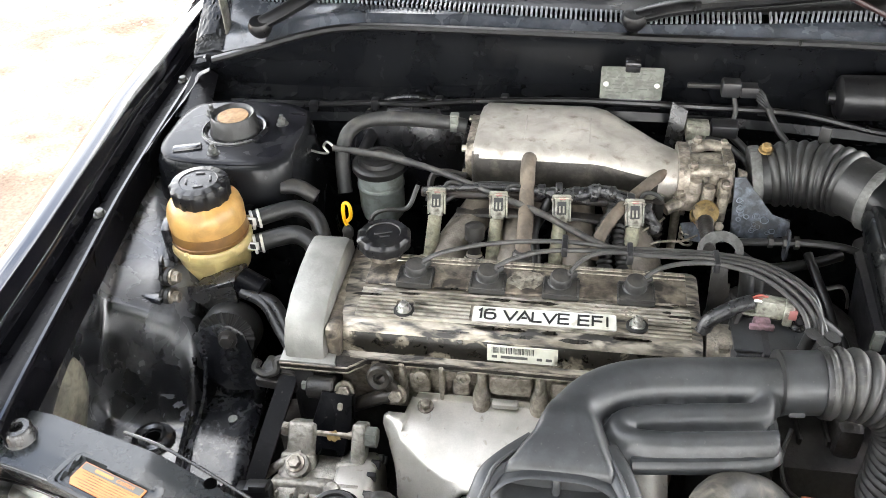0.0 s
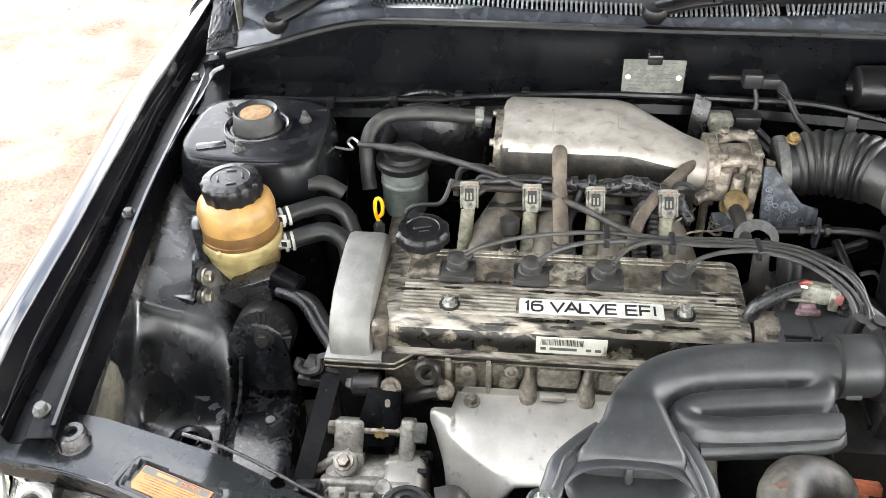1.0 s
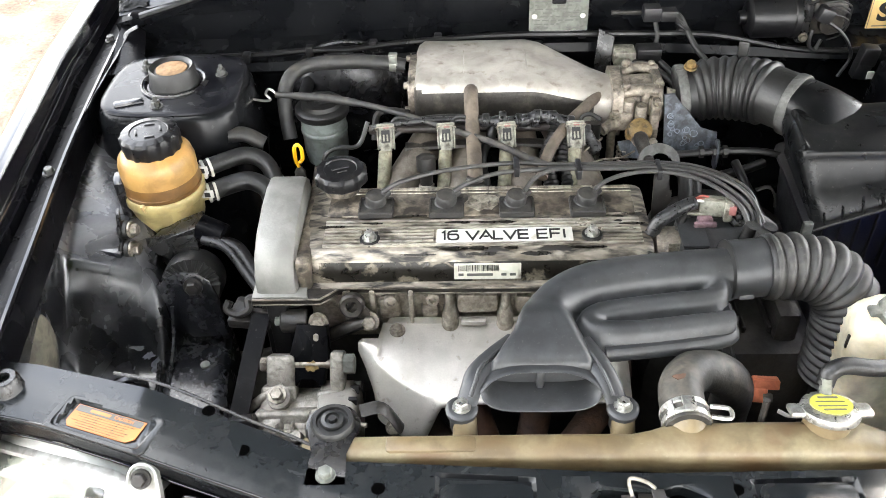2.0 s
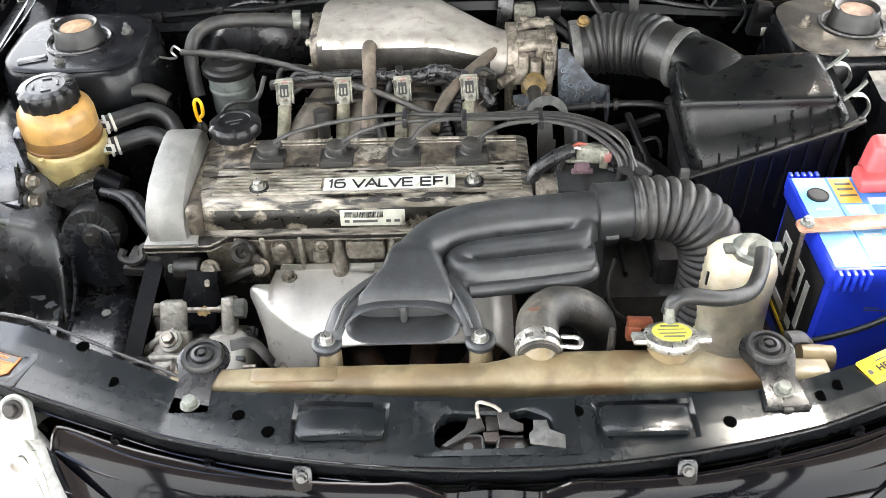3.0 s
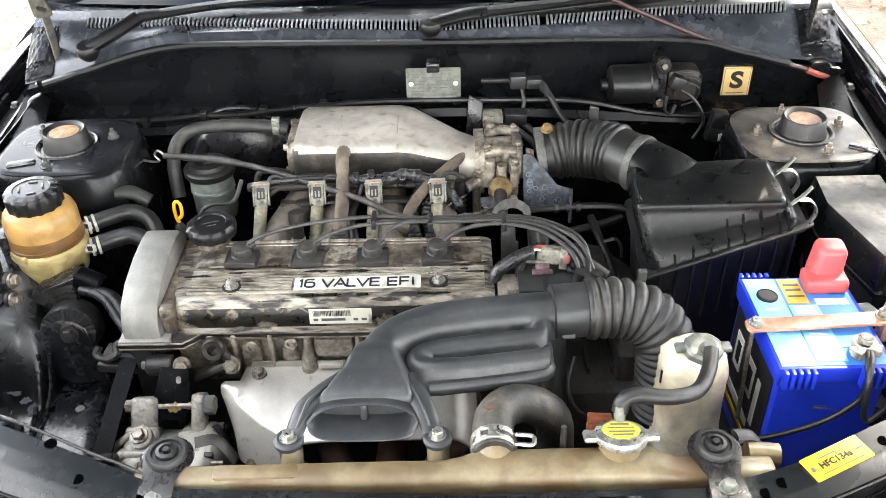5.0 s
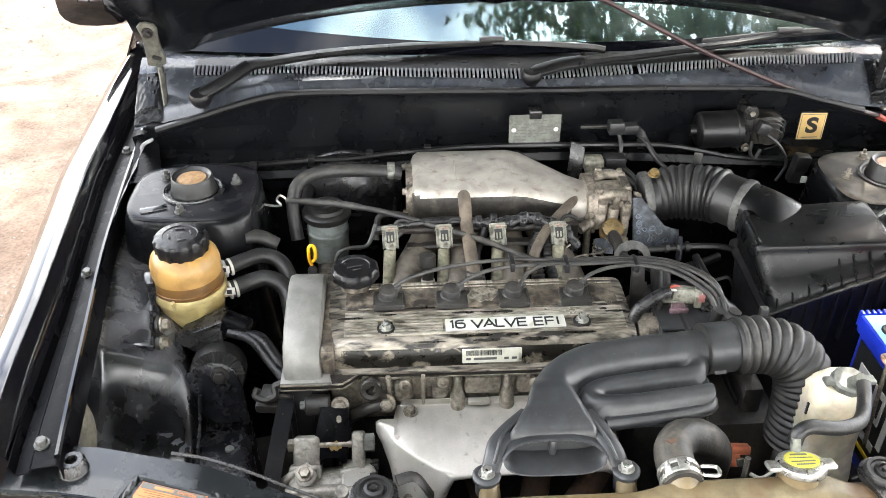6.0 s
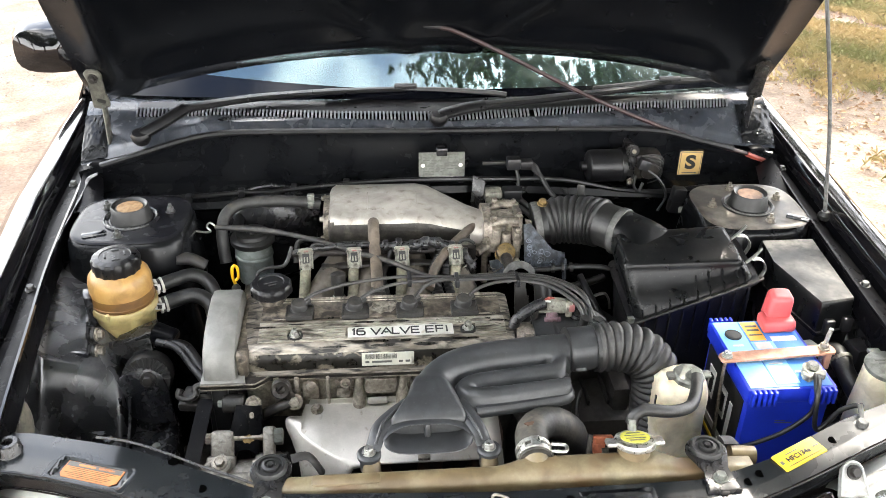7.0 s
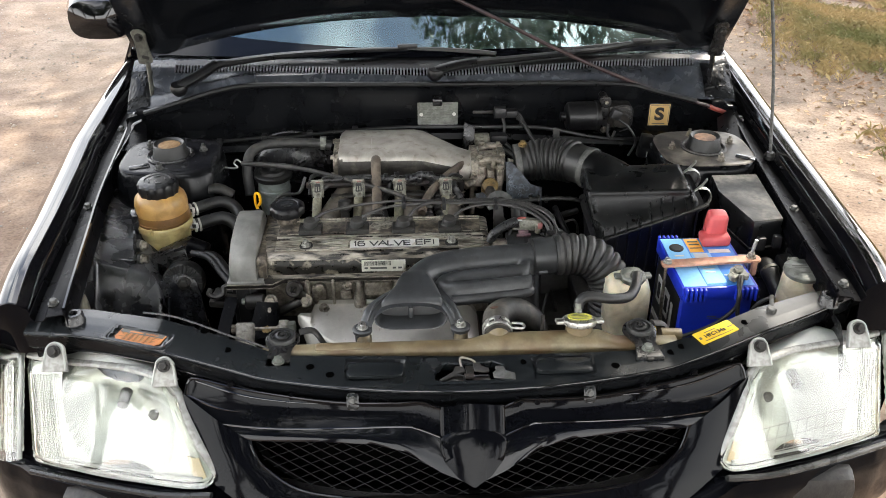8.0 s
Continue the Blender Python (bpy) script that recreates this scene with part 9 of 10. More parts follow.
wm = thing("wiper_motor", (0.32, 0.74, 0.745), "black cylindrical wiper motor on the firewall", "wiper motor")
bm = lathe(B(), (0.258, 0.738, 0.782), (1, 0, 0.02), [(0.010, 0), (0.011, 0.010), (0.026, 0.012), (0.031, 0.016), (0.032, 0.022), (0.032, 0.076), (0.034, 0.078), (0.034, 0.086)], 28)
part("motor_can", bm, "plasticblack", wm)
bm = B()
box(bm, (0.352, 0.738, 0.790), (0.018, 0.05, 0.085), 0.006)
lathe(bm, (0.350, 0.715, 0.825), (0, -1, 0), [(0.013, 0), (0.013, 0.006), (0.006, 0.007)], 18)
part("gear_flange", bm, "soot", wm)
for dx, dz in ((0.0, 0.035), (0.0, -0.03)):
    part("flange_bolt", hexbolt(B(), (0.352, 0.712, 0.790 + dz), (0, -1, 0), 0.005), "steel", wm)
bm = B()
box(bm, (0.388, 0.742, 0.785), (0.055, 0.045, 0.055), 0.010)
cyl(bm, (0.39, 0.725, 0.78), (0.39, 0.712, 0.78), 0.02, 0.017, 20)
part("gear_case", bm, "oilblack", wm)
for dz, r in ((0.012, 0.0014), (0.005, 0.0012), (0.0, 0.0013), (-0.010, 0.0014)):
    part("case_lead", sweep(B(), [(0.372, 0.716, 0.80 + dz), (0.392, 0.704, 0.808 + dz), (0.412, 0.708, 0.795 + dz), (0.408, 0.714, 0.772 + dz), (0.388, 0.712, 0.765 + dz)], r, 8, 6), "rubber", wm)
part("plug", box(B(), (0.375, 0.708, 0.798), (0.022, 0.02, 0.022), 0.003, (0, 20, 0)), "plastic", wm)
bm = sweep(B(), [(0.378, 0.702, 0.79), (0.40, 0.695, 0.775), (0.415, 0.690, 0.755), (0.420, 0.688, 0.735), (0.405, 0.68, 0.71)], 0.0026, 8, 6)
part("lead", bm, "plasticblack", wm)
bm = sweep(B(), [(0.36, 0.705, 0.775), (0.358, 0.70, 0.755), (0.368, 0.70, 0.745), (0.376, 0.703, 0.76)], 0.003, 8, 6)
part("lead", bm, "rubber", wm)

cn = thing("wiring_connector", (0.13, 0.70, 0.79), "black plastic wiring connector hanging before the firewall", "connector")
bm = B()
box(bm, (0.118, 0.703, 0.809), (0.026, 0.022, 0.022), 0.003)
box(bm, (0.143, 0.703, 0.806), (0.024, 0.020, 0.016), 0.002)
part("plug", bm, "plastic", cn)
part("lead", sweep(B(), [(0.154, 0.702, 0.805), (0.168, 0.690, 0.790), (0.185, 0.665, 0.765), (0.21, 0.64, 0.745)], 0.0045, 10, 6), "rubber", cn)
for k in range(5):
    part("plug_wire", sweep(B(), [(0.152, 0.700 - 0.003 * k, 0.812 - 0.003 * k), (0.162, 0.694 - 0.003 * k, 0.806 - 0.003 * k), (0.172, 0.686, 0.788)], 0.0014, 6, 4), "plasticblack", cn)
part("lead", sweep(B(), [(0.125, 0.702, 0.795), (0.128, 0.69, 0.775), (0.12, 0.68, 0.755), (0.112, 0.67, 0.73)], 0.0034, 10, 6), "rubber", cn)
part("bracket", box(B(), (0.085, 0.712, 0.806), (0.05, 0.006, 0.006), 0.001), "dark", cn)
rl = thing("relay", (0.437, 0.68, 0.71), "small black relay on a bracket by the strut tower", "relay")
bm = B()
box(bm, (0.441, 0.678, 0.746), (0.026, 0.022, 0.030), 0.004, (0, 8, 0))
box(bm, (0.436, 0.678, 0.722), (0.024, 0.020, 0.026), 0.003, (0, 8, 0))
part("case", bm, "plastic", rl)
part("pin_plate", box(B(), (0.446, 0.664, 0.720), (0.010, 0.003, 0.012), 0.0005), "badge", rl)
part("bracket", sweep(B(), [(0.437, 0.685, 0.715), (0.437, 0.72, 0.712), (0.437, 0.76, 0.712)], 0.007, 8, 4, flat=0.4), "bay", rl)

# brake fluid reservoir, booster and the hose above
br = thing("brake_reservoir", (-0.368, 0.592, 0.62), "grey translucent brake fluid reservoir with a black cap", "brake reservoir")
bm = lathe(B(), (-0.368, 0.592, 0.635), (0, 0, 1), [(0.024, 0), (0.030, 0.004), (0.033, 0.020), (0.033, 0.052), (0.0345, 0.054), (0.0345, 0.058), (0.033, 0.060), (0.034, 0.085)], 32)
part("bowl", bm, "greyplastic", br)
bm = lathe(B(), (-0.368, 0.592, 0.716), (0, 0, 1), [(0.038, 0), (0.0395, 0.003), (0.0395, 0.010), (0.036, 0.013), (0.030, 0.014), (0.028, 0.020), (0.022, 0.022), (0.021, 0.019), (0.010, 0.019), (0.009, 0.025), (0.0, 0.025)], 36)
part("cap", bm, "rubber", br, "black screw cap")
bm = B()
cyl(bm, (-0.368, 0.64, 0.632), (-0.368, 0.50, 0.618), 0.022, 0.020, 20)
part("master_cylinder", bm, "alloydirty", br)
bo = thing("brake_booster", (-0.355, 0.71, 0.57), "large round black brake booster on the firewall", "brake booster")
bm = lathe(B(), (-0.345, 0.745, 0.655), (0, -1, 0), [(0.098, 0), (0.104, 0.004), (0.104, 0.014), (0.098, 0.018), (0.094, 0.030), (0.080, 0.044), (0.055, 0.052), (0.03, 0.058)], 48)
part("shell", bm, "bay", bo)
part("shell_seam", lathe(B(), (-0.345, 0.735, 0.655), (0, -1, 0), [(0.104, 0), (0.1065, 0.002), (0.1065, 0.006), (0.104, 0.008)], 48), "bay", bo)
part("booster_port", cyl(B(), (-0.405, 0.705, 0.705), (-0.410, 0.640, 0.700), 0.010, 0.009, 14), "plastic", bo)
bm = sweep(B(), [(-0.246, 0.632, 0.768), (-0.27, 0.632, 0.773), (-0.33, 0.632, 0.776), (-0.385, 0.628, 0.774), (-0.412, 0.612, 0.764), (-0.420, 0.592, 0.742), (-0.418, 0.575, 0.712), (-0.414, 0.562, 0.690)], 0.0105, 14, 7)
vh = thing("vacuum_hose", (-0.38, 0.6, 0.68), "dusty black rubber brake vacuum hose with wire clamp", "vacuum hose")
part("hose", bm, "greyrubber", vh)
bm = lathe(B(), (-0.268, 0.632, 0.772), (1, 0, -0.1), [(0.0115, 0), (0.012, 0.001), (0.012, 0.009), (0.0115, 0.010)], 20)
box(bm, (-0.262, 0.628, 0.787), (0.012, 0.010, 0.006), 0.001)
box(bm, (-0.262, 0.623, 0.780), (0.012, 0.003, 0.014), 0.001)
part("clamp", bm, "plate", vh)
bm = sweep(B(), [(-0.238, 0.565, 0.728), (-0.265, 0.562, 0.735), (-0.283, 0.556, 0.732), (-0.287, 0.548, 0.715), (-0.288, 0.54, 0.70)], 0.005, 8, 6)
part("vacuum_pipe", bm, "greyrubber", engine)
cb = thing("control_cable", (-0.2, 0.5, 0.72), "dusty grey cable crossing above the engine to a wire hook", "cable")
bm = sweep(B(), [(-0.428, 0.574, 0.757), (-0.39, 0.568, 0.757), (-0.340, 0.556, 0.758), (-0.28, 0.534, 0.757), (-0.226, 0.508, 0.754), (-0.17, 0.482, 0.749), (-0.124, 0.460, 0.745), (-0.08, 0.435, 0.738), (-0.04, 0.418, 0.730)], 0.0045, 10, 7, rf=lambda s: 0.0058 if 0.03 < s < 0.12 else 0.0045)
part("sheath", bm, "greyrubber", cb)
bm = sweep(B(), [(-0.425, 0.574, 0.757), (-0.436, 0.576, 0.765), (-0.443, 0.578, 0.756), (-0.437, 0.576, 0.748), (-0.448, 0.580, 0.744), (-0.468, 0.585, 0.745)], 0.0018, 6, 6)
part("hook", bm, "bright", cb)
ds = thing("dipstick", (-0.382, 0.448, 0.70), "yellow plastic dipstick loop in its tube", "dipstick")
bm = sweep(B(), [(-0.381, 0.449, 0.716), (-0.3845, 0.450, 0.728), (-0.3845, 0.452, 0.745), (-0.380, 0.453, 0.750), (-0.3755, 0.452, 0.744), (-0.3755, 0.450, 0.730), (-0.380, 0.449, 0.724)], 0.0026, 8, 6, flat=1.0)
part("handle", bm, "yellowplastic", ds)
bm = lathe(B(), (-0.381, 0.449, 0.700), (0, 0, 1), [(0.007, 0), (0.0075, 0.010), (0.005, 0.014), (0.003, 0.018)], 14)
cyl(bm, (-0.381, 0.449, 0.70), (-0.378, 0.43, 0.60), 0.0045)
part("tube", bm, "dark", ds)

# power steering reservoir
ps = thing("steering_reservoir", (-0.552, 0.405, 0.66), "amber plastic power steering reservoir with a black screw cap", "fluid reservoir")
PC = V(-0.552, 0.405, 0.0)
bm = lathe(B(), PC + V(0, 0, 0.7245), (0, 0, 1), [(0.0495, 0), (0.0505, 0.004), (0.0505, 0.006), (0.0495, 0.0065), (0.0485, 0.020)], 44)
part("fluid_band", bm, "amberdark", ps, "dark fluid line showing through")
bm = lathe(B(), PC + V(0, 0, 0.7445), (0, 0, 1), [(0.0485, 0), (0.0485, 0.018), (0.046, 0.028), (0.040, 0.035), (0.034, 0.038)], 44)
part("upper_bowl", bm, "amber", ps)
bm = lathe(B(), PC + V(0, 0, 0.664), (0, 0, 1), [(0.030, 0), (0.039, 0.003), (0.044, 0.012), (0.0465, 0.030), (0.0475, 0.046), (0.0515, 0.047), (0.0525, 0.050), (0.0525, 0.057), (0.0515, 0.060), (0.0500, 0.061)], 44)
part("lower_bowl", bm, "cream", ps, "cream lower bowl with a moulded seam")
bm = lathe(B(), PC + V(0, 0, 0.779), (0, 0, 1), [(0.034, 0), (0.0355, 0.003), (0.0360, 0.022), (0.034, 0.0255), (0.024, 0.027), (0.023, 0.026), (0.0, 0.0265)], 72, wob=lambda a, h: 1 + (0.04 if h < 0.023 and math.sin(a * 14) > 0.2 else 0))
pcap = part("cap", bm, "plasticblack", ps, "black ribbed screw cap")
for a in (20, 100, 200, 290):
    part("cap_mark", box(B(), PC + V(0.015 * math.cos(radians(a)), 0.015 * math.sin(radians(a)), 0.8060), (0.012, 0.003, 0.0012), 0.0003, (0, 0, a + 90)), "plastic", pcap)
part("peg", cyl(B(), PC + V(-0.012, -0.049, 0.715), PC + V(-0.012, -0.053, 0.728), 0.003, None, 8), "cream", ps)
for k, (p0, d, z) in enumerate((((-0.513, 0.437), (1, 0.55, 0.05), 0.722), ((-0.504, 0.412), (1, 0.45, 0.02), 0.702))):
    d = V(*d).normalized()
    a = V(*p0, z)
    part("spigot", cyl(B(), a - d * 0.02, a + d * 0.02, 0.0085, None, 16), "cream", ps)
    bm = B()
    for o in (0.004, 0.013):
        lathe(bm, a + d * o, d, [(0.0128, 0), (0.0134, 0.0008), (0.0134, 0.003), (0.0128, 0.0038)], 22)
    box(bm, a + d * 0.010 + V(-0.002, -0.0125, 0.0055), (0.016, 0.0025, 0.012), 0.0008)
    clampp = part("clamp", bm, "badge", ps, "white metal hose clamp")
    part("clamp_slot", box(B(), a + d * 0.010 + V(-0.002, -0.0140, 0.0055), (0.007, 0.0012, 0.007), 0.0), "ink", clampp)
for pts, r in (([(-0.508, 0.441, 0.722), (-0.482, 0.457, 0.724), (-0.455, 0.470, 0.724), (-0.430, 0.465, 0.715), (-0.415, 0.445, 0.695), (-0.41, 0.43, 0.66)], 0.0115),
               ([(-0.498, 0.416, 0.702), (-0.470, 0.430, 0.705), (-0.445, 0.435, 0.706), (-0.422, 0.425, 0.695), (-0.412, 0.40, 0.67), (-0.41, 0.38, 0.62)], 0.0125)):
    part("hose", sweep(B(), pts, r, 14, 7), "rubber", ps, "black rubber steering hose")
part("bracket", box(B(), (-0.600, 0.385, 0.705), (0.012, 0.03, 0.09), 0.003, (0, 0, 20)), "bay", ps)
part("bracket_foot", sweep(B(), [(-0.602, 0.385, 0.68), (-0.604, 0.35, 0.67), (-0.60, 0.33, 0.69)], 0.008, 8, 5, flat=0.4), "bay", ps)

# tower-side clip block
tc = thing("pipe_clip", (-0.462, 0.505, 0.715), "dusty black rubber pipe clip on the strut tower", "clip")
part("block", sweep(B(), [(-0.485, 0.500, 0.738), (-0.462, 0.506, 0.734), (-0.438, 0.504, 0.720)], 0.0125, 12, 5, flat=0.8), "greyrubber", tc)
part("stem", cyl(B(), (-0.475, 0.505, 0.735), (-0.50, 0.525, 0.725), 0.006, None, 10), "dark", tc)

# engine mount with ribbed rubber, and the brake pipe bracket
em = thing("engine_mount", (-0.49, 0.27, 0.56), "black engine mount with ribbed rubber between brackets", "engine mount")
MD = V(0.10, -0.93, 0.30).normalized()
MC = V(-0.506, 0.308, 0.642)
bm = lathe(B(), MC - MD * 0.02, MD, [(0.034, 0), (0.038, 0.004), (0.038, 0.034), (0.035, 0.038), (0.018, 0.038), (0.0, 0.038)], 48)
drum = part("rubber_drum", bm, "rubber", em)
mx, my, _ = frame_of(MD)
for i in range(26):
    a = 2 * math.pi * i / 26
    d = mx * math.cos(a) + my * math.sin(a)
    if d.z > -0.1:
        c = MC + MD * 0.0185
        part("rib", sweep(B(), [c + d * 0.016, c + d * 0.028, c + d * 0.0365], 0.0018, 6, 2), "rubber", drum)
bm = slab(B(), [(-0.058, -0.012), (-0.046, 0.008), (-0.026, 0.021), (-0.006, 0.026), (0.010, 0.023), (0.024, 0.012), (0.031, -0.012), (0.036, -0.068), (-0.006, -0.066), (-0.034, -0.048)], 0.006, facing((-0.504, 0.286, 0.644), (1, 0.12, 0), (0, 0.30, 0.95)), 0.0025)
plate = part("plate", bm, "legpaint", em)
part("bolt", hexbolt(B(), (-0.500, 0.285, 0.652), (0.1, -0.93, 0.30), 0.0085), "dark", plate)
# bracket: a bent box on top with a cast arm running to the engine
BOXA = [V(-0.566, 0.335, 0.664), V(-0.494, 0.338, 0.672), V(-0.492, 0.372, 0.672), V(-0.560, 0.366, 0.664)]
BOXB = [V(-0.562, 0.330, 0.682), V(-0.496, 0.332, 0.708), V(-0.494, 0.372, 0.708), V(-0.556, 0.366, 0.684)]
bm = ring_loft(B(), [BOXA, BOXB])
bmesh.ops.bevel(bm, geom=list(bm.edges), offset=0.004, segments=2, affect="EDGES", profile=0.5)
part("bracket_box", bm, "soot", em)
bm = slab(B(), [(-0.032, 0.014), (0.034, 0.020), (0.032, -0.018), (0.006, -0.030), (-0.034, 0.0)], 0.004, facing((-0.531, 0.330, 0.680), (1, 0, 0.12), (0, 0.25, 0.97)), 0.0015)
part("bracket_face", bm, "soot", em)
part("arm_bush", cyl(B(), (-0.498, 0.348, 0.698), (-0.462, 0.338, 0.688), 0.017, 0.016, 20, 0.003), "railblack", em)
for o in (0.0, 0.020):
    part("arm", sweep(B(), [(-0.488 + o, 0.330 - o * 0.3, 0.692), (-0.455 + o * 0.6, 0.315, 0.690), (-0.430 + o * 0.5, 0.290, 0.672), (-0.405, 0.262 + o * 0.6, 0.658)], 0.0085, 10, 6, flat=0.8), "plasticblack", em)
bm = B()
box(bm, (-0.418, 0.238, 0.645), (0.052, 0.034, 0.014), 0.004, (0, 3, -4))
box(bm, (-0.414, 0.243, 0.655), (0.048, 0.026, 0.012), 0.004, (0, 3, -4))
part("foot", bm, "dark", em, "dirty cast mount foot")
part("foot_hook", sweep(B(), [(-0.440, 0.236, 0.672), (-0.443, 0.230, 0.664), (-0.430, 0.226, 0.660), (-0.418, 0.230, 0.664), (-0.418, 0.238, 0.672), (-0.405, 0.240, 0.676)], 0.005, 8, 6), "dark", em)
pb = thing("pipe_bracket", (-0.590, 0.325, 0.665), "small black bracket with two steel nuts on the wheelhouse", "bracket")
part("upright", slab(B(), [(-0.016, -0.020), (0.014, -0.024), (0.012, 0.020), (0.006, 0.046), (-0.004, 0.048), (-0.012, 0.020)], 0.004, facing((-0.596, 0.330, 0.690), (0.25, -1, 0), (0.15, 0, 1)), 0.0012), "bay", pb)
for y, z in ((0.330, 0.708), (0.318, 0.686)):
    bm = lathe(B(), (-0.590, y, z), (1, -0.1, 0.1), [(0.0105, 0), (0.012, 0.002), (0.012, 0.004), (0.009, 0.006), (0.012, 0.008), (0.011, 0.012)], 20)
    part("rubber_ring", bm, "rubber", pb)
    part("nut", hexbolt(B(), (-0.577, y, z), (1, -0.1, 0.1), 0.0075), "steel", pb)
part("foot", slab(B(), [(-0.026, -0.010), (0.026, -0.022), (0.028, 0.006), (-0.008, 0.026), (-0.022, 0.012)], 0.006, pose(-0.612, 0.322, 0.6905, -14, 6, 0), 0.002), "baydust", pb)
part("washer", lathe(B(), (-0.620, 0.322, 0.690), (0.1, -0.3, 1), [(0.010, 0), (0.010, 0.002), (0.0045, 0.003), (0.004, 0.0015), (0, 0.0015)], 20), "bay", pb)

# ---- labels on the support ----
yl = thing("warning_label", (0.374, -0.03, 0.742), "yellow paper label printed with refrigerant code on the support", "label")
YM = facing((0.3745, -0.0240, support_z(0.3745) + 0.0030), (1, 0.41, 0.135), (-0.38, 1, 0.0))
part("sheet", slab(B(), rrect(0.0665, 0.0280, 0.0015), 0.0012, YM), "yellow", yl)
letters("lettering", "HFC134a", 0.0096, YM @ pose(-0.002, -0.001, 0.0003), "ink", yl, bold=0.0002)
for x, y, w, h in ((-0.006, 0.0072, 0.020, 0.0012), (-0.0285, -0.001, 0.004, 0.005), (0.0265, 0.0, 0.010, 0.0016), (0.0, -0.0095, 0.050, 0.0007)):
    part("text_bar", slab(B(), rrect(w, h, 0.0005, 2), 0.0005, YM @ pose(x, y, 0.0006)), "plateink", yl)
ol = thing("caution_label", (-0.494, -0.008, 0.75), "orange caution label in a sunk bed of the support", "label")
OM = facing((-0.4915, -0.0075, support_z(-0.494) - 0.0022), (1, -0.335, 0.0), (0.325, 1, 0.0))
bm, rings = B(), []
for w, h, dz in ((0.108, 0.0440, 0.0002), (0.107, 0.0435, 0.0014), (0.096, 0.037, 0.0013), (0.086, 0.029, -0.0036)):
    ring = []
    for x, y in rrect(w, h, 0.006):
        p = OM @ V(x, y, 0)
        ring.append(V(p.x, p.y, support_z(p.x if dz > 0 else -0.494) + dz))
    rings.append(ring)
ring_loft(bm, rings, caps=False)
bm.faces.new([bm.verts.new(p) for p in rings[-1]])
bmesh.ops.remove_doubles(bm, verts=bm.verts, dist=0.00001)
part("label_bed", bm, "support", sup, "sunk bed pressed into the support", smooth=25)
part("sheet", slab(B(), [(-0.0375, 0.0130), (-0.0375, -0.0070), (-0.0330, -0.0125), (0.0310, -0.0128), (0.0375, -0.0070), (0.0375, 0.0130)], 0.0012, OM, 0.0003), "orange", ol)
part("header", slab(B(), rrect(0.072, 0.0070, 0.0006), 0.0006, OM @ pose(0, 0.0086, 0.0005)), "plateink", ol)
letters("lettering", "CAUTION", 0.0046, OM @ pose(0.016, 0.0084, 0.0008), "orange", ol)
part("text_bar", slab(B(), rrect(0.022, 0.0032, 0.0008, 2), 0.0005, OM @ pose(-0.010, 0.0086, 0.0008)), "orange", ol)
for i in range(6):
    w = 0.062 - 0.008 * (i % 3)
    part("text_bar", slab(B(), rrect(w, 0.0006, 0.0002, 1), 0.0005, OM @ pose(-0.002 * (i % 2), 0.0030 - 0.0026 * i, 0.0006)), "brass", ol)
bm = sweep(B(), [(-0.50, 0.052, 0.750), (-0.46, 0.040, 0.752), (-0.42, 0.026, 0.748), (-0.36, 0.004, 0.736), (-0.32, -0.010, 0.730), (-0.30, -0.018, 0.726)], 0.0018, 8, 6)
part("release_cable", bm, "soot", sup)

# ---- nose ----
def nose(x, z):
    return -0.130 + 0.37 * x * x - (0.71 - 0.09 * x * x - z) * 0.7


def along(pts, t):
    """A point on a polyline by its share of the length."""
    ds = [math.dist(p, q) for p, q in zip(pts, pts[1:])]
    d = t * sum(ds)
    for p, q, k in zip(pts, pts[1:], ds):
        if d <= k + 1e-9:
            return tuple(lerp(i, j, d / k if k else 0) for i, j in zip(p, q))
        d -= k
    return pts[-1]


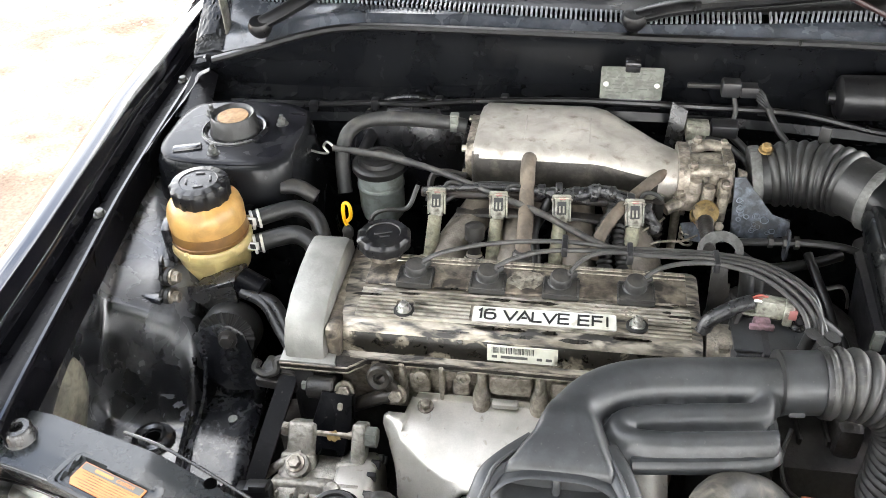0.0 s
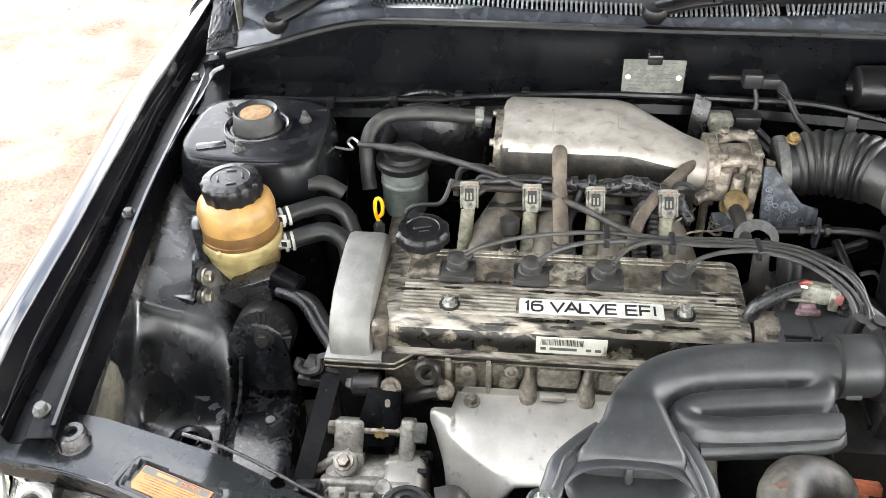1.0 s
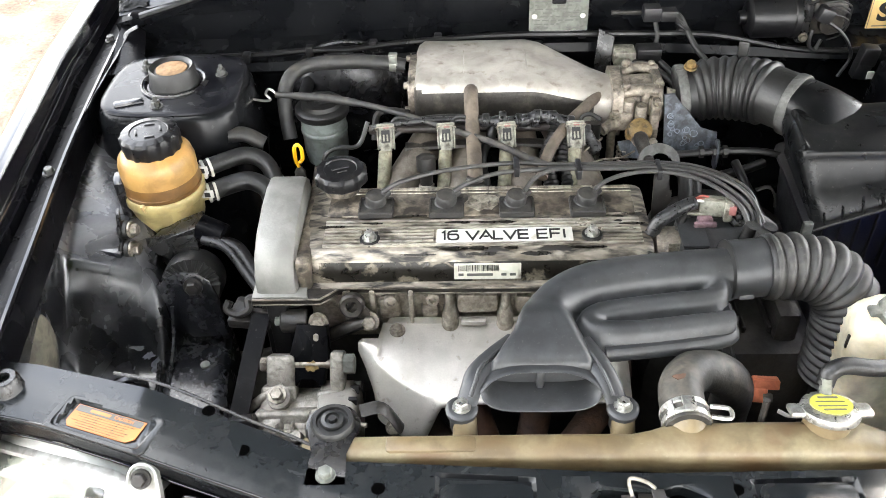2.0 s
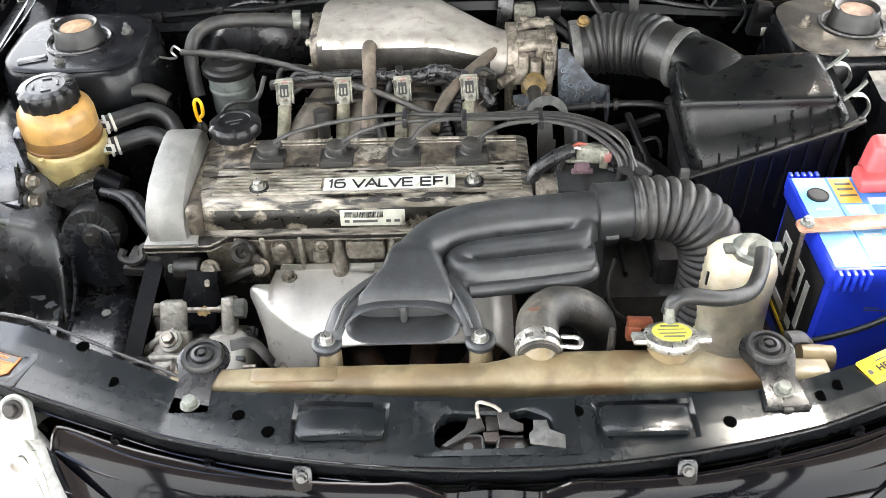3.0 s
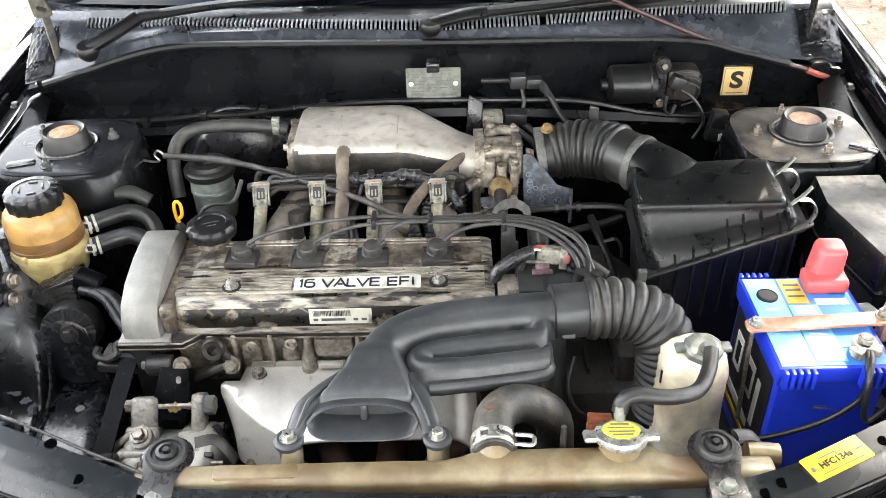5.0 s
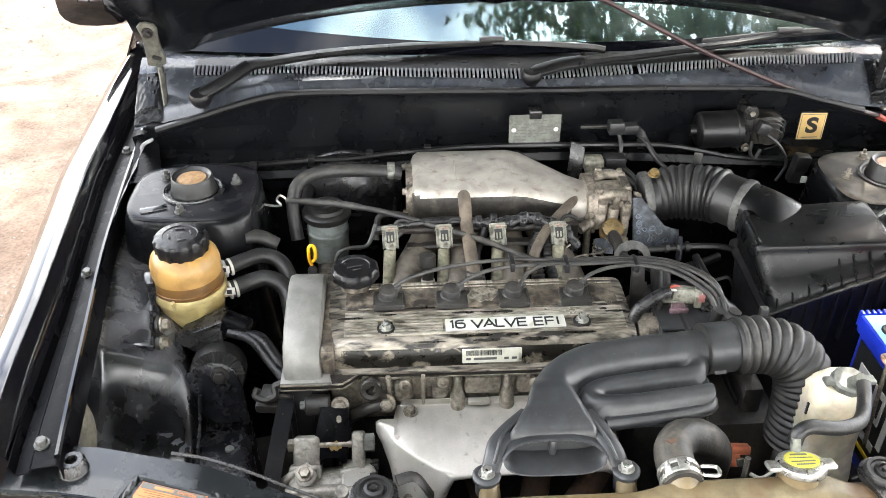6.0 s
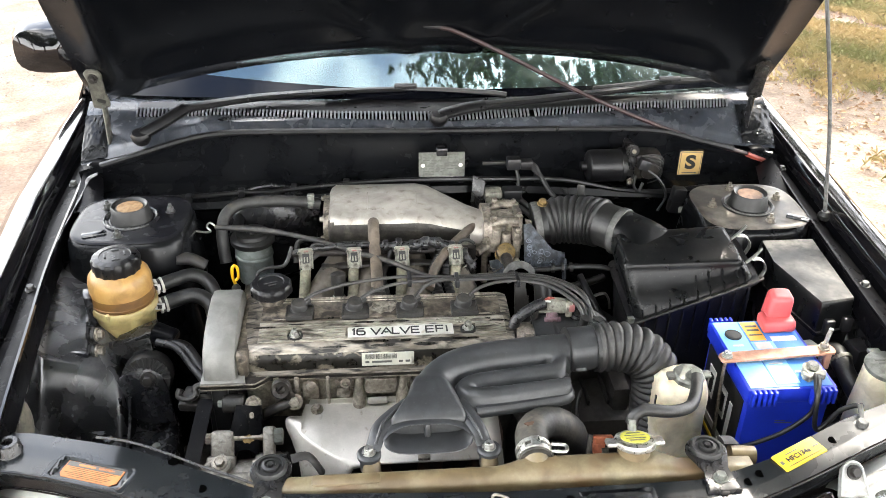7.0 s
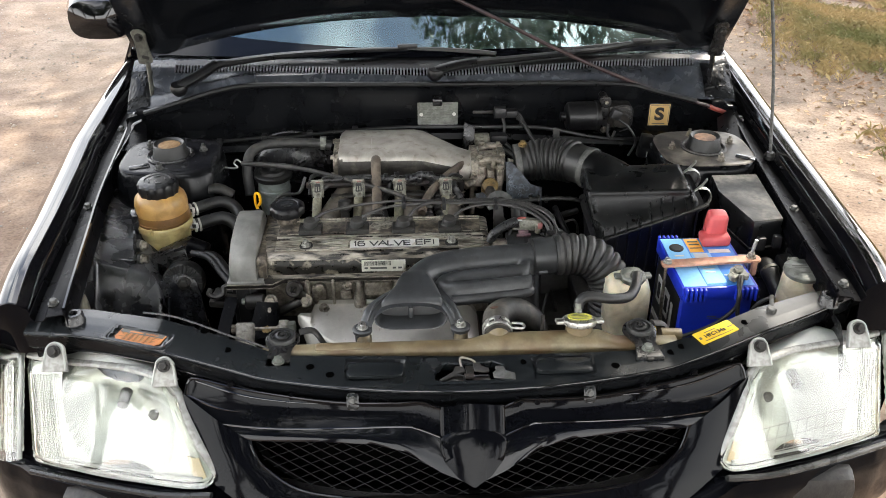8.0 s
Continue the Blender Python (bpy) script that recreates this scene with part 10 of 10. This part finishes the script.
LOW = [(0.669, 0.552), (0.533, 0.571), (0.405, 0.584), (0.378, 0.590), (0.366, 0.600)]
HIGH = [(0.684, 0.674), (0.582, 0.696), (0.500, 0.706), (0.446, 0.702), (0.427, 0.684)]
for s in (-1, 1):
    hl = thing("headlight", (s * 0.53 - 0.005, -0.05, 0.55), "large clear headlight with fluted lens and grey shell", "headlight", "headlights")

    def face(u, v, off=0.0, s=s):
        a, b = along(LOW, u), along(HIGH, u)
        x, z = lerp(a[0], b[0], v), lerp(a[1], b[1], v)
        rim = 0.010 * (max(0, (v - 0.90) / 0.10) ** 2 + max(0, (0.05 - u) / 0.05) ** 2 + max(0, (0.06 - v) / 0.06) ** 2 + max(0, (u - 0.96) / 0.04) ** 2)
        return V(s * x - 0.006, nose(x, z) - 0.020 + rim + off, z)

    part("lens", sheet(B(), face, 34, 24, 0.003), "lens", hl, "clear plastic lens", shadow=False)
    # shell behind the lens, with the round reflector sunk into it
    cx, cz, rr = 0.520, 0.640, 0.074

    def bowl(u, v, s=s):
        p = face(lerp(0.015, 0.985, u), lerp(0.02, 0.97, v), 0.014)
        dx, dz = (abs(p.x + 0.006) - cx) / 1.25, p.z - cz
        r = math.hypot(dx, dz) / rr
        if r < 1:
            p.y += 0.060 * (1 - r * r) + 0.012 + 0.0007 * math.sin(dx * 420) * math.sin(dz * 160)
        return p

    part("reflector", sheet(B(), bowl, 60, 46), "reflector", hl, "bright faceted reflector bowl", smooth=60)
    for j in range(7):
        u = 0.035 + 0.021 * j
        part("flute", sweep(B(), [face(u, 0.10, 0.0045), face(u + 0.004, 0.5, 0.0045), face(u + 0.002, 0.9, 0.0045)], 0.0028, 6, 3), "lens", hl)
    for v in (() if s < 0 else (0.15, 0.27, 0.39)):
        part("lens_line", sweep(B(), [face(0.22, v, 0.004), face(0.5, v, 0.004), face(0.86, v, 0.004)], 0.0008, 5, 4), "tabgrey", hl)
    for j in range(0 if s < 0 else 9):
        u = 0.30 + 0.06 * j
        part("lens_line", sweep(B(), [face(u, 0.13, 0.004), face(u - 0.01, 0.40, 0.004)], 0.0006, 5, 2), "tabgrey", hl)
    part("lower_bar", sweep(B(), [face(0.16, 0.115, 0.005), face(0.55, 0.115, 0.005), face(0.95, 0.12, 0.005)], 0.0022, 6, 4), "housing", hl)
    part("divider", sweep(B(), [face(0.185, 0.03, 0.006), face(0.175, 0.5, 0.006), face(0.18, 0.95, 0.006)], 0.004, 8, 4), "lens", hl)
    part("corner_reflector", sheet(B(), lambda u, v, face=face: face(lerp(0.90, 0.965, u), lerp(0.09, 0.30, v), 0.010), 4, 6, 0.002), "amberpale", hl, "faded amber corner reflector")
    bx_ = V(s * cx - 0.006, nose(cx, cz) + 0.03, cz)
    part("bulb_shield", cyl(B(), bx_ + V(0, 0.02, 0.008), bx_ + V(0, -0.008, 0.004), 0.009, 0.008, 18), "dullgrey", hl)
    part("adjuster", lathe(B(), bx_ + V(-s * 0.046, -0.012, -0.012), (0, -1, 0.2), [(0.0085, 0), (0.0085, 0.004), (0.006, 0.006), (0, 0.006)], 18), "dullgrey", hl)
    edge = [face(u, 1.0, 0.006) for u in (0.0, 0.25, 0.5, 0.72, 0.88, 1.0)] + [face(1.0, v, 0.006) for v in (0.7, 0.35, 0.0)]
    part("shell_rim", sweep(B(), edge, 0.0075, 10, 5, flat=0.7), "tabgrey", hl, "thick grey lens rim")
    part("lower_rim", sweep(B(), [face(u, 0.0, 0.004) for u in (0.0, 0.3, 0.6, 0.9, 1.0)], 0.004, 8, 5), "housing", hl)
    bm = sheet(B(), lambda u, v, face=face: face(lerp(0.02, 0.96, u), 1.0, 0.006) + V(0, 0.055 * v, 0.004 - 0.03 * v * v + 0.020 * math.exp(-((u - 0.52) / 0.16) ** 2) * math.sin(v * 3)), 24, 8, 0.002)
    part("shell_top", bm, "housing", hl, "grey plastic headlight shell")
    for bx, by, bz in (((-0.611, -0.028, 0.740), (-0.448, -0.053, 0.727)) if s < 0 else ((0.435, -0.048, 0.730), (0.607, -0.006, 0.727))):
        arch = [(0.0135 * math.cos(radians(a)), 0.0135 * math.sin(radians(a))) for a in range(0, 181, 15)]
        tm = facing((bx, by, bz), (1, 0, 0), (0, 0.62, 0.78))
        bm = slab(B(), [(0.0185, -0.030), (0.0155, -0.010)] + arch + [(-0.0155, -0.010), (-0.0185, -0.030)], 0.008, tm, 0.0015)
        tab = part("mount_tab", bm, "tabgrey", hl)
        part("tab_rim", sweep(B(), [tm @ V(x * 0.93, y * 0.93, 0.0006) for x, y in [(0.0185, -0.030), (0.0155, -0.010)] + arch + [(-0.0155, -0.010), (-0.0185, -0.030)]], 0.0016, 8, 2), "housing", tab)
        part("bolt", hexbolt(B(), (bx, by - 0.003, bz + 0.002), (0, -0.78, 0.62), 0.0065), "dark", tab)
    # fender nose, from the crest down to the lamps
    def fender_nose(u, v, s=s):
        a = fender_skin(0.0, 0.62 * v, s)
        b = V(s * lerp(0.628, 0.758, v) - 0.006, nose(lerp(0.628, 0.694, v), 0.685) + 0.004 + 0.05 * max(0.0, v - 0.5), lerp(0.700, 0.672, v))
        return a.lerp(b, u) + V(0, 0, -0.004 * math.sin(u * math.pi))

    part("fender_nose", sheet(B(), fender_nose, 14, 18, 0.003), "nosepaint", car, "black fender tip above the lamps")
    # corner lamp beside it
    co = thing("corner_lamp", (s * 0.72, 0.03, 0.54), "clear fluted corner lamp beside the headlight", "corner lamp", "corner lamps")

    def corner(u, v, off=0.0, s=s):
        z = lerp(lerp(0.549, 0.535, u), lerp(0.676, 0.668, u), v)
        return V(s * (0.694 + 0.058 * u) - 0.006, nose(0.694, z) - 0.018 + 0.012 * u + 0.03 * u * u + off, z)

    part("lens", sheet(B(), corner, 10, 10, 0.003), "lens", co, shadow=False)
    part("reflector", sheet(B(), lambda u, v: corner(u, v, 0.022) + V(0, 0.002 * math.sin(v * 60), 0), 8, 40), "reflector", co)
    for j in range(6):
        part("flute", sweep(B(), [corner(0.12 + 0.14 * j, 0.08, 0.004), corner(0.12 + 0.14 * j, 0.92, 0.004)], 0.003, 6, 2), "lens", co)
    part("shell_rim", sweep(B(), [corner(0.0, 0.0, 0.004), corner(0.0, 0.5, 0.004), corner(0.0, 1.0, 0.004), corner(0.5, 1.0, 0.004), corner(1.0, 1.0, 0.004)], 0.004, 8, 4), "housing", co)

gr = thing("grille", (0.0, -0.2, 0.58), "gloss black grille with mesh openings and a winged centre crest", "grille")
TOPL = [(0.417, 0.688), (0.412, 0.703), (0.398, 0.709), (0.32, 0.706), (0.20, 0.704), (0.11, 0.707), (0.074, 0.709), (0.046, 0.702)]
ELINE = [(0.417, 0.656), (0.375, 0.660), (0.29, 0.666), (0.19, 0.675), (0.10, 0.681), (0.078, 0.679), (0.047, 0.670)]
MTOP = [(0.319, 0.648), (0.228, 0.657), (0.142, 0.660), (0.092, 0.652), (0.045, 0.629), (0.0, 0.614)]
MLOW = [(0.319, 0.648), (0.310, 0.632), (0.296, 0.619), (0.250, 0.600), (0.18, 0.596), (0.07, 0.596), (0.0, 0.596)]
OUT = [(0.422, 0.690), (0.405, 0.650), (0.372, 0.590), (0.30, 0.560), (0.18, 0.552), (0.07, 0.552), (0.0, 0.552)]


def strip(s, a, b, bulge, off=0.0, na=60, nb=14):
    """A panel between two lines of the nose, bulged outwards."""
    def f(u, v):
        p, q = along(a, u), along(b, u)
        x, z = lerp(p[0], q[0], v), lerp(p[1], q[1], v)
        return V(s * x - 0.003, nose(x, z) - off - bulge * math.sin(v * math.pi), z)
    return sheet(B(), f, na, nb)


def line3(s, pts, off):
    return [(s * x - 0.003, nose(x, z) - off, z) for x, z in pts]


for s in (-1, 1):
    part("upper_panel", strip(s, TOPL, ELINE, -0.0035), "nosepaint", gr, smooth=60)
    part("top_lip", sweep(B(), line3(s, TOPL, 0.0005), 0.0019, 8, 6), "paint", gr)
    part("panel_ridge", sweep(B(), line3(s, [(0.418, 0.684), (0.36, 0.676), (0.28, 0.680), (0.20, 0.688)], -0.005), 0.0026, 8, 6, rf=lambda q: max(0.0004, 0.0028 - 0.011 * q)), "paint", gr)
    part("panel_ridge", sweep(B(), line3(s, [(0.40, 0.705), (0.33, 0.698), (0.26, 0.698), (0.20, 0.701)], -0.002), 0.002, 8, 6, rf=lambda q: max(0.0004, 0.0022 - 0.008 * q)), "paint", gr)
    part("wing", strip(s, ELINE, [(0.413, 0.650), (0.36, 0.648)] + MTOP, 0.0015, 0.001), "wingpaint", gr, smooth=60)
    part("wing_edge", sweep(B(), line3(s, ELINE, 0.0012), 0.0017, 8, 6), "paint", gr)
    part("mesh_surround", strip(s, MLOW, OUT, 0.003, 0.002, 60, 16), "nosepaint", gr, smooth=60)
    part("surround_edge", sweep(B(), line3(s, MLOW, 0.0), 0.0028, 8, 6), "paint", gr)
    # black band that colours in the shade round the mesh recess
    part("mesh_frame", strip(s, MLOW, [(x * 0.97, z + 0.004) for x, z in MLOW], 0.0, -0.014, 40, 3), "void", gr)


def domed(u, v):
    """The raised U above the crest."""
    x = lerp(-0.046, 0.046, u)
    zt, zb = 0.704 + 0.008 * math.sin(u * math.pi), 0.670 + 0.013 * math.sin(u * math.pi)
    z = lerp(zt, zb, v)
    return V(x - 0.003, nose(x, z) - 0.010 * math.sin(u * math.pi) ** 0.5, z)


part("crest_bridge", sheet(B(), domed, 30, 10), "nosepaint", gr, smooth=60)
HEART = [(-0.047, 0.670), (-0.030, 0.679), (0.0, 0.6835), (0.030, 0.679), (0.047, 0.670), (0.0475, 0.660), (0.043, 0.646), (0.024, 0.627), (0.0, 0.614), (-0.024, 0.627), (-0.043, 0.646), (-0.0475, 0.660)]
rings = []
for k, o in ((1.0, 0.003), (0.985, 0.0075), (0.955, 0.0092), (0.6, 0.0098), (0.2, 0.0100)):
    ring = []
    for i in range(48):
        x, z = along(HEART + HEART[:1], i / 48)
        x, z = x * k, 0.655 + (z - 0.655) * k
        ring.append(V(x - 0.003, nose(x, z) - o, z))
    rings.append(ring)
part("crest", ring_loft(B(), rings), "nosepaint", gr, "plain black crest", smooth=50)

bm = B()
for s in (-1, 1):
    for i in range(-8, 18):
        for sl in (-1, 1):
            pts = []
            for t in range(25):
                z = lerp(0.664, 0.594, t / 24)
                x = i * 0.031 + sl * (z - 0.594) * 2.7
                zt = along(MTOP, 0)[1]
                if 0.0 < x < 0.318:
                    zt = track([(p[0], p[1]) for p in reversed(MTOP)], x)[0]
                    zb = track([(p[0], p[1]) for p in reversed(MLOW)], x)[0]
                    if zb - 0.004 < z < zt + 0.004:
                        pts.append((s * x - 0.003, nose(x, z) + 0.012, z))
            if len(pts) > 2:
                sweep(bm, [pts[0], pts[-1]], 0.00055, 5, 1)
part("mesh", bm, "mesh", gr, "black diamond mesh", kind="stuff")
# black sheet added for the dark behind the mesh
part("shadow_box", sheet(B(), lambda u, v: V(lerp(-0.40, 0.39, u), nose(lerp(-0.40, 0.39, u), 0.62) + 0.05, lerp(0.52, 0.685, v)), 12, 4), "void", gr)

bp = thing("front_bumper", (0, -0.25, 0.3), "black painted front bumper below the grille", "bumper")


def bump(u, v):
    x = lerp(-0.79, 0.78, u)
    c = abs(x + 0.004)
    top = track([(0.0, 0.556), (0.30, 0.562), (0.37, 0.575), (0.39, 0.582), (0.42, 0.577), (0.54, 0.562), (0.68, 0.543), (0.80, 0.530)], c)[0]
    pts = [(0.03, 0.0), (0.0, 0.0), (-0.010, -0.006), (-0.018, -0.03), (-0.022, -0.08), (-0.02, -0.15), (0.01, -0.24), (0.06, -0.30)]
    q = v * 7
    i = min(int(q), 6)
    dy, dz = (lerp(pts[i][n], pts[i + 1][n], q - i) for n in (0, 1))
    back = max(0, c - 0.66) ** 2 * 5.5
    return V(x, nose(min(c, 0.70), top) - 0.012 + dy + back + dz * -0.1, top + dz)


part("skin", sheet(B(), bump, 90, 28, 0.003), "nosepaint", bp)
for s in (-1, 1):
    part("headlight_trim", sweep(B(), [(s * x - 0.004, nose(x, z) - 0.022, z) for x, z in ((0.372, 0.589), (0.45, 0.575), (0.56, 0.562), (0.67, 0.546))], 0.005, 8, 5), "support", bp, "dusty black trim under the headlight")
